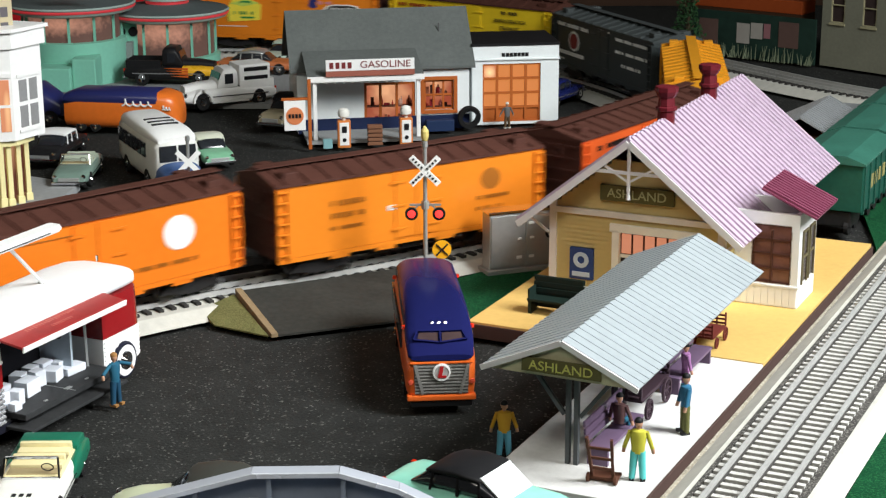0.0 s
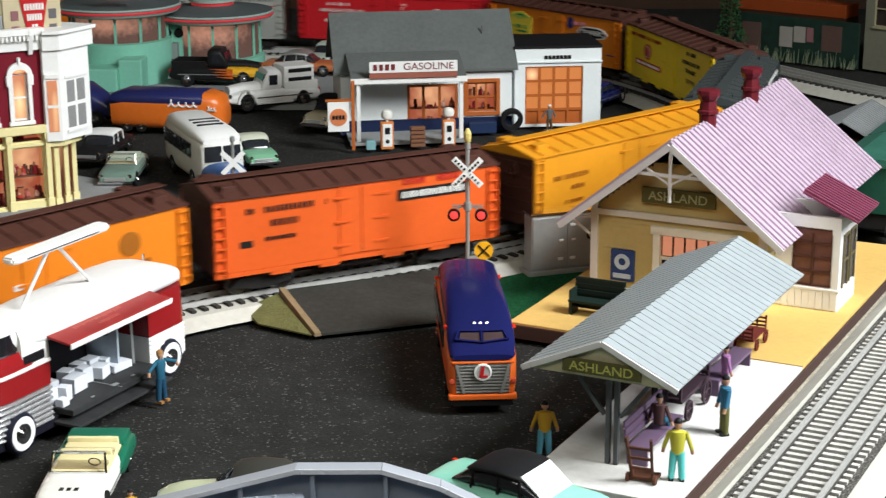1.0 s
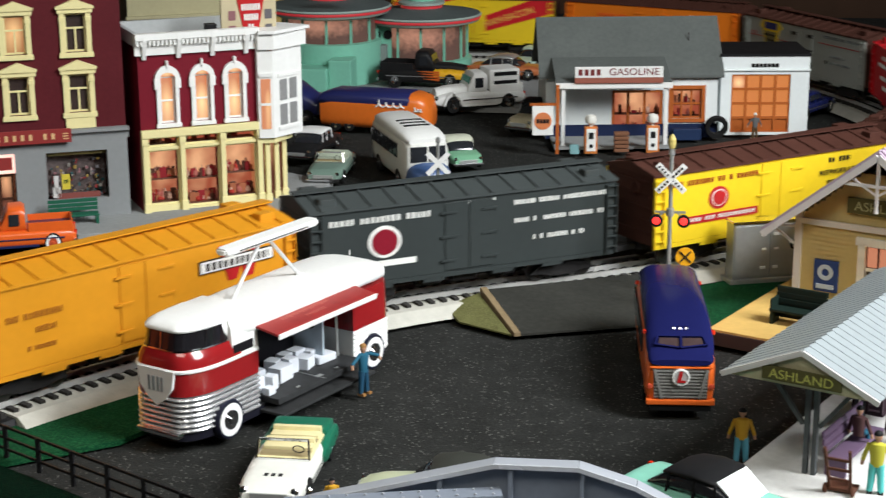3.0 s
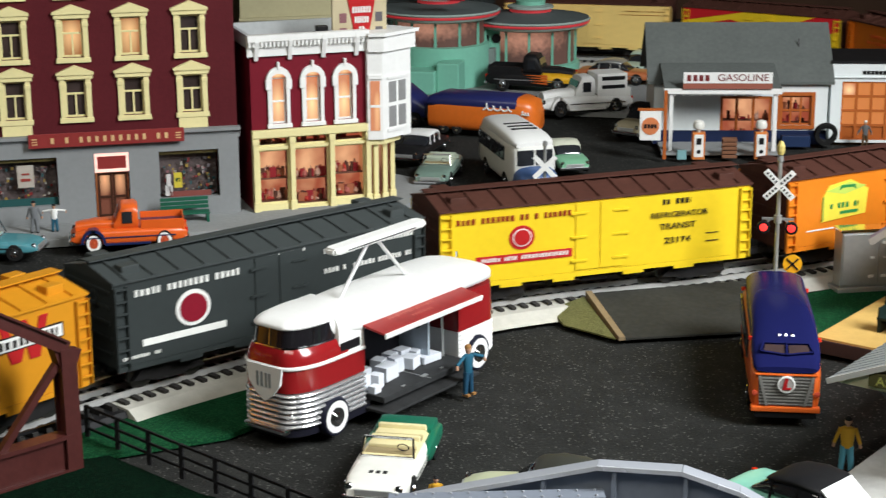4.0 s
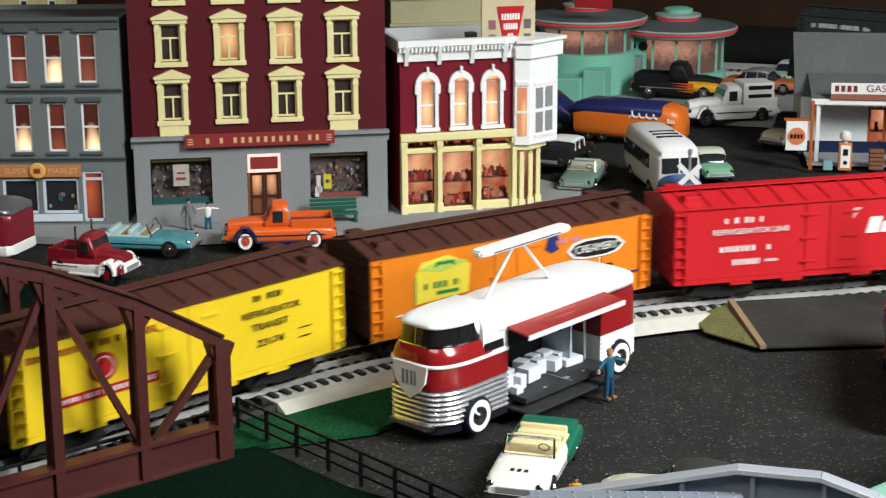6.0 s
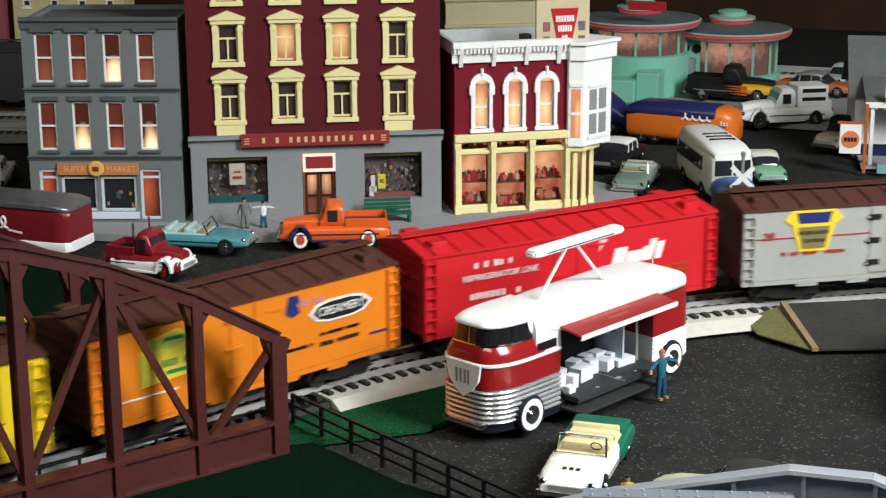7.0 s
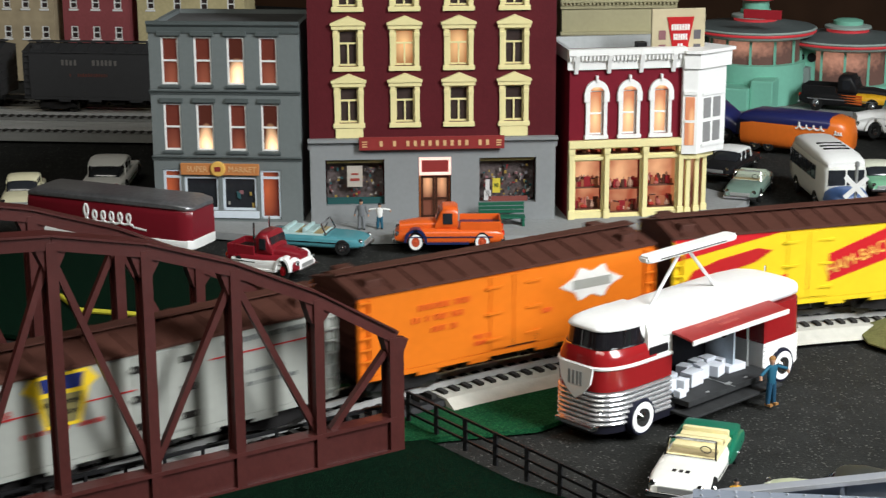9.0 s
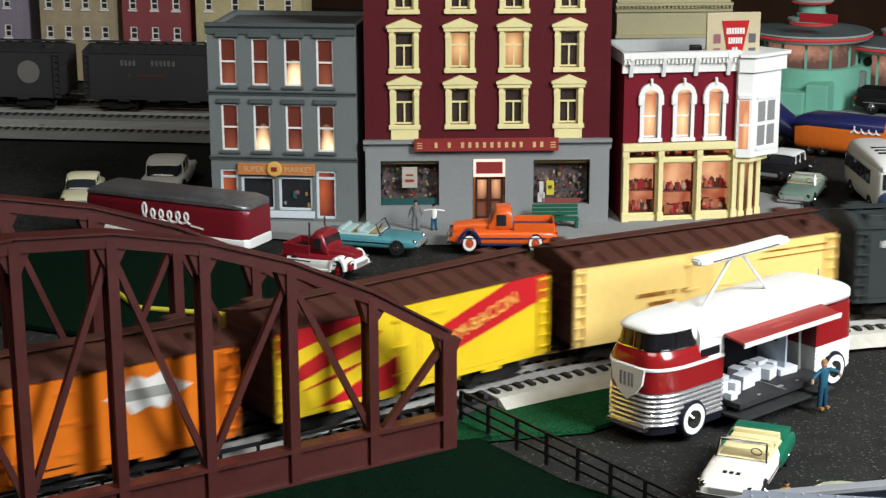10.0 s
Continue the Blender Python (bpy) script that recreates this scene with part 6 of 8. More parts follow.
    tagged(part("awning_lettering", bm, paint("faded_red_marks", (0.40, 0.10, 0.08), 0.5), aw), kind="stuff")
    # raised deck and the ledge below it
    DECK = mat("black_stage", (0.030, 0.031, 0.032), 0.6, var=.35, scale=150)
    bm = B()
    bx(bm, ox0 + .002, ox1 - .006, -.006, hw + .0110, .0126, .0165, .0003)
    st = part("stage", bm, DECK, t, "dark stage deck let down from the bay")
    bm = B()
    bx(bm, ox0 + .001, ox1 - .001, hw - .001, hw + .0190, .0072, .0092, .0004)
    part("stage_ledge", bm, DECK, st)
    bm = B()
    bx(bm, -.012, -.006, hw + .004, hw + .0070, .0166, .0171)
    bx(bm, .014, .017, hw + .006, hw + .0075, .0166, .0171)
    bx(bm, -.008, -.0074, -.002, hw + .0125, .0166, .0168)
    bx(bm, -.030, -.027, hw + .005, hw + .0065, .0166, .0171)
    part("stage_fitting", bm, SILVER, st)
    # lamp bar on two struts
    bm = B()
    prism(bm, [(-.0505, -.004), (-.0470, -.0062), (.0430, -.0062), (.0475, -.004), (.0475, .004), (.0430, .0062), (-.0470, .0062), (-.0505, .004)], .1085, .1130, "z")
    bmesh.ops.bevel(bm, geom=bm.edges[:], offset=.0012, segments=2, affect="EDGES")
    lb = part("lamp_bar", bm, WHITE, t, "white lamp bar raised on struts", smooth=40)
    bm = B()
    bx(bm, -.036, .036, .0060, .0064, .1100, .1107)
    part("lamp_slot", bm, BLACK, lb)
    for a, b in (((.040, .0, .0745), (.008, .0, .1088)), ((-.033, .0, .0760), (-.001, .0, .1088))):
        bm = B()
        rod(bm, a, b, .0013)
        part("strut", bm, mat("satin_strut", (0.72, 0.73, 0.74), .3, .4), lb)
    for x in (.040, -.033):
        bm = B()
        bx(bm, x - .002, x + .002, -.003, .003, .0745, .0776, .0006)
        part("strut_foot", bm, WHITE, lb)
    for x in (.0785, -.0775):
        for sd in (1, -1):
            wheel(t, x, sd * (hw - .0020), .0132, .009, sd, tyre=mat("navy_tyre", (0.012, 0.013, 0.025), .5))
    # cartons on the deck, in two loose rows
    rng = random.Random(11)
    mw = pose(-.2855, 1.059, .0, 0, 0, 245.4)
    CART = mat("white_carton", (0.70, 0.73, 0.78), 0.55, var=0.05)
    for x, y, w, d, h, a in ((.0285, .006, .008, .008, .010, 8), (.0245, .020, .011, .011, .0115, -12), (.0165, .026, .0075, .008, .0095, 10), (.0225, .0325, .007, .006, .0050, 0),
                             (.0130, .008, .009, .008, .009, -6), (.0045, .020, .015, .010, .0100, 5), (.0000, .006, .010, .009, .0100, 12), (-.0060, .015, .009, .008, .0105, -8),
                             (-.0100, .004, .009, .008, .0100, 4), (-.0150, .018, .012, .010, .0080, 14), (-.0180, .005, .011, .009, .0100, 0), (-.0270, .020, .018, .010, .0050, -4), (-.0235, .012, .009, .007, .0085, 9)):
        bm = B()
        bx(bm, -w / 2, w / 2, -d / 2, d / 2, 0, h, .0004)
        solid("carton", bm, CART, "small white carton on the van's stage", "carton", m=mw @ pose(.004 + x * 1.45, y * .86 - .001, .0167, 0, 0, a), group="cartons on the stage")


def coach(name, x, y, rz, label, side, roof, L, hw, h, plain):
    t = thing(name, x, y, 0, rz, label, "bus")
    r = .0095
    bm = B()
    loft(bm, [(-L / 2, hw * .72, .010, h * .70), (-L / 2 + .006, hw * .94, .006, h * .86), (-L / 2 + .02, hw, .005, h * .90), (L / 2 - .03, hw, .005, h * .90), (L / 2 - .010, hw * .98, .005, h * (.88 if plain else .72)), (L / 2 - .002, hw * .92, .006, h * (.84 if plain else .58)), (L / 2, hw * .84, .009, h * (.80 if plain else .55))], 28, 5)
    part("body", bm, side, t, smooth=50)
    bm = B()
    loft(bm, [(-L / 2 + .003, hw * .80, h * .72, h * .975), (-L / 2 + .010, hw * .90, h * .70, h * .998), (0, hw * .95, h * .68, h), (L / 2 - .045, hw * .95, h * .68, h * .985), (L / 2 - .018, hw * .96, h * .62, h * .87), (L / 2 - .003, hw * .92, h * .58, h * .70), (L / 2 + .0006, hw * .84, h * .59, h * .66)] if not plain else [(-L / 2 + .004, hw * .70, h * .72, h * .90), (-L / 2 + .016, hw * .92, h * .72, h * .985), (0, hw * .95, h * .72, h), (L / 2 - .030, hw * .95, h * .74, h * .99), (L / 2 - .008, hw * .90, h * .76, h * .94), (L / 2 - .001, hw * .80, h * .78, h * .88)], 28, 3)
    part("roof", bm, roof, t, smooth=50)
    if not plain:
        # windscreen pair under a brow, roof lamps, ribbed front with a V, round badge
        tilt = Matrix.Translation((L / 2 - .018, 0, h * .870)) @ Matrix.Rotation(radians(33), 4, "Y") @ Matrix.Translation((-L / 2 + .018, 0, 0))
        PANE = mat("brown_coach_glass", (0.055, 0.035, 0.035), .1, var=.2)
        for sd in (1, -1):
            bm = B()
            prism(bm, [(L / 2 - .0135, sd * .0012), (L / 2 - .0060, sd * .0012), (L / 2 - .0082, sd * hw * .64), (L / 2 - .0138, sd * hw * .58)], 0, .0006, "z")
            bmesh.ops.transform(bm, matrix=tilt, verts=bm.verts[:])
            part("windscreen", bm, PANE, t)
            bm = B()
            loop = [(L / 2 - .0148, sd * .0004), (L / 2 - .0150, sd * hw * .62), (L / 2 - .0078, sd * hw * .74), (L / 2 - .0052, sd * .0004)]
            for (xa, ya), (xb, yb) in zip(loop, loop[1:]):
                beam(bm, (xa, ya, .0006), (xb, yb, .0006), .0011, .0018)
            bmesh.ops.transform(bm, matrix=tilt, verts=bm.verts[:])
            part("windscreen_brow", bm, roof, t)
            bm = B()
            turned(bm, [(.0016, 0), (.0020, .0012), (.0016, .0022), (0, .0024)], 12, pose(L / 2 - .0015, sd * hw * .86, h * .34, 0, 90, 0))
            part("headlight", bm, mat("red_clear_lens", (0.55, 0.08, 0.04), .15), t)
            for xx in (L / 2 - .030, -L / 2 + .020):
                bm = B()
                turned(bm, [(.0018, 0), (.0016, .0022), (0, .0026)], 10, pose(xx, sd * hw * .96, h * .80, 0, 0, 0))
                part("marker_lamp", bm, paint("red_lens", (0.6, 0.03, 0.01), .2), t)
        bm = B()
        beam(bm, (L / 2 - .0150, 0, .0010), (L / 2 - .0045, 0, .0010), .0010, .0020)
        bmesh.ops.transform(bm, matrix=tilt, verts=bm.verts[:])
        part("screen_pillar", bm, roof, t)
        for k in (-1, 0, 1):
            bm = B()
            turned(bm, [(.0013, 0), (.0013, .0014), (0, .002)], 10, pose(L / 2 - .024, k * .0042, h * .885, 0, 30, 0))
            part("roof_lamp", bm, CHROME, t)
        GR = mat("grille_silver", (0.17, 0.165, 0.155), 0.4, 0.5)
        bm = B()
        prism(bm, [(-hw * .78, h * .555), (hw * .78, h * .555), (hw * .74, h * .20), (-hw * .74, h * .20)], L / 2 - .0012, L / 2 + .0006, "x")
        part("grille", bm, GR, t, "ribbed silver-grey front panel")
        for k in range(9):
            z = h * (.215 + .038 * k)
            bm = B()
            bx(bm, L / 2 + .0004, L / 2 + .0011, -hw * .74, hw * .74, z, z + .0008)
            part("grille_bar", bm, mat("grille_pale", (0.36, 0.35, 0.33), 0.35, 0.5), t)
        for sd in (1, -1):
            bm = B()
            beam(bm, (L / 2 + .0010, sd * hw * .74, h * .545), (L / 2 + .0010, sd * hw * .52, h * .205), .0012, .0018)
            part("grille_moulding", bm, mat("grille_pale", (0.36, 0.35, 0.33), 0.35, 0.5), t)
        bm = B()
        bx(bm, L / 2 - .003, L / 2 + .0012, -hw * .88, hw * .88, h * .555, h * .580, .0006)
        part("belt_moulding", bm, side, t)
        bm = B()
        turned(bm, [(.0047, 0), (.0058, 0), (.0058, .0012), (.0047, .0014), (.0047, 0)], 24, pose(L / 2 + .0010, 0, h * .46, 0, 90, 0), cap=False)
        bd = part("round_badge", bm, WHITE, t)
        bm = B()
        turned(bm, [(0, 0), (.0046, 0), (.0046, .0010), (0, .0010)], 24, pose(L / 2 + .0010, 0, h * .46, 0, 90, 0))
        part("badge_field", bm, mat("badge_grey", (0.40, 0.38, 0.37), .4), bd)
        bm = B()
        prism(bm, [(-.0010, h * .53), (.0012, h * .53), (.0002, h * .425), (.0030, h * .425), (.0030, h * .40), (-.0026, h * .40)], L / 2 + .0019, L / 2 + .0026, "x")
        part("badge_mark", bm, K_RED, bd)
        bm = B()
        bx(bm, L / 2 - .004, L / 2 + .002, -hw * .96, hw * .96, .0075, .0110, .0008)
        part("bumper", bm, side, t)
        bm = B()
        bx(bm, L / 2 - .003, L / 2 + .0008, -hw * .86, hw * .86, .003, .0072, .0006)
        part("lower_valance", bm, BLACK, t)
        for k in range(7):
            for sd in (1, -1):
                bm = B()
                xa = -L / 2 + .016 + k * .016
                bx(bm, xa, xa + .013, sd * hw - .0012, sd * hw + .0006, h * .52, h * .74, .0004)
                part("side_window", bm, GLASS, t)
    else:
        for sd in (1, -1):
            for k in range(6):
                bm = B()
                xa = -L / 2 + .014 + k * .0165
                bx(bm, xa, xa + .0125, sd * hw - .0012, sd * hw + .0006, h * .50, h * .74, .0004)
                part("side_window", bm, GLASS, t)
            bm = B()
            bx(bm, L / 2 - .0010, L / 2 + .0012, min(sd * .001, sd * hw * .78), max(sd * .001, sd * hw * .78), h * .50, h * .76, .0006)
            part("windscreen", bm, GLASS, t)
        for k in range(3):
            bm = B()
            bx(bm, .000 + k * .014, .0046 + k * .014, -hw * .56, hw * .56, h * .985, h * 1.004)
            part("roof_vent", bm, BLACK, t)
        bm = B()
        loft(bm, [(L / 2 - .012, hw * .96, .006, h * .50), (L / 2 + .010, hw * .88, .006, h * .47), (L / 2 + .018, hw * .70, .007, h * .40), (L / 2 + .021, hw * .5, .008, h * .3)], 20, 3)
        part("bonnet", bm, paint("coach_blue", (0.05, 0.10, 0.24), .3), t, smooth=50)
        bm = B()
        bx(bm, L / 2 + .019, L / 2 + .0215, -hw * .9, hw * .9, .006, .009, .0008)
        part("bumper", bm, CHROME, t)
    for xx in (-L / 2 + .035, L / 2 - .030):
        for sd in (1, -1):
            wheel(t, xx, sd * (hw - .003), r, .006, sd, white=False)
    return t


def motorcar(x, y, rz, label, body, kind="sedan", L=.104, top=None, seat=None, z=0.0, trim=None, wheels=CHROME, group="parked vehicles", whitewall=False):
    """Fifties car or pickup. x forward."""
    t = thing({"sedan": "car", "open": "convertible", "pickup": "pickup_truck"}[kind], x, y, z, rz, label, "truck" if kind == "pickup" else "car", group)
    s = L / .104
    hw = .0195 * s
    bm = B()
    belt = .0185 * s
    loft(bm, [(-L / 2, hw * .80, .0075 * s, .0155 * s), (-L / 2 + .006 * s, hw * .96, .0055 * s, .0180 * s), (-L * .22, hw, .0050 * s, belt), (L * .16, hw, .0050 * s, belt), (L * .36, hw * .97, .0055 * s, .0180 * s), (L / 2 - .005 * s, hw * .90, .0065 * s, .0160 * s), (L / 2, hw * .78, .008 * s, .0135 * s)], 24, 4.2)
    part("body", bm, body, t, smooth=55)
    if kind == "sedan":
        bm = B()
        loft(bm, [(-L * .33, hw * .70, .0175 * s, .0190 * s), (-L * .22, hw * .82, .0170 * s, .0275 * s), (-L * .10, hw * .84, .0170 * s, .0300 * s), (L * .08, hw * .84, .0170 * s, .0290 * s), (L * .20, hw * .76, .0170 * s, .0190 * s)], 24, 3.2)
        part("window_band", bm, GLASS, t, smooth=55)
        bm = B()
        loft(bm, [(-L * .24, hw * .70, .0255 * s, .0272 * s), (-L * .18, hw * .84, .0258 * s, .0300 * s), (-L * .06, hw * .86, .0262 * s, .0318 * s), (L * .06, hw * .84, .0258 * s, .0306 * s), (L * .10, hw * .72, .0255 * s, .0280 * s)], 24, 3.0)
        part("roof", bm, top or body, t, smooth=55)
        for fx in (-.20, -.04, .09):
            for sd in (1, -1):
                bm = B()
                beam(bm, (L * fx, sd * hw * .84, .0175 * s), (L * fx * .92, sd * hw * .80, .0275 * s), .0014 * s, .0012 * s)
                part("pillar", bm, top or body, t)
    elif kind == "open":
        bm = B()
        bx(bm, -L * .27, L * .12, -hw * .82, hw * .82, .0150 * s, belt + .0006, .001)
        part("cockpit", bm, seat or CREAM, t)
        bm = B()
        bx(bm, -L * .25, L * .10, -hw * .74, hw * .74, .0180 * s, belt + .0010)
        part("cockpit_floor", bm, mat("tan_carpet", (0.35, 0.28, 0.15), .8), t)
        for fx in (-.20, -.02):
            bm = B()
            bx(bm, L * fx - .004 * s, L * fx + .004 * s, -hw * .76, hw * .76, .0170 * s, .0215 * s, .0012 * s)
            bx(bm, L * fx - .0075 * s, L * fx - .0035 * s, -hw * .76, hw * .76, .0170 * s, .0240 * s, .0014 * s)
            part("seat", bm, seat or CREAM, t, smooth=40)
        bm = B()
        for sd in (1, -1):
            beam(bm, (L * .145, sd * hw * .80, belt), (L * .095, sd * hw * .74, belt + .0105 * s), .0012 * s, .0012 * s)
        beam(bm, (L * .095, -hw * .74, belt + .0105 * s), (L * .095, hw * .74, belt + .0105 * s), .0013 * s, .0013 * s)
        beam(bm, (L * .145, -hw * .80, belt + .0004), (L * .145, hw * .80, belt + .0004), .0012 * s, .0012 * s)
        part("windscreen_frame", bm, CHROME, t)
        bm = B()
        bx(bm, -L * .47 if top else -L * .32, -L * .26, -hw * .90, hw * .90, .0150 * s, .0212 * s, .0020 * s)
        part("folded_hood", bm, top or seat or CREAM, t, smooth=40)
        bm = B()
        turned(bm, [(.0030 * s, -.0003), (.0036 * s, 0), (.0030 * s, .0003), (.0030 * s, -.0003)], 16, cap=False, m= pose(L * .075, hw * .4, belt + .004 * s, 0, -60, 0))
        part("steering_wheel", bm, BLACK, t)
    else:
        bm = B()
        loft(bm, [(-L * .08, hw * .80, .0165 * s, .0340 * s), (-L * .05, hw * .84, .0160 * s, .0362 * s), (L * .06, hw * .84, .0160 * s, .0358 * s), (L * .13, hw * .76, .0160 * s, .0240 * s)], 24, 4)
        part("cab", bm, body, t, smooth=50)
        for sd in (1, -1):
            bm = B()
            bx(bm, -L * .03, L * .06, sd * hw * .84 - .0006, sd * hw * .84 + .0006, .0220 * s, .0310 * s, .0005)
            part("side_window", bm, GLASS, t)
        bm = B()
        prism(bm, [(L * .088, .0315 * s), (L * .118, .0235 * s), (L * .125, .0235 * s), (L * .097, .0320 * s)], -hw * .66, hw * .66)
        part("windscreen", bm, GLASS, t)
        bm = B()
        bx(bm, -L * .46, -L * .10, -hw * .80, hw * .80, .0186 * s, .0192 * s)
        part("bed_floor", bm, trim or BLACK, t)
        for sd in (1, -1):
            bm = B()
            bx(bm, -L * .47, -L * .10, sd * hw * .84 - .0010, sd * hw * .84 + .0010, .0150 * s, .0240 * s, .0004)
            part("bed_side", bm, body, t)
        bm = B()
        bx(bm, -L * .475, -L * .462, -hw * .84, hw * .84, .0150 * s, .0240 * s, .0004)
        part("tailgate", bm, body, t)
        bm = B()
        loft(bm, [(L * .10, hw * .62, .014 * s, .0240 * s), (L * .30, hw * .52, .014 * s, .0235 * s), (L * .46, hw * .40, .012 * s, .0215 * s)], 20, 3)
        part("bonnet", bm, body, t, smooth=50)
    for sd in (1, -1):
        bm = B()
        turned(bm, [(.0020 * s, -.002), (.0024 * s, 0), (.0018 * s, .0010 * s), (0, .0014 * s)], 14, pose(L / 2 - .0018 * s, sd * hw * .74, .0140 * s, 0, 90, 0))
        part("headlight", bm, CHROME, t)
        bm = B()
        bx(bm, -L / 2 - .0006, -L / 2 + .002, sd * hw * .72 - .0014, sd * hw * .72 + .0014, .0125 * s, .0160 * s, .0004)
        part("tail_lamp", bm, paint("red_lens", (0.6, 0.03, 0.01), .2), t)
        bm = B()
        bx(bm, -L * .40, L * .38, sd * hw * 1.0 - .0005, sd * hw * 1.0 + .0006, .0115 * s, .0124 * s)
        part("side_trim", bm, trim or CHROME, t)
    for e in (1, -1):
        bm = B()
        bx(bm, e * L / 2 - .0015, e * L / 2 + .0022, -hw * .92, hw * .92, .0068 * s, .0100 * s, .0010 * s)
        part("bumper", bm, CHROME, t)
    bm = B()
    bx(bm, L / 2 - .001, L / 2 + .0010, -hw * .55, hw * .55, .0102 * s, .0135 * s, .0004)
    part("grille", bm, SILVER, t)
    for fx in (-.30, .31):
        for sd in (1, -1):
            wheel(t, L * fx, sd * (hw - .0022 * s), .0078 * s, .0048 * s, sd, hub=wheels, white=whitewall)
    return t


def fenders(t, L, m):
    """Rounded front fenders and running boards of an older truck."""
    s = L / .104
    hw = .0195 * s
    for sd in (1, -1):
        bm = B()
        xc = L * .31
        for a0, a1 in zip(range(0, 180, 18), range(18, 181, 18)):
            p = [(xc + r * s * math.cos(radians(a)), .0078 * s + r * s * math.sin(radians(a))) for r, a in ((.0088, a0), (.0112, a0), (.0112, a1), (.0088, a1))]
            prism(bm, p, min(sd * hw * .55, sd * hw * 1.10), max(sd * hw * .55, sd * hw * 1.10))
        bmesh.ops.remove_doubles(bm, verts=bm.verts[:], dist=1e-6)
        part("front_fender", bm, m, t, smooth=40)
        bm = B()
        bx(bm, -L * .18, xc - .0100 * s, min(sd * hw * .9, sd * hw * 1.10), max(sd * hw * .9, sd * hw * 1.10), .0060 * s, .0076 * s, .0003)
        part("running_board", bm, m, t)


parade_van()
coach("coach_bus", -.0185, 1.138, 275.0, "orange and dark blue coach facing the camera on the grit", paint("coach_orange", (0.72, 0.13, 0.02), .3), mat("coach_navy", (0.010, 0.012, 0.070), .20, var=.05, spec=.03), .164, .0232, .058, False)
coach("school_bus", -.303, 1.712, -64.0, "white coach with black roof vents parked by the gas station", paint("coach_cream", (0.66, 0.66, 0.62), .35), WHITE, .138, .0235, .060, True)
conv = motorcar(-.240, .917, 271.0, "white convertible with cream seats and green rear, top down", paint("car_white", (0.78, 0.78, 0.72), .25), "open", .106, top=paint("car_green", (0.01, 0.14, 0.08), .3), seat=paint("cream_leather", (0.72, 0.64, 0.36), .5))
bm = B()
for k in range(3):
    bx(bm, .0345, .0385, -.0062 + k * .0042, -.0036 + k * .0042, .0176, .0186, .0003)
part("bonnet_mark", bm, BLACK, conv, "small black marks on the bonnet")
for sd in (1, -1):
    bm = B()
    loft(bm, [(-.054, .0030, .0060, .0160, sd * .0168), (-.040, .0034, .0055, .0190, sd * .0172), (-.016, .0032, .0055, .0185, sd * .0178), (-.004, .0012, .0100, .0150, sd * .0190)], 14, 3)
    part("rear_fender", bm, paint("car_green", (0.01, 0.14, 0.08), .3), conv, "dark green rear fender", smooth=50)
mint = motorcar(.012, .890, -33.0, "mint green car with black soft top beside the platform", paint("car_mint", (0.28, 0.66, 0.52), .25), "sedan", .112, top=BLACK)
# pale windscreen: the white reflection is painted as its base colour
bm = B()
prism(bm, [(.0085, .0312), (.0235, .0200), (.0242, .0204), (.0092, .0318)], -.0150, .0150)
part("windscreen", bm, mat("painted_glare_screen", (0.75, 0.78, 0.78), .15), mint, "windscreen with its white reflection painted on")
motorcar(-.138, .884, 184.0, "pale cream car with dark olive top beside the girder bridge", paint("car_pale", (0.50, 0.54, 0.36), .3), "sedan", .105, top=paint("dark_olive_top", (0.04, 0.042, 0.036), .5))
op = motorcar(-.598, 1.386, 203.0, "orange pickup truck with dark blue fenders before the store", paint("pick_orange", (0.70, 0.11, 0.015), .3), "pickup", .102, trim=paint("pick_navy", (0.01, 0.02, 0.08), .3), wheels=paint("hub_red", (0.5, 0.08, 0.03), .3), whitewall=True)
fenders(op, .102, paint("pick_navy", (0.01, 0.02, 0.08), .3))
motorcar(-.711, 1.332, 8.0, "turquoise convertible parked before the shops", paint("car_turquoise", (0.07, 0.25, 0.29), .25), "open", .100, seat=paint("seat_aqua", (0.40, 0.55, 0.55), .5))
motorcar(-.425, 1.800, 262.0, "black and white sedan by the corner shop", BLACK, "sedan", .10, top=WHITE)
motorcar(-.382, 1.700, 272.0, "grey-green convertible by the corner shop", paint("car_grey_green", (0.16, 0.24, 0.20), .3), "open", .10, seat=paint("seat_sage", (0.4, 0.45, 0.36), .5))
motorcar(-.262, 1.785, 292.0, "light green and cream sedan beside the white coach", paint("car_leaf", (0.20, 0.45, 0.28), .3), "sedan", .095, top=paint("car_cream_top", (0.6, 0.62, 0.5), .3))
wp = motorcar(-.283, 2.085, 208.0, "white panel pickup with box back near the gas station", WHITE, "pickup", .118)
fenders(wp, .118, WHITE)
bm = B()
bx(bm, -.052, -.012, -.018, .018, .020, .043, .002)
part("box_back", bm, WHITE, wp)
for k in range(2):
    bm = B()
    bx(bm, -.048 + k * .0, -.018, .0178, .0186, .036 - k * .009, .040 - k * .009)
    part("box_mark", bm, BLACK, wp)
fp = motorcar(-.366, 2.212, -4.0, "black hot-rod pickup with orange and yellow flames", BLACK, "pickup", .120, z=.004)
bm = B()
loft(bm, [(.016, .0228, .009, .0218), (.038, .0228, .008, .0216), (.054, .0212, .009, .0200), (.0612, .0180, .010, .0175)], 24, 3.6)
part("flame_nose", bm, paint("flame_yellow", (0.75, 0.40, 0.02), .25), fp, "yellow flame paint on the nose", smooth=50)
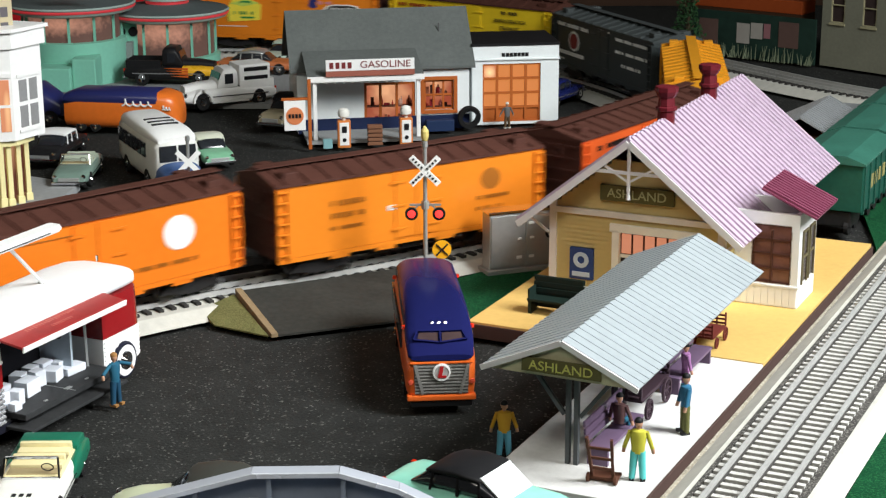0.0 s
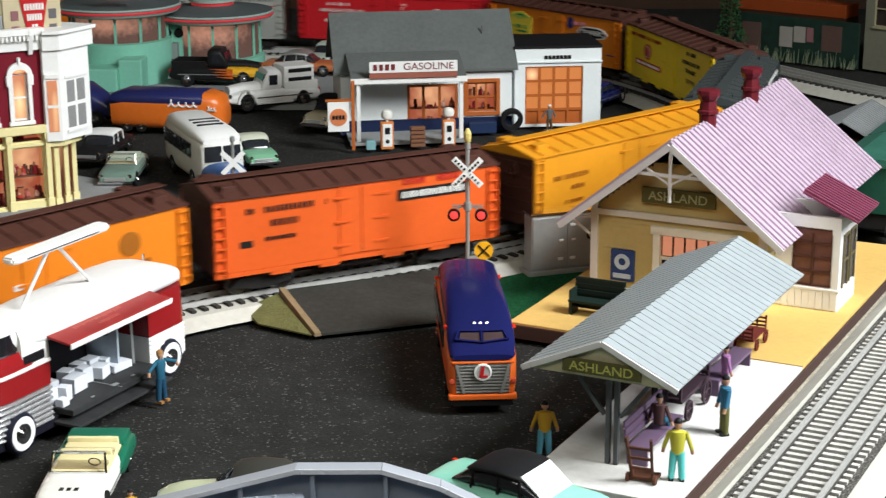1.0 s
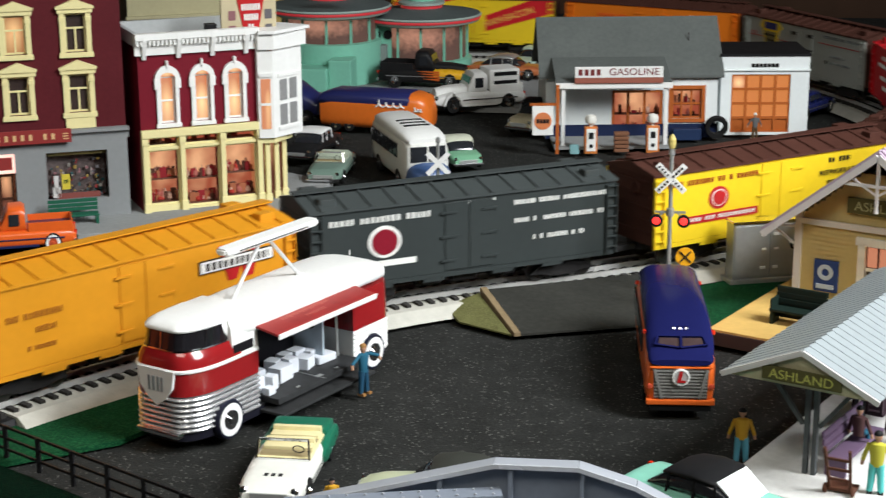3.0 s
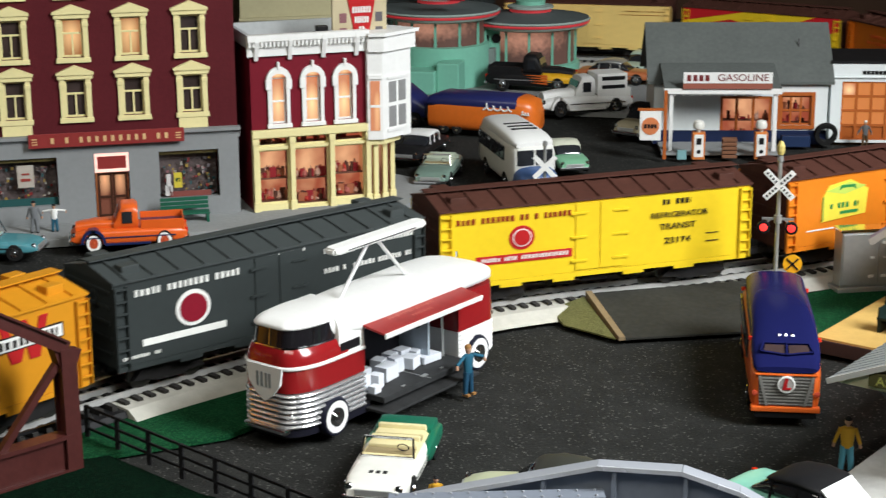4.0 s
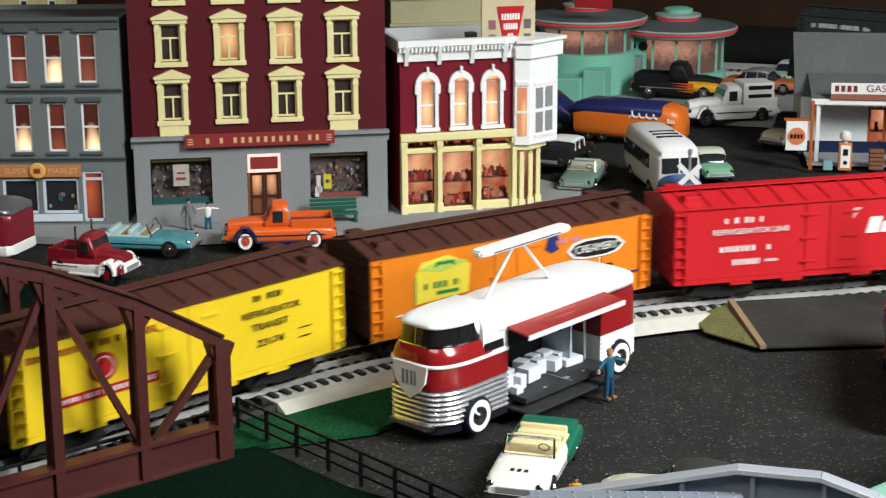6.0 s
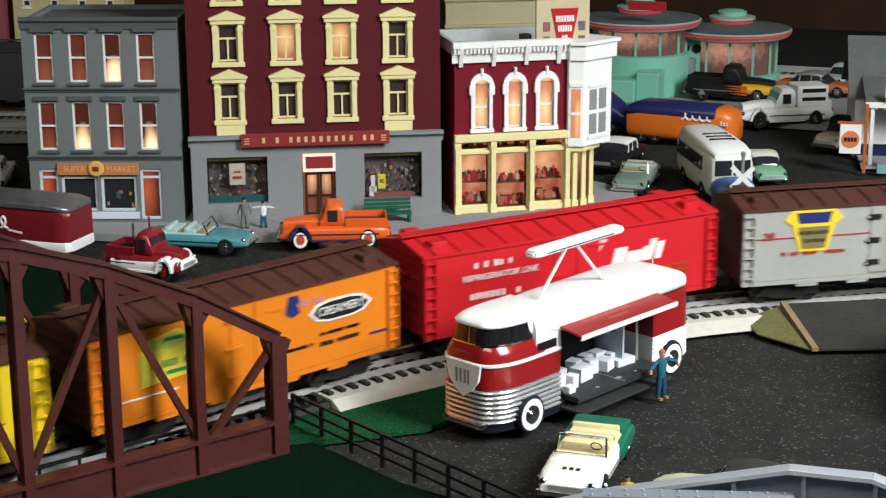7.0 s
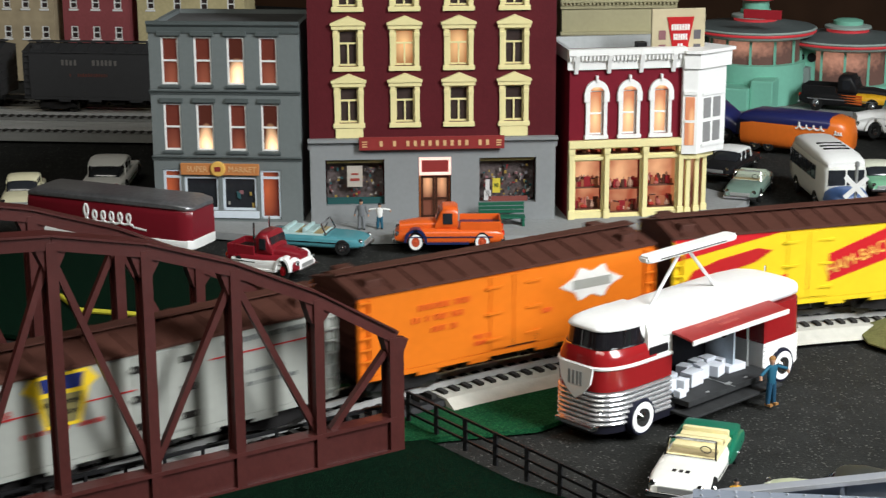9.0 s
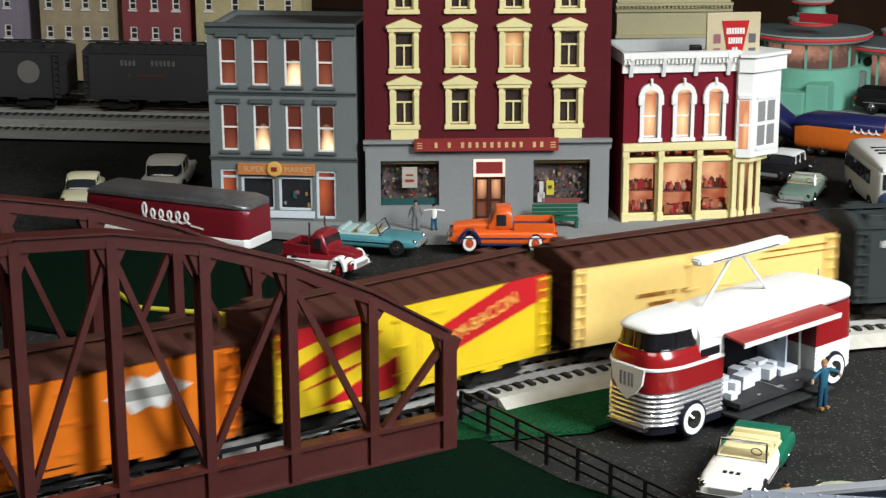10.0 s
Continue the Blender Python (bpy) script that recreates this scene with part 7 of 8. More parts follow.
for sd in (1, -1):
    for k in range(4):
        bm = B()
        prism(bm, [(.024, .0095 + k * .0028), (.024, .0118 + k * .0028), (.002 - k * .003, .0112 + k * .0028)], sd * .0228 - .0008, sd * .0228 + .0008)
        part("flame_tongue", bm, paint("flame_orange", (0.6, 0.12, 0.02), .25), fp)
motorcar(-.265, 2.290, -10.0, "orange and silver hot rod parked by the diner", paint("rod_orange", (0.45, 0.14, 0.05), .3), "sedan", .105, z=.004, top=SILVER)
motorcar(-.24, 2.40, 250.0, "pale green sedan behind the hot rods", paint("car_pale_green", (0.42, 0.56, 0.48), .3), "sedan", .10, top=paint("car_pale_green", (0.42, 0.56, 0.48), .3))
motorcar(.118, 2.10, 60.0, "dark blue car behind the garage", paint("car_navy", (0.01, 0.015, 0.09), .25), "sedan", .10)
motorcar(-1.078, 1.385, -62.0, "cream van with blue front in the dim street", paint("van_cream", (0.60, 0.56, 0.38), .35), "sedan", .102, top=paint("van_cream", (0.60, 0.56, 0.38), .35))
motorcar(-1.030, 1.478, 112.0, "white rounded sedan behind the trailer", WHITE, "sedan", .125)
wag = motorcar(-.196, 1.968, 250.0, "tan woody wagon with dark top by the pumps", paint("woody_tan", (0.30, 0.26, 0.17), .5), "sedan", .095, top=BLACK)
wag.scale = (1, 1, 1.3)


for ob in [o for o in scene.objects if o.name.startswith("pickup_truck")]:
    ob.scale = (1, 1, 1.18)


def script_stroke(bm, x0, x1, z, h, loops, y, r):
    """Plain looping stroke in the manner of painted script, taller at its start."""
    pts = []
    for k in range(loops * 12 + 1):
        f = k / (loops * 12)
        a = f * loops * 2 * math.pi
        tall = h * (1.5 if f < 1 / loops else 1.0)
        pts.append((x0 + (x1 - x0) * f + h * .45 * math.sin(a), y, z + tall * (.5 - .5 * math.cos(a)) - h * .5))
    for a, b in zip(pts, pts[1:]):
        rod(bm, a, b, r, 5)


def tanker():
    t = thing("tanker_trailer", -.378, 1.945, 0, -10, "orange and navy streamlined fuel tanker trailer", "trailer")
    bm = B()
    loft(bm, [(-.082, .012, .008, .030), (-.078, .021, .0045, .042), (-.06, .0245, .0035, .047), (.058, .0245, .0035, .047), (.074, .021, .005, .043), (.080, .013, .009, .032)], 28, 4.0)
    part("tank", bm, paint("tank_orange", (0.72, 0.16, 0.02), .3), t, smooth=50)
    bm = B()
    loft(bm, [(-.083, .0125, .0275, .0305), (-.079, .0214, .0275, .0425), (-.06, .0245, .0275, .0478), (.052, .0245, .0275, .0478), (.060, .022, .0275, .040)], 28, 3.0)
    part("navy_top", bm, paint("tank_navy", (0.018, 0.022, 0.10), .3), t, smooth=50)
    bm = B()
    script_stroke(bm, .006, .048, .0345, .0052, 4, -.0249, .0011)
    part("name_stroke", bm, WHITE, t, "white script name stroke")
    bm = B()
    script_stroke(bm, .0615, .0735, .0300, .0030, 3, -.0240, .0009)
    part("name_stroke", bm, WHITE, t)
    for xx in (-.055, -.035):
        for sd in (1, -1):
            wheel(t, xx, sd * .0190, .0075, .006, sd, white=False)
    c = thing("tractor_cab", -.482, 1.985, 0, -14, "navy and orange tanker tractor cab", "truck")
    bm = B()
    loft(bm, [(-.022, .019, .008, .044), (.0, .021, .008, .048), (.018, .019, .008, .036), (.030, .016, .010, .026)], 24, 3.4)
    part("cab", bm, paint("tank_navy", (0.018, 0.022, 0.10), .3), c, smooth=50)
    for xx in (-.012, .018):
        for sd in (1, -1):
            wheel(c, xx, sd * .018, .009, .006, sd, white=False)


def soup_trailer():
    t = thing("box_trailer", -.881, 1.264, 0, -1.5, "long dark red box trailer with white skirt and silver roof", "trailer")
    L, hw = .180, .025
    bm = B()
    loft(bm, [(-L / 2, .022, .012, .046), (-L / 2 + .006, .025, .012, .0475), (L / 2 - .014, .025, .012, .0475), (L / 2 - .004, .0235, .012, .047), (L / 2, .019, .013, .045)], 24, 7)
    part("body", bm, paint("trailer_red", (0.17, 0.010, 0.018), .3), t, smooth=40)
    bm = B()
    loft(bm, [(-L / 2 + .001, .022, .044, .049), (-L / 2 + .008, .0255, .044, .052), (L / 2 - .016, .0255, .044, .052), (L / 2 - .004, .0235, .044, .050), (L / 2, .018, .044, .048)], 24, 4)
    part("roof", bm, mat("worn_silver_roof", (0.25, 0.25, 0.26), .35, .7, var=.3), t, smooth=40)
    bm = B()
    loft(bm, [(-L / 2 + .02, .0253, .011, .021), (L / 2 - .014, .0255, .011, .021), (L / 2 - .003, .0238, .011, .021), (L / 2 + .0006, .0192, .012, .020)], 24, 8)
    part("white_skirt", bm, WHITE, t, smooth=40)
    bm = B()
    script_stroke(bm, -.026, .030, .0335, .0095, 6, -.0250, .0012)
    beam(bm, (.030, -.0252, .0275), (.044, -.0252, .0258), .0008, .0014)
    part("name_stroke", bm, WHITE, t, "white script name stroke")
    for xx in (-.075, -.052):
        for sd in (1, -1):
            wheel(t, xx, sd * .021, .010, .007, sd, hub=RED, white=False)
    bm = B()
    bx(bm, .045, .055, -.012, .012, .0, .011)
    part("landing_leg", bm, BLACK, t)
    c = motorcar(-.712, 1.242, -4.0, "dark red and white tractor truck in the street", paint("tractor_red", (0.22, 0.012, 0.02), .28), "pickup", .088, wheels=RED)
    c.scale = (.86, 1.08, 1.34)
    fenders(c, .088, WHITE)
    bm = B()
    loft(bm, [(-.035, .017, .004, .0135), (.020, .0172, .004, .0145), (.036, .016, .005, .0150), (.0445, .012, .006, .012)], 20, 4)
    part("white_lower_body", bm, WHITE, c, smooth=50)
    for y in (.012, -.012):
        bm = B()
        rod(bm, (-.010, y, .015), (-.010, y, .036), .0010)
        part("exhaust_pipe", bm, CHROME, c)


tanker()
soup_trailer()
bpy.data.objects["box_trailer"].scale = (1, 1, 1.1)
bpy.data.objects["tanker_trailer"].scale = (.84, 1, 1)


# ---- bridges, crossing, fences ----
def truss_bridge():
    t = thing("truss_bridge", -.4365, .8904, 0, 236.0, "oxide-red through truss bridge that the train crosses", "bridge")
    n, st, L = 10, .057, .57
    def top(s):
        f = min(s, L - s) / (L / 2)
        return .079 + .102 * (1 - (1 - f) ** 1.9)
    # two sides, the far one set forward on the skew
    for y, o in ((.0, .0), (-.118, .024)):
        for k in range(n):
            a, b = k * st, (k + 1) * st
            bm = B()
            beam(bm, (a, y, top(a)), (b, y, top(b)), .0105, .0085)
            beam(bm, (a, y, top(a) + .0045), (b, y, top(b) + .0045), .0140, .0014)
            part("top_chord", bm, BRIDGE, t).location.x = o
            bm = B()
            bx(bm, a, b, y - .0030, y + .0030, .001, .0235)
            bx(bm, a, b, y - .0058, y + .0058, .0222, .0248)
            bx(bm, a, b, y - .0058, y + .0058, .0, .0024)
            part("bottom_chord", bm, BRIDGE, t).location.x = o
            bm = B()
            if k == 0:
                beam(bm, (a + .006, y, top(a) - .010), (b - .010, y, .024), .0046, .0042)
            elif k == n - 1:
                beam(bm, (b - .006, y, top(b) - .010), (a + .010, y, .024), .0046, .0042)
            elif k % 2 == 0:
                beam(bm, (a, y, top(a) - .006), (b, y, .024), .0042, .0040)
            else:
                beam(bm, (b, y, top(b) - .006), (a, y, .024), .0042, .0040)
            part("diagonal", bm, BRIDGE, t).location.x = o
        for k in range(n + 1):
            s = k * st
            bm = B()
            w, e = (.0030 if k not in (0, n) else .0060) / 2, (.0066 if k not in (0, n) else .0105) / 2
            prism(bm, [(s - e, y - .0056), (s + e, y - .0056), (s + e, y - .0042), (s + w, y - .0042), (s + w, y + .0042), (s + e, y + .0042), (s + e, y + .0056), (s - e, y + .0056), (s - e, y + .0042), (s - w, y + .0042), (s - w, y - .0042), (s - e, y - .0042)], .001, top(s), "z")
            part("post", bm, BRIDGE, t).location.x = o
            bm = B()
            prism(bm, [(s - .010, top(max(0, s - .010)) - .003), (s + .010, top(min(L, s + .010)) - .003), (s + .004, top(s) - .016), (s - .004, top(s) - .016)], y - .0040, y + .0040)
            part("gusset", bm, BRIDGE, t).location.x = o
    for k in range(n + 1):
        s = k * st
        bm = B()
        bx(bm, s - .003, s + .003, -.114, -.004, .0, .0058)
        part("floor_beam", bm, BRIDGE, t)
    # guard rails beside the track
    for y in (-.016, -.104):
        bm = B()
        for z in (.0095, .0165, .0240):
            bx(bm, 0, L, y - .0009, y + .0009, z, z + .0021)
        for k in range(22):
            bx(bm, k * .026 - .0008, k * .026 + .0008, y - .001, y + .001, .006, .0256)
        part("guard_rail", bm, BLACK, t)


def fence(pts, label, h=.0225):
    t = thing("rail_fence", 0, 0, 0, 0, label, "fence")
    for p in pts:
        bm = B()
        bx(bm, p[0] - .0013, p[0] + .0013, p[1] - .0013, p[1] + .0013, 0, h, .0002)
        part("post", bm, BLACK, t)
    for z in (h * .32, h * .64, h * .97):
        for a, b in zip(pts, pts[1:]):
            bm = B()
            beam(bm, (a[0], a[1], z), (b[0], b[1], z), .0012, .0016)
            part("rail", bm, BLACK, t)


def girder_bridge():
    t = thing("girder_bridge", -.006, .740, 0, 0, "pale grey-blue girder bridge with riveted arched sides", "bridge")
    STEEL = mat("grey_blue_steel", (0.20, 0.225, 0.27), 0.4, 0.0, var=0.1)
    EDGE = mat("pale_steel_edge", (0.34, 0.36, 0.40), 0.35, 0.0, var=0.05)
    prof = [(-.30, .032), (-.22, .053), (-.177, .068), (-.089, .0915), (-.049, .0920), (-.022, .084), (.010, .068), (.06, .045), (.12, .030)]
    for y in (.0, -.10):
        bm = B()
        prism(bm, [(-.30, .02)] + prof + [(.12, .02)], y - .0008, y + .0008)
        part("web_plate", bm, STEEL, t)
        for a, b in zip(prof, prof[1:]):
            bm = B()
            beam(bm, (a[0], y, a[1]), (b[0], y, b[1]), .0095, .0022)
            fl = part("top_flange", bm, EDGE, t)
            # thin pale strip paints the highlight along the flange edge
            bm = B()
            beam(bm, (a[0], y - .0049, a[1] + .0004), (b[0], y - .0049, b[1] + .0004), .0012, .0022)
            part("flange_glint", bm, mat("painted_glint_lip", (0.70, 0.72, 0.76), .25, .3), fl)
        for k in range(12):
            x = -.285 + k * .034
            z = float(np.interp(x, [p[0] for p in prof], [p[1] for p in prof]))
            for sd in (-1, 1):
                bm = B()
                bx(bm, x - .0010, x + .0010, y + sd * .0009 - .0012 * (sd < 0) * 3, y + sd * .0009 + .0036 * (sd > 0), .02, z - .001)
                part("stiffener", bm, STEEL, t)
    bm = B()
    bx(bm, -.30, .12, -.0985, -.0015, .018, .022)
    part("deck", bm, STEEL, t)
    bm = B()
    beam(bm, (-.185, -.030, .078), (-.085, -.006, .0790), .011, .002)
    part("lateral_brace", bm, STEEL, t)
    for k in range(12):
        for o in (-.003, .003):
            bm = B()
            f = (k + .5) / 12
            turned(bm, [(.0008, 0), (.0006, .0006), (0, .0008)], 6, Matrix.Translation((-.185 + .100 * f + o * .3, -.030 + .024 * f - o, .0792 + .001 * f)))
            part("rivet", bm, EDGE, t)


def crossing_signal(x, y, rz, lit, label, h=.128, zb=.105):
    t = thing("crossing_signal", x, y, 0, rz, label, "crossing signal")
    bm = B()
    turned(bm, [(.0055, 0), (.0055, .002), (.0034, .006), (.0016, .008), (.0016, h - .006), (.0024, h - .005), (.0022, h - .001), (0, h)], 12)
    part("mast", bm, SILVER, t)
    for a in (45, -45):
        bm = B()
        bx(bm, -.0150, .0150, -.0034, -.0022 if a > 0 else -.0028, -.0024, .0024)
        bmesh.ops.transform(bm, matrix=Matrix.Translation((0, 0 if a > 0 else -.0010, zb)) @ Matrix.Rotation(radians(a), 4, "Y"), verts=bm.verts[:])
        blade = part("crossbuck_blade", bm, WHITE, t, "white crossbuck blade with black marks")
        if lit is None:
            continue
        bm = B()
        for k in range(9):
            if k != 4:
                bx(bm, -.0132 + k * .0030, -.0119 + k * .0030, -.0040, -.0032, -.0009, .0009)
        bmesh.ops.transform(bm, matrix=Matrix.Translation((0, 0 if a > 0 else -.0010, zb)) @ Matrix.Rotation(radians(a), 4, "Y"), verts=bm.verts[:])
        tagged(part("blade_mark", bm, BLACK, blade), kind="stuff")
    if lit is None:
        return t
    bm = B()
    beam(bm, (-.012, 0, .0775), (.012, 0, .0775), .0016, .0016)
    for sx in (-1, 1):
        beam(bm, (sx * .010, 0, .0725), (sx * .004, 0, .0785), .0012, .0012)
    turned(bm, [(.003, 0), (.003, .006)], 10, Matrix.Translation((0, 0, .0745)))
    part("lamp_arm", bm, SILVER, t)
    for sx in (-1, 1):
        bm = B()
        turned(bm, [(.0018, -.002), (.0050, -.0012), (.0050, .0010), (.0036, .0012)], 20, pose(sx * .0105, -.002, .0710, 90, 0, 0))
        hs = part("lamp_hood", bm, BLACK, t, "round black signal lamp")
        bm = B()
        turned(bm, [(.0034, .0008), (.0026, .0018), (0, .0022)], 16, pose(sx * .0105, -.002, .0710, 90, 0, 0))
        part("lens", bm, mat("red_glow_lens", (0.9, 0.02, 0.02), .2, emit=1.5, ecol=(1, .05, .04)) if lit else BLACK, hs)
    bm = B()
    turned(bm, [(.0022, 0), (.0030, .003), (.0030, .007), (.0012, .0105), (0, .011)], 10, Matrix.Translation((0, 0, h)))
    part("bell", bm, paint("brass_bell", (0.55, 0.45, 0.15), .4), t)
    return t


def figure(x, y, z, rz, shirt, trousers, label, h=.036, arms=18, hair=BLACK, seated=False):
    """Painted miniature figure, one plain moulded shape."""
    s = h / .036
    bm = B()
    def put(fn, mi):
        before = len(bm.faces)
        fn()
        bm.faces.ensure_lookup_table()
        for f in bm.faces[before:]:
            f.material_index = mi
    if not seated:
        for sx in (-1, 1):
            put(lambda: rod(bm, (sx * .0030 * s, 0, .001 * s), (sx * .0018 * s, 0, .017 * s), .0017 * s, 8, .0023 * s), 1)
            put(lambda: bx(bm, (sx * .0030 - .0014) * s, (sx * .0030 + .0014) * s, -.0036 * s, .0016 * s, 0, .0016 * s), 3)
    else:
        for sx in (-1, 1):
            put(lambda: rod(bm, (sx * .0022 * s, -.009 * s, .0168 * s), (sx * .0020 * s, 0, .0175 * s), .0018 * s, 8), 1)
            put(lambda: rod(bm, (sx * .0024 * s, -.009 * s, .006 * s), (sx * .0022 * s, -.009 * s, .0165 * s), .0016 * s, 8), 1)
    put(lambda: turned(bm, [(.0034 * s, .0160 * s), (.0036 * s, .019 * s), (.0046 * s, .0265 * s), (.0040 * s, .0288 * s), (.0012 * s, .0298 * s)], 14, Matrix.Scale(.72, 4, (0, 1, 0))), 0)
    for sx in (-1, 1):
        a = radians(arms)
        e = (sx * (.0046 + .0095 * math.sin(a)) * s, -.002 * s, (.0282 - .0105 * math.cos(a)) * s)
        put(lambda: rod(bm, (sx * .0044 * s, 0, .0282 * s), e, .0013 * s, 8, .0012 * s), 0)
        put(lambda: rod(bm, e, (e[0] * 1.06, e[1] - .001 * s, e[2] - .0030 * s), .0011 * s, 8, .0010 * s), 2)
    put(lambda: turned(bm, [(.0011 * s, .0292 * s), (.0011 * s, .0305 * s), (.0021 * s, .0318 * s), (.0023 * s, .0335 * s), (.0016 * s, .0350 * s)], 12), 2)
    put(lambda: turned(bm, [(.0024 * s, .0338 * s), (.0023 * s, .0350 * s), (.0012 * s, .0362 * s), (0, .0364 * s)], 12), 3)
    ob = solid("figurine", bm, shirt, label, "figurine", m=pose(x, y, z, 0, 0, rz), smooth=50, group="painted figurines")
    for m in (trousers, SKIN, hair):
        ob.data.materials.append(m)
    return ob


truss_bridge()
fence([(-.447 + .0275 * k, .940 - .0168 * k) for k in range(9)], "low black three-rail fence along the grass bank")
girder_bridge()
crossing_signal(-.0257, 1.290, 0, 1, "silver crossing signal with crossbuck and red flashing lamp")
crossing_signal(-.258, 1.620, 10, None, "silver crossbuck post by the white coach", h=.062, zb=.036)

# timber-edged asphalt ramp over the track
bm = B()
prism(bm, [(-.133, 1.205), (-.030, 1.245), (-.048, 1.332), (-.167, 1.272)], 0, .0008, "z")
for v in bm.verts:
    if v.co.z > .0005:
        v.co.z = .0016 if v.co.y < 1.252 else .0150
solid("crossing_ramp", bm, mat("dark_ramp", (0.030, 0.030, 0.026), .85, var=.3, bump=.2), "dark asphalt ramp up to the level crossing", "ramp", "structure")
bm = B()
prism(bm, [(-.1365, 1.203), (-.132, 1.205), (-.1665, 1.273), (-.171, 1.271)], 0, .002, "z")
for v in bm.verts:
    if v.co.z > .001:
        v.co.z = .0028 if v.co.y < 1.23 else .0168
solid("ramp_edge_board", bm, mat("raw_timber", (0.22, 0.16, 0.09), .7, var=.2), "pale timber edge board of the ramp", "board", "structure")
bm = B()
prism(bm, [(-.139, 1.204), (-.172, 1.270), (-.196, 1.258), (-.182, 1.230)], 0, .001, "z")
for v in bm.verts:
    if v.co.z > .0005:
        v.co.z = .0125 if v.co.y > 1.265 else .0045 if v.co.y > 1.25 else .0012
solid("ramp_shoulder", bm, speckled("straw_grass", (0.13, 0.13, 0.05), (0.17, 0.165, 0.07), 700, amount=.5), "olive straw-coloured shoulder beside the ramp", "grass", "structure")


def relay_box():
    t = thing("relay_cabinet", .0510, 1.3765, .001, 21.0, "silver double-door relay cabinet by the crossing", "cabinet")
    bm = B()
    bx(bm, -.0275, .0275, -.008, .008, .004, .050, .0006)
    part("body", bm, SILVER, t)
    bm = B()
    bx(bm, -.0285, .0285, -.009, .009, .0502, .0522, .0005)
    part("lid", bm, CHROME, t)
    bm = B()
    bx(bm, -.0300, .0300, -.011, .011, .0, .0038, .0005)
    part("base", bm, SILVER, t)
    for x0 in (-.0265, .0005):
        bm = B()
        bx(bm, x0, x0 + .0260, -.0090, -.0080, .006, .0485, .0004)
        d = part("door", bm, SILVER, t)
        bm = B()
        for z in (.012, .040):
            bx(bm, x0 + (.002 if x0 > 0 else .0195), x0 + (.006 if x0 > 0 else .0235), -.0098, -.0089, z, z + .0022)
        bx(bm, x0 + (.003 if x0 > -.01 else .0205), x0 + (.006 if x0 > -.01 else .0235), -.0100, -.0089, .028, .0295)
        part("door_fitting", bm, WHITE, d)
    bm = B()
    turned(bm, [(.0028, 0), (.0046, 0), (.0046, .0006), (.0028, .0006), (.0028, 0)], 20, cap=False, m=pose(.0200, -.0088, .031, 90, 0, 0))
    part("round_plate", bm, BLACK, t)
    s = thing("warning_disc", -.013, 1.262, 0, 5, "yellow round railway warning sign on a post", "sign")
    bm = B()
    rod(bm, (0, 0, 0), (0, 0, .044), .0012)
    part("post", bm, SILVER, s)
    bm = B()
    turned(bm, [(0, 0), (.0072, 0), (.0072, .0010), (0, .0010)], 24, pose(0, -.0014, .0505, 90, 0, 0))
    d = part("disc", bm, paint("warning_yellow", (0.75, 0.36, 0.015), .4), s)
    bm = B()
    for a in (45, -45):
        bx(bm, -.0062, .0062, -.0030, -.0023, -.0006, .0006, rot=Matrix.Translation((0, 0, .0505)) @ Matrix.Rotation(radians(a), 4, "Y"))
    part("disc_cross", bm, BLACK, d)


relay_box()
bpy.data.objects["relay_cabinet"].scale = (1.13, 1, 1)

JEANS, BLUE = paint("jeans_blue", (0.03, 0.13, 0.22), .6), paint("work_blue", (0.02, 0.10, 0.16), .6)
MUSTARD = paint("mustard_shirt", (0.55, 0.30, 0.03), .6)
figure(.027, .979, 0, 180, MUSTARD, paint("pale_jeans", (0.10, 0.32, 0.42), .6), "figurine in mustard shirt and blue trousers on the grit")
figure(-.224, 1.067, 0, 60, BLUE, paint("overall_blue", (0.015, 0.06, 0.11), .6), "figurine in blue overalls leaning at the van", arms=70, hair=paint("boots_tan", (0.30, 0.15, 0.05), .6))
D = DEPOT_BASE
def on_platform(x, w, z):
    p = D @ Vector((x, -w, z))
    return p.x, p.y, p.z
figure(*on_platform(-.325, .187, .0115), 170, paint("lime_shirt", (0.45, 0.42, 0.05), .6), paint("turquoise_slacks", (0.10, 0.50, 0.48), .6), "figurine in yellow top and turquoise trousers on the platform", h=.038)
figure(*on_platform(-.244, .1885, .0115), 285, JEANS, paint("olive_slacks", (0.12, 0.12, 0.04), .6), "slim figurine in blue shirt on the platform", h=.038, arms=5)
figure(*on_platform(-.176, .1665, .0115), 100, paint("violet_coat", (0.35, 0.16, 0.34), .6), paint("violet_coat", (0.35, 0.16, 0.34), .6), "figurine in violet dress under the shelter", h=.033, arms=8)
figure(*on_platform(-.282, .160, .0115), 150, paint("brown_jacket", (0.10, 0.05, 0.05), .6), BLUE, "seated figurine on the purple bench", seated=True, h=.034)
figure(.055, 1.945, 0, 200, paint("grey_coverall", (0.12, 0.12, 0.12), .6), paint("brown_slacks", (0.10, 0.06, 0.03), .6), "mechanic figurine waving before the garage", h=.030, arms=30, hair=paint("white_cap", (0.7, 0.7, 0.65), .6))
figure(-.203, .868, 0, 200, MUSTARD, MUSTARD, "small mustard figurine beside the convertible", h=.024)
figure(-.694, 1.396, .005, 200, paint("grey_gown", (0.16, 0.17, 0.18), .6), paint("grey_gown", (0.16, 0.17, 0.18), .6), "figurine in grey gown before the store", h=.030)
figure(-.678, 1.404, .005, 200, WHITE, BLUE, "figurine in white shirt before the store", h=.026, arms=80)


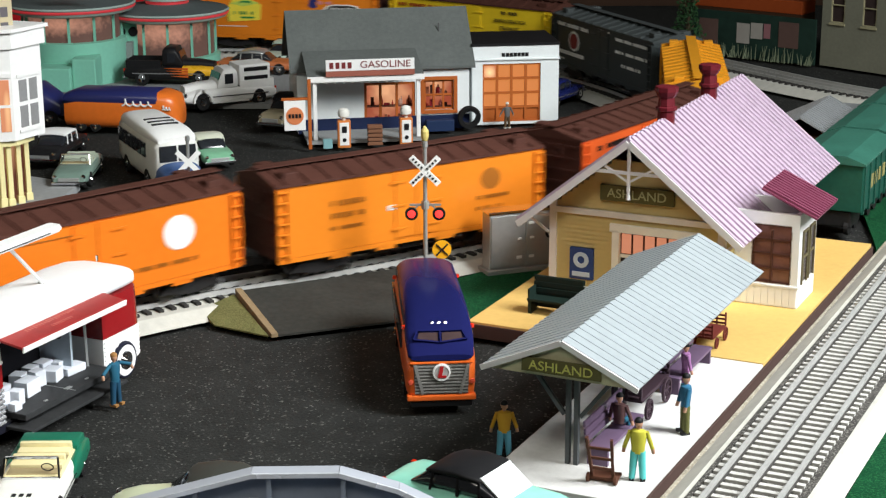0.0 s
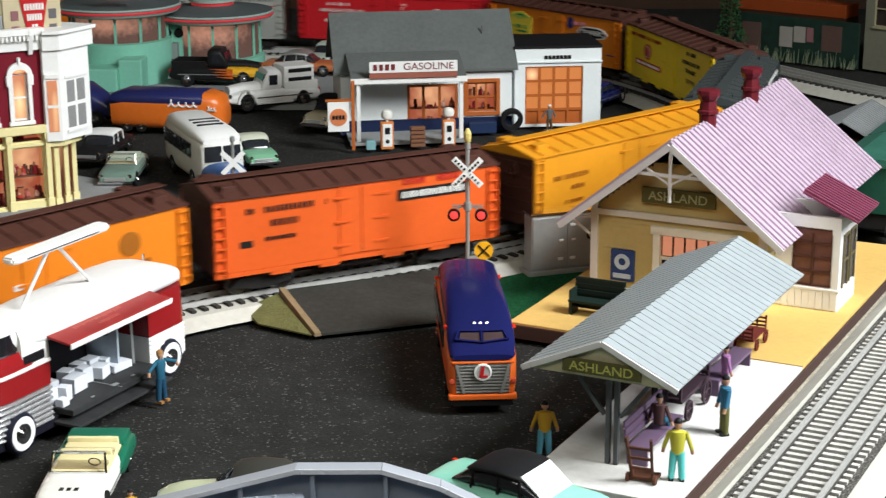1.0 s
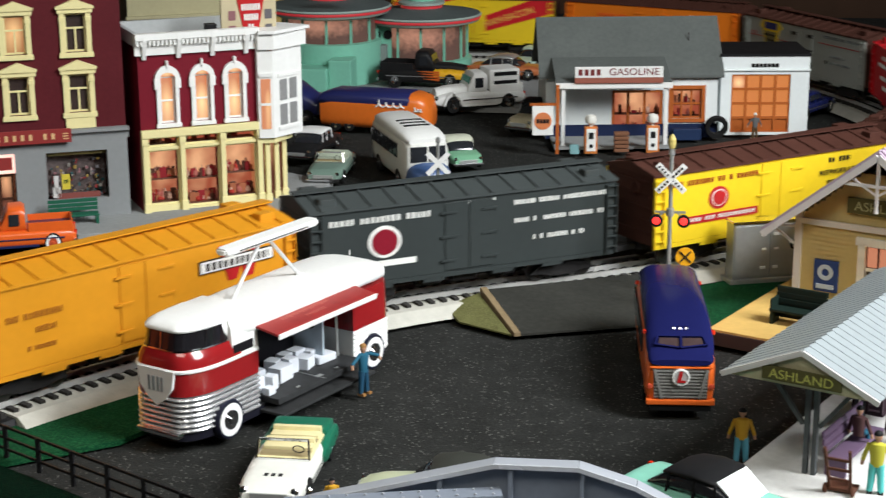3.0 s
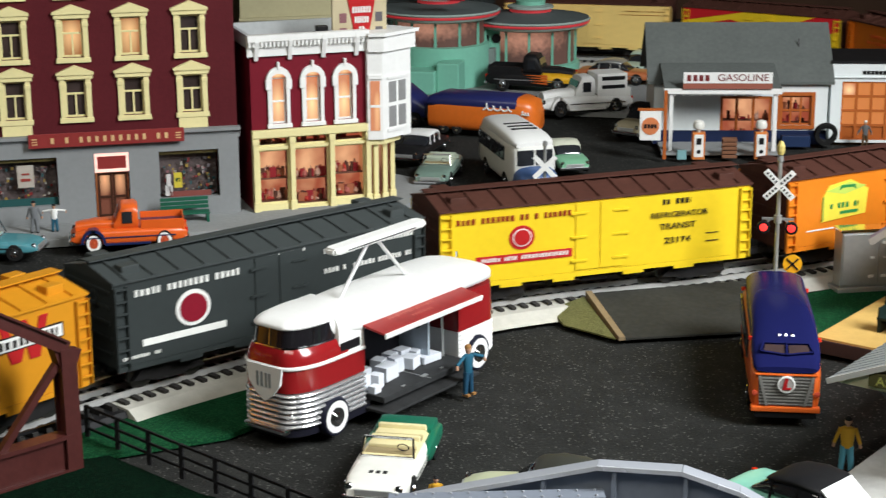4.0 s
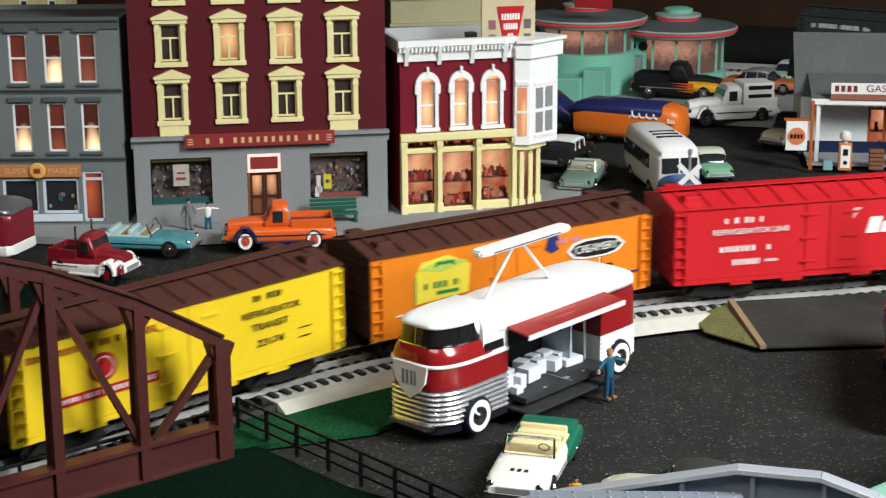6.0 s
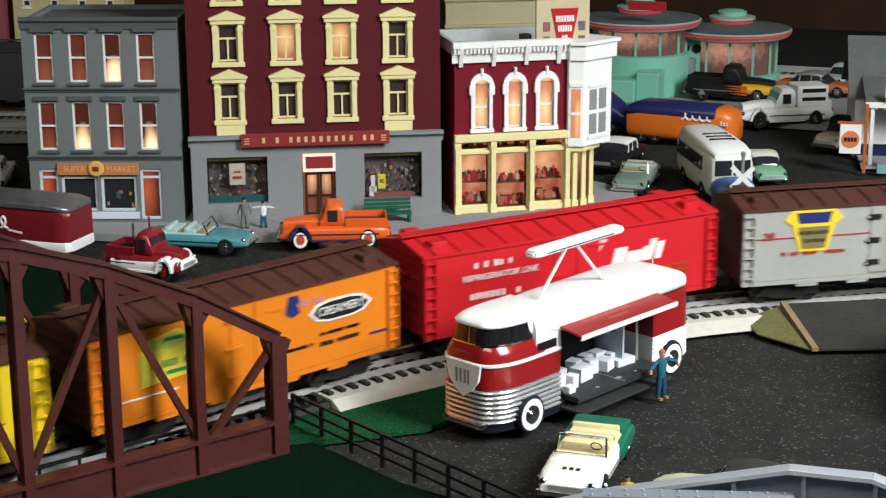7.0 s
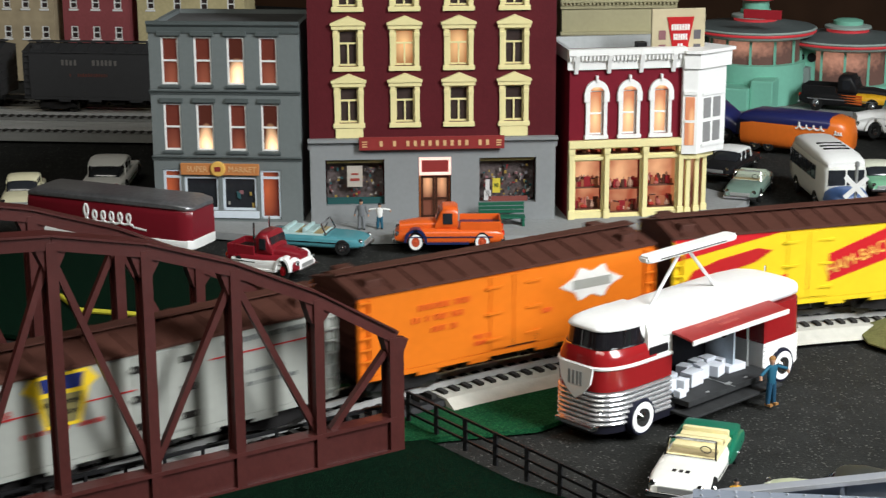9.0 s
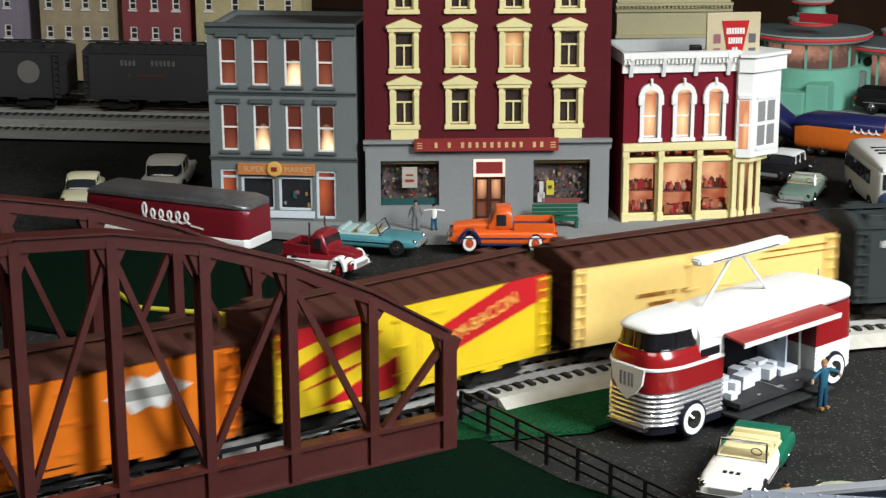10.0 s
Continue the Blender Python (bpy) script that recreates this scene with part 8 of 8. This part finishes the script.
def hand_truck():
    p = on_platform(-.335, .170, .0115)
    t = thing("hand_truck", *p, 160, "brown wooden two-wheeled hand truck on the platform", "hand truck")
    WD = paint("brown_wood", (0.09, 0.035, 0.02), .6)
    bm = B()
    for sx in (-.006, .006):
        beam(bm, (sx, 0, .003), (sx * 1.2, .010, .030), .0016, .0018)
    for z in (.009, .016, .023):
        beam(bm, (-.006, (z - .003) * .37, z), (.006, (z - .003) * .37, z), .0014, .0014)
    part("ladder_frame", bm, WD, t)
    bm = B()
    bx(bm, -.0085, .0085, -.010, .001, .001, .003, .0003)
    part("toe_plate", bm, WD, t)
    for sx in (-.008, .008):
        bm = B()
        turned(bm, [(.0006, -.0008), (.0028, -.0008), (.0028, .0008), (.0006, .0008)], 14, Matrix.Translation((sx, .002, .0028)) @ Matrix.Rotation(radians(90), 4, "Y"))
        part("wheel", bm, WD, t)


def baggage_wagon(x, w, z, m, label):
    t = thing("baggage_wagon", *on_platform(x, w, z), DEPOT_A, label, "wagon")
    bm = B()
    bx(bm, -.026, .026, -.010, .010, .013, .0155, .0004)
    part("deck", bm, m, t)
    for e in (-1, 1):
        for k in range(3):
            bm = B()
            bx(bm, e * .025 - .0008, e * .025 + .0008, -.0095, .0095, .017 + k * .005, .0192 + k * .005)
            part("rack_slat", bm, m, t)
        for y in (-.009, 0, .009):
            bm = B()
            bx(bm, e * .0262 - .0008, e * .0262 + .0008, y - .0008, y + .0008, .0150, .0315)
            part("rack_post", bm, m, t)
        for sd in (-1, 1):
            r = .0082 if e > 0 else .0066
            bm = B()
            turned(bm, [(r * .80, -.0008), (r, -.0008), (r, .0008), (r * .80, .0008), (r * .80, -.0008)], 20, Matrix.Translation((e * .017, sd * .0115, r)) @ Matrix.Rotation(radians(90), 4, "X"), cap=False)
            for k in range(4):
                rod(bm, Vector((e * .017 - r * .85 * math.cos(k * .785), sd * .0115, r - r * .85 * math.sin(k * .785))), Vector((e * .017 + r * .85 * math.cos(k * .785), sd * .0115, r + r * .85 * math.sin(k * .785))), .0005, 6)
            part("wheel", bm, m, t)


hand_truck()
baggage_wagon(-.215, .150, .0115, paint("dark_plum_wood", (0.05, 0.03, 0.04), .6), "dark plum baggage wagon under the shelter")
baggage_wagon(-.076, .152, .012, paint("oxide_wagon", (0.13, 0.025, 0.02), .6), "small red baggage wagon on the depot platform")
bpy.data.objects["baggage_wagon.001"].scale = (.60, .70, .58)


# ---- gas pumps and small things round the gas station ----
GP = pose(.012, 1.95, 0, 0, 0, 10)


def pump(x, y):
    p = GP @ Vector((x, y, 0))
    t = thing("gas_pump", p.x, p.y, p.z, 10, "orange and white gas pump with round white globe", "gas pump", "gas pumps")
    bm = B()
    bx(bm, -.0070, .0070, -.0050, .0050, 0, .030, .0012)
    part("case", bm, paint("pump_orange", (0.62, 0.20, 0.05), .35), t)
    bm = B()
    bx(bm, -.0052, .0052, -.0056, -.0046, .003, .028, .0006)
    f = part("face", bm, WHITE, t)
    bm = B()
    bx(bm, -.0026, .0026, -.0062, -.0055, .017, .024)
    turned(bm, [(0, 0), (.0022, 0), (.0022, .0005), (0, .0005)], 14, pose(0, -.0056, .009, 90, 0, 0))
    part("dial", bm, BLACK, f)
    bm = B()
    turned(bm, [(.0020, 0), (.0020, .002), (.0058, .004), (.0066, .008), (.0050, .012), (0, .0135)], 18, Matrix.Translation((0, 0, .030)))
    part("globe", bm, mat("opal_globe", (0.75, 0.74, 0.68), .2), t, smooth=50)


pump(-.152, -.078)
pump(-.084, -.076)
bm = B()
for k in range(5):
    bx(bm, -.008, .008, -.004, .004, .001 + k * .0046, .0046 + k * .0046, .0006)
solid("oil_rack", bm, paint("rack_brown", (0.20, 0.09, 0.05), .6), "brown oil can rack between the pumps", "rack", m=GP @ pose(-.118, -.076, .0))
bm = B()
turned(bm, [(.008, -.003), (.0125, -.0035), (.0135, 0), (.0125, .0035), (.008, .003), (.008, -.003)], 24, Matrix.Rotation(radians(90), 4, "X"), cap=False)
solid("tyre", bm, RUBBER, "large black tyre leaning on the station wall", "tyre", m=GP @ pose(-.002, -.010, .0140, 12, 0, 0), smooth=40)
bm = B()
bx(bm, -.005, .005, -.003, .003, 0, .010, .0006)
solid("water_can", bm, paint("can_teal", (0.2, 0.38, 0.40), .5), "pale teal can by the pumps", "can", m=GP @ pose(-.170, -.080, .0))
bm = B()
bx(bm, -.016, .016, -.005, .005, 0, .013, .001)
solid("tool_bench", bm, paint("bench_navy", (0.015, 0.03, 0.08), .5), "navy blue bench by the station wall", "bench", m=GP @ pose(-.036, -.012, 0))


def hanging_sign():
    t = thing("hanging_sign", -.160, 1.838, 0, 10, "white hanging sign with orange disc on an orange post", "sign")
    bm = B()
    bx(bm, -.0018, .0018, -.0018, .0018, 0, .076, .0003)
    bx(bm, -.030, .0018, -.0014, .0014, .054, .0565)
    part("post", bm, ORANGEWOOD, t)
    bm = B()
    bx(bm, -.0275, -.0045, -.0010, .0010, .0210, .0535, .0005)
    pl = part("board", bm, WHITE, t)
    bm = B()
    turned(bm, [(0, 0), (.0095, 0), (.0095, .0008), (0, .0008)], 24, pose(-.016, -.0010, .0370, 90, 0, 0))
    d = part("disc", bm, paint("disc_orange", (0.62, 0.20, 0.08), .4), pl)
    bm = B()
    for k in range(4):
        bx(bm, -.0228 + k * .0036, -.0202 + k * .0036, -.0024, -.0017, .0348, .0392)
    tagged(part("disc_lettering", bm, BLACK, t), kind="stuff")


hanging_sign()


# ---- the round diner ----
MINT = mat("mint_enamel", (0.20, 0.50, 0.38), .35, var=.06)
DINROOF = mat("diner_roof", (0.10, 0.12, 0.12), .6, var=.15)
NEON = mat("red_neon", (0.45, 0.03, 0.04), .3, emit=0.22, ecol=(1, .08, .09))
PALEEDGE = mat("pale_green_edge", (0.32, 0.40, 0.37), .35)


def rotunda(t, x, y, r, z0, zr, tower):
    def at(prof, m, nm, seg=40, **k):
        bm = B()
        turned(bm, prof, seg, Matrix.Translation((x, y, 0)))
        return part(nm, bm, m, t, smooth=35, **k)
    at([(r + .006, 0), (r + .006, z0), (r, z0 + .001)], MINT, "base_drum")
    at([(r - .002, z0), (r - .002, zr - .008)], glowing("diner_window", (0.95, 0.45, 0.30), (0.10, 0.055, 0.045), .50, 300, bulb=(.5, .1, .8)), "window_band")
    for k in range(12):
        a = radians(30 * k + 8)
        bm = B()
        beam(bm, (x + r * math.cos(a), y + r * math.sin(a), z0), (x + r * math.cos(a), y + r * math.sin(a), zr - .006), .003, .003)
        part("mullion", bm, MINT, t)
    at([(r + .002, zr - .008), (r + .016, zr - .004), (r + .018, zr - .001)], PALEEDGE, "roof_soffit")
    at([(r + .0185, zr - .001), (r + .0195, zr + .0008), (r + .0185, zr + .0024)], NEON, "neon_ring", label="red neon ring")
    at([(r + .0185, zr + .0025), (r + .020, zr + .004), (r + .018, zr + .006)], PALEEDGE, "roof_edge")
    at([(r + .018, zr + .006), (r * .5, zr + .013), (r * .42, zr + .014)], DINROOF, "roof")
    q = r * .46
    at([(q, zr + .012), (q, zr + .018)], NEON, "neon_ring")
    at([(q + .003, zr + .018), (q + .003, zr + .021), (q * .8, zr + .023)], PALEEDGE, "upper_edge")
    at([(q * .7, zr + .021), (q * .7, zr + .028), (q * .5, zr + .030), (0, zr + .031)], MINT, "upper_drum")
    if tower:
        at([(q * .62, zr + .028), (q * .62, zr + .048), (0, zr + .05)], MINT, "tower")
        at([(q * .9, zr + .042), (q * .95, zr + .0435), (q * .9, zr + .045)], NEON, "neon_ring")
        at([(q * 1.0, zr + .045), (q * 1.0, zr + .048), (0, zr + .052)], PALEEDGE, "tower_disc")


def diner():
    t = thing("diner", -.40, 2.30, 0.004, 0, "mint green round streamline diner with red neon rings", "building")
    rotunda(t, .012, .020, .062, .022, .076, False)
    rotunda(t, -.102, -.045, .063, .054, .094, True)
    bm = B()
    bx(bm, -.10, .02, -.03, .06, 0, .070, .002)
    part("link_block", bm, MINT, t)
    for k in range(3):
        bm = B()
        turned(bm, [(0, 0), (.0062, 0), (.0062, .001), (0, .001)], 20, pose(-.058 + k * .016, -.0305, .058, 90, 0, 0))
        part("porthole", bm, BLACK, t)
    bm = B()
    bx(bm, -.050, -.026, -.048, -.0305, 0, .046, .001)
    part("door_kiosk", bm, mat("kiosk_grey", (0.20, 0.24, 0.23), .5), t)
    bm = B()
    bx(bm, -.045, -.031, -.0492, -.0478, .004, .026)
    part("kiosk_door", bm, GLASS, t)
    bm = B()
    bx(bm, -.14, -.085, -.150, -.110, 0, .030, .002)
    bx(bm, -.085, -.055, -.140, -.100, 0, .040, .002)
    part("entrance_steps", bm, MINT, t)
    bm = B()
    bx(bm, -.100, -.050, -.130, -.126, .120, .132, .001)
    part("roof_sign", bm, paint("roof_sign_red", (0.35, 0.02, 0.03), .4), t)


diner()


# ---- things in the dim background ----
def block(name, x, y, rz, W, D, H, wall, label, rows, cols, wz=.018, ww=.011, frame=WHITE, z=0.0, m=SMOKE, z0=.02):
    t = thing(name, x, y, z, rz, label, "building")
    bm = B()
    wins = []
    for r in range(rows):
        for c in range(cols):
            cx = W * (c + .5) / cols
            zz = z0 + (H - z0 - .02) * r / rows
            wins.append((cx - ww / 2, cx + ww / 2, zz, zz + wz))
    holed(bm, 0, W, 0, H, wins, 0, .004)
    part("front_wall", bm, wall, t)
    bm = B()
    bx(bm, 0, W, .0042, D, 0, H - .003)
    part("main_block", bm, wall, t)
    for w in wins:
        sash(t, *w, m, frame, y=-.0008, fw=.0014)
        bm = B()
        bx(bm, w[0] - .0015, w[1] + .0015, -.0020, -.0002, w[2] - .0030, w[2] - .0004)
        part("sill", bm, frame, t)
    cornice(t, -.001, W + .001, H - .006, H + .004, .004, wall)
    return t


CREAMSTONE = mat("cream_stone", (0.36, 0.33, 0.20), .7, var=.08)
t = block("stone_hall", -.60, 1.72, 26, .125, .08, .24, CREAMSTONE, "tall cream stone hall behind the shops", 1, 2, wz=.05, ww=.025, frame=CREAM, m=LIT, z0=.06)
for z in (.150, .185, .210):
    cornice(t, -.002, .127, z, z + .010, .006, CREAMSTONE, "stone_band", teeth=30)
bm = B()
bx(bm, .012, .032, -.002, .0, .08, .13)
for k in range(5):
    bx(bm, .012, .032, -.0028, -.0018, .086 + k * .010, .0875 + k * .010)
part("arched_window", bm, LITPALE, t)
block("tenement_building", -1.60, 2.02, 14, .115, .06, .215, mat("buff_brick", (0.42, 0.34, 0.22), .75, var=.25, scale=60), "buff brick tenement at the dim end of the yard", 4, 4, z=.0)
block("tenement_building", -1.478, 2.055, 14, .10, .06, .215, mat("rose_brick", (0.27, 0.07, 0.075), .7, var=.15), "rose brick tenement with white windows", 4, 3, z=.0)
block("tenement_building", -1.37, 2.085, 14, .16, .06, .215, mat("straw_brick", (0.50, 0.43, 0.24), .75, var=.2), "pale yellow tenement at the dim end of the yard", 4, 4, z=.0)
block("tenement_building", -1.82, 1.965, 14, .20, .06, .215, mat("mauve_brick", (0.28, 0.24, 0.30), .7, var=.15), "mauve tenement at the dim end of the yard", 4, 4, z=.0)
st = block("stone_station", .492, 2.36, -47, .20, .08, .16, mat("olive_stone", (0.20, 0.20, 0.15), .8, var=.12, bump=.2), "grey-olive stone building beside the far track", 1, 4, wz=.048, ww=.022, frame=CREAMSTONE, m=SMOKE, z0=.060)
for k in range(4):
    bm = B()
    bx(bm, .150, .195, -.030 + k * .006, 0, k * .006, k * .006 + .006)
    part("step", bm, CREAMSTONE, st)

# standing boxcars in the yard; its dim light is put into paint and lettering
DARKCAR = paint("dimmed_grey_car", (0.045, 0.045, 0.047), .6)
for x, y, rz, lab in ((-1.235, 1.825, 16.2, "dark grey milk car standing in the yard, dimness put into its paint"), (-.980, 1.899, 16.2, "dark grey boxcar standing in the yard, dimness put into its paint"), (-1.495, 1.750, 16.2, "dark grey milk car standing in the yard, dimness put into its paint")):
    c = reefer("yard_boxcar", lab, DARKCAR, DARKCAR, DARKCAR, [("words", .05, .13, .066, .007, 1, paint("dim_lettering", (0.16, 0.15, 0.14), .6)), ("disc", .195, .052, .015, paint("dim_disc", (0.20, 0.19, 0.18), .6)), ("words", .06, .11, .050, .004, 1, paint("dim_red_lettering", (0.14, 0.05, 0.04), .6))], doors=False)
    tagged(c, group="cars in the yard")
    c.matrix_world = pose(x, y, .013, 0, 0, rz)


def hopper(x, w, label):
    t = thing("covered_hopper", *on_platform(x, w, .0), DEPOT_A, label, "freight car", "green hoppers")
    G = mat("weathered_green_car", (0.012, 0.075, 0.052), .45, var=.2)
    bm = B()
    bx(bm, -.058, .058, -.031, .031, .028, .078, .001)
    part("body", bm, G, t)
    for k in range(6):
        for sd in (-1, 1):
            bm = B()
            x0 = -.056 + k * .0216
            bx(bm, x0, x0 + .0028, sd * .0312 - .0012, sd * .0312 + .0012, .026, .078)
            part("side_rib", bm, G, t)
    bm = B()
    prism(bm, [(-.033, .078), (.033, .078), (.033, .080), (.016, .087), (-.016, .087), (-.033, .080)], -.060, .060, "x")
    part("roof", bm, mat("dark_green_tarp", (0.035, 0.13, 0.095), .35, var=.2), t)
    bm = B()
    for k in range(4):
        bx(bm, -.030 + k * .016, -.021 + k * .016, .0314, .0320, .048, .062)
        bx(bm, -.030 + k * .016, -.021 + k * .016, -.0320, -.0314, .048, .062)
    tagged(part("side_lettering", bm, paint("dull_gold", (0.30, 0.26, 0.10), .5), t), kind="stuff")
    t.scale = (1, 1, .84)
    for e in (-.038, .038):
        bm = B()
        bx(bm, e - .018, e + .018, -.022, .022, .010, .028, .002)
        part("truck", bm, STEELBLACK, t)
        for a in (-.012, .012):
            for sd in (-1, 1):
                bm = B()
                turned(bm, [(.002, -.002), (.0085, -.002), (.0085, .002), (.002, .002)], 16, Matrix.Translation((e + a, sd * .018, .0100)) @ Matrix.Rotation(radians(90), 4, "X"))
                part("wheel", bm, STEELBLACK, t)


for k in range(3):
    hopper(.338 + k * .128, .146, "green two-bay hopper car with tarped roof beside the depot")


def shed():
    t = thing("freight_shed", .360, 1.735, 0, DEPOT_A, "small shed with grey ribbed metal roof", "shed")
    bm = B()
    bx(bm, -.05, .05, -.03, .03, 0, .045)
    part("wall", bm, mat("shed_board", (0.12, 0.06, 0.045), .7), t)
    for sd in (-1, 1):
        ribbed(t, mat("dull_metal_roof", (0.22, 0.23, 0.235), .5), "roof_plane", -.062, .062, (0, .066), (sd * .044, .044), 18)
    t = thing("freight_shed", .43, 1.80, 0, DEPOT_A, "low shed with plain grey roof and pale edge", "shed")
    bm = B()
    bx(bm, -.04, .04, -.03, .03, 0, .040)
    part("wall", bm, mat("shed_board", (0.12, 0.06, 0.045), .7), t)
    bm = B()
    bx(bm, -.055, .055, -.040, .040, .040, .044, .0006)
    part("roof", bm, mat("dull_metal_roof", (0.22, 0.23, 0.235), .5), t)


shed()


def billboard_fence():
    t = thing("poster_fence", .335, 2.475, 0, -38, "long green fence pasted with posters, dimness put into the colours", "fence")
    # fence, posters and container are coloured darker to paint the dim background
    bm = B()
    bx(bm, 0, .19, -.002, .002, 0, .062)
    part("panel", bm, mat("fence_dimmed_green", (0.012, 0.03, 0.022), .7, var=.4, scale=60), t)
    for a, m in (((.070, .090, .020, .048), GOODS[1]), ((.092, .110, .028, .050), GOODS[1]), ((.112, .122, .030, .050), GOODS[5]), ((.010, .040, .012, .050), GOODS[3]), ((.135, .165, .020, .055), GOODS[3])):
        bm = B()
        bx(bm, a[0], a[1], -.0028, -.0021, a[2], a[3])
        part("poster", bm, m, t)
    bm = B()
    rng = random.Random(5)
    for k in range(90):
        x = rng.uniform(0, .19)
        rod(bm, (x, -.006 - rng.random() * .008, 0), (x + rng.uniform(-.004, .004), -.008, rng.uniform(.006, .022)), .0008, 4, .0002)
    tagged(part("weed_tuft", bm, mat("pale_weed", (0.16, 0.19, 0.12), .8), t), kind="stuff")
    c = thing("flat_car_load", .345, 2.515, .062, -38, "orange container standing behind the fence", "container")
    bm = B()
    bx(bm, 0, .17, -.01, .03, 0, .018, .001)
    part("box", bm, paint("dimmed_orange", (0.26, 0.05, 0.012), .5), c)
    w = thing("fence_support", .345, 2.515, 0, -38, "dark timber bank behind the poster fence", "bank")
    bm = B()
    bx(bm, 0, .17, -.01, .03, 0, .0618)
    part("bank", bm, WOOD, w)


billboard_fence()


def tree(x, y, h, label):
    t = thing("tree", x, y, 0, 0, label, "tree")
    bm = B()
    rod(bm, (0, 0, 0), (.002, .001, h * .45), .0045, 8, .003)
    rod(bm, (.002, .001, h * .45), (0, 0, h * .95), .003, 8, .001)
    rng = random.Random(2)
    for k in range(9):
        z = h * rng.uniform(.3, .8)
        a = rng.uniform(0, 6.28)
        rod(bm, (.001, 0, z), (.022 * math.cos(a), .022 * math.sin(a), z + .015), .0012, 5, .0005)
    part("trunk", bm, mat("bark", (0.06, 0.04, 0.025), .9), t)
    bm = B()
    for k in range(900):
        z = rng.uniform(.28, 1.0)
        r = .030 * (1.05 - z) ** .6 * math.sqrt(rng.random()) * (1 + .3 * math.sin(9 * z))
        a = rng.uniform(0, 6.28)
        c = Vector((r * math.cos(a), r * math.sin(a), h * z))
        m = Matrix.Translation(c) @ Euler((rng.uniform(0, 6), rng.uniform(0, 6), 0)).to_matrix().to_4x4()
        s = rng.uniform(.0015, .0032)
        vs = [bm.verts.new(m @ Vector(p)) for p in ((-s, 0, 0), (0, -s * .5, 0), (s, 0, 0), (0, s * .5, s * .3))]
        bm.faces.new(vs)
    tagged(part("crown", bm, mat("dark_leaf", (0.02, 0.06, 0.02), .7, var=.4), t), kind="stuff")


tree(.315, 2.40, .12, "small dark green model tree by the back fence")
bm = B()
rod(bm, (-.84, 1.10, .004), (-.80, 1.07, .004), .0022)
rod(bm, (-.80, 1.07, .004), (-.70, 1.085, .004), .0022)
solid("kerb_line", bm, paint("line_yellow", (0.5, 0.45, 0.04), .6), "thin yellow line at the edge of the field", "marking", "structure")


# ---- what moves: the train ----
LEAD = [(0.0, 4.209), (0.5, 4.393), (1.0, 4.576), (1.5, 4.756), (2.0, 4.930), (2.5, 5.082), (3.0, 5.234), (3.5, 5.378), (4.0, 5.503), (4.5, 5.615), (5.0, 5.734), (5.5, 5.860),
        (6.0, 5.998), (6.5, 6.138), (7.0, 6.276), (7.5, 6.438), (8.0, 6.620), (8.5, 6.815), (9.0, 7.007), (9.5, 7.202), (10.0, 7.409)]


def motions():
    for i, c in enumerate(CARS):
        rows = []
        for t, s in LEAD:
            mid = s - sum(LENGTHS[:i]) - i * COUPLING - LENGTHS[i] / 2
            a, b = on_line(mid - .08), on_line(mid + .08)
            d, c0 = b - a, (a + b) / 2
            rows.append((t, pose(c0.x, c0.y, RAIL_TOP, 0, 0, math.degrees(math.atan2(d.y, d.x)))))
        walk(c, rows)


motions()
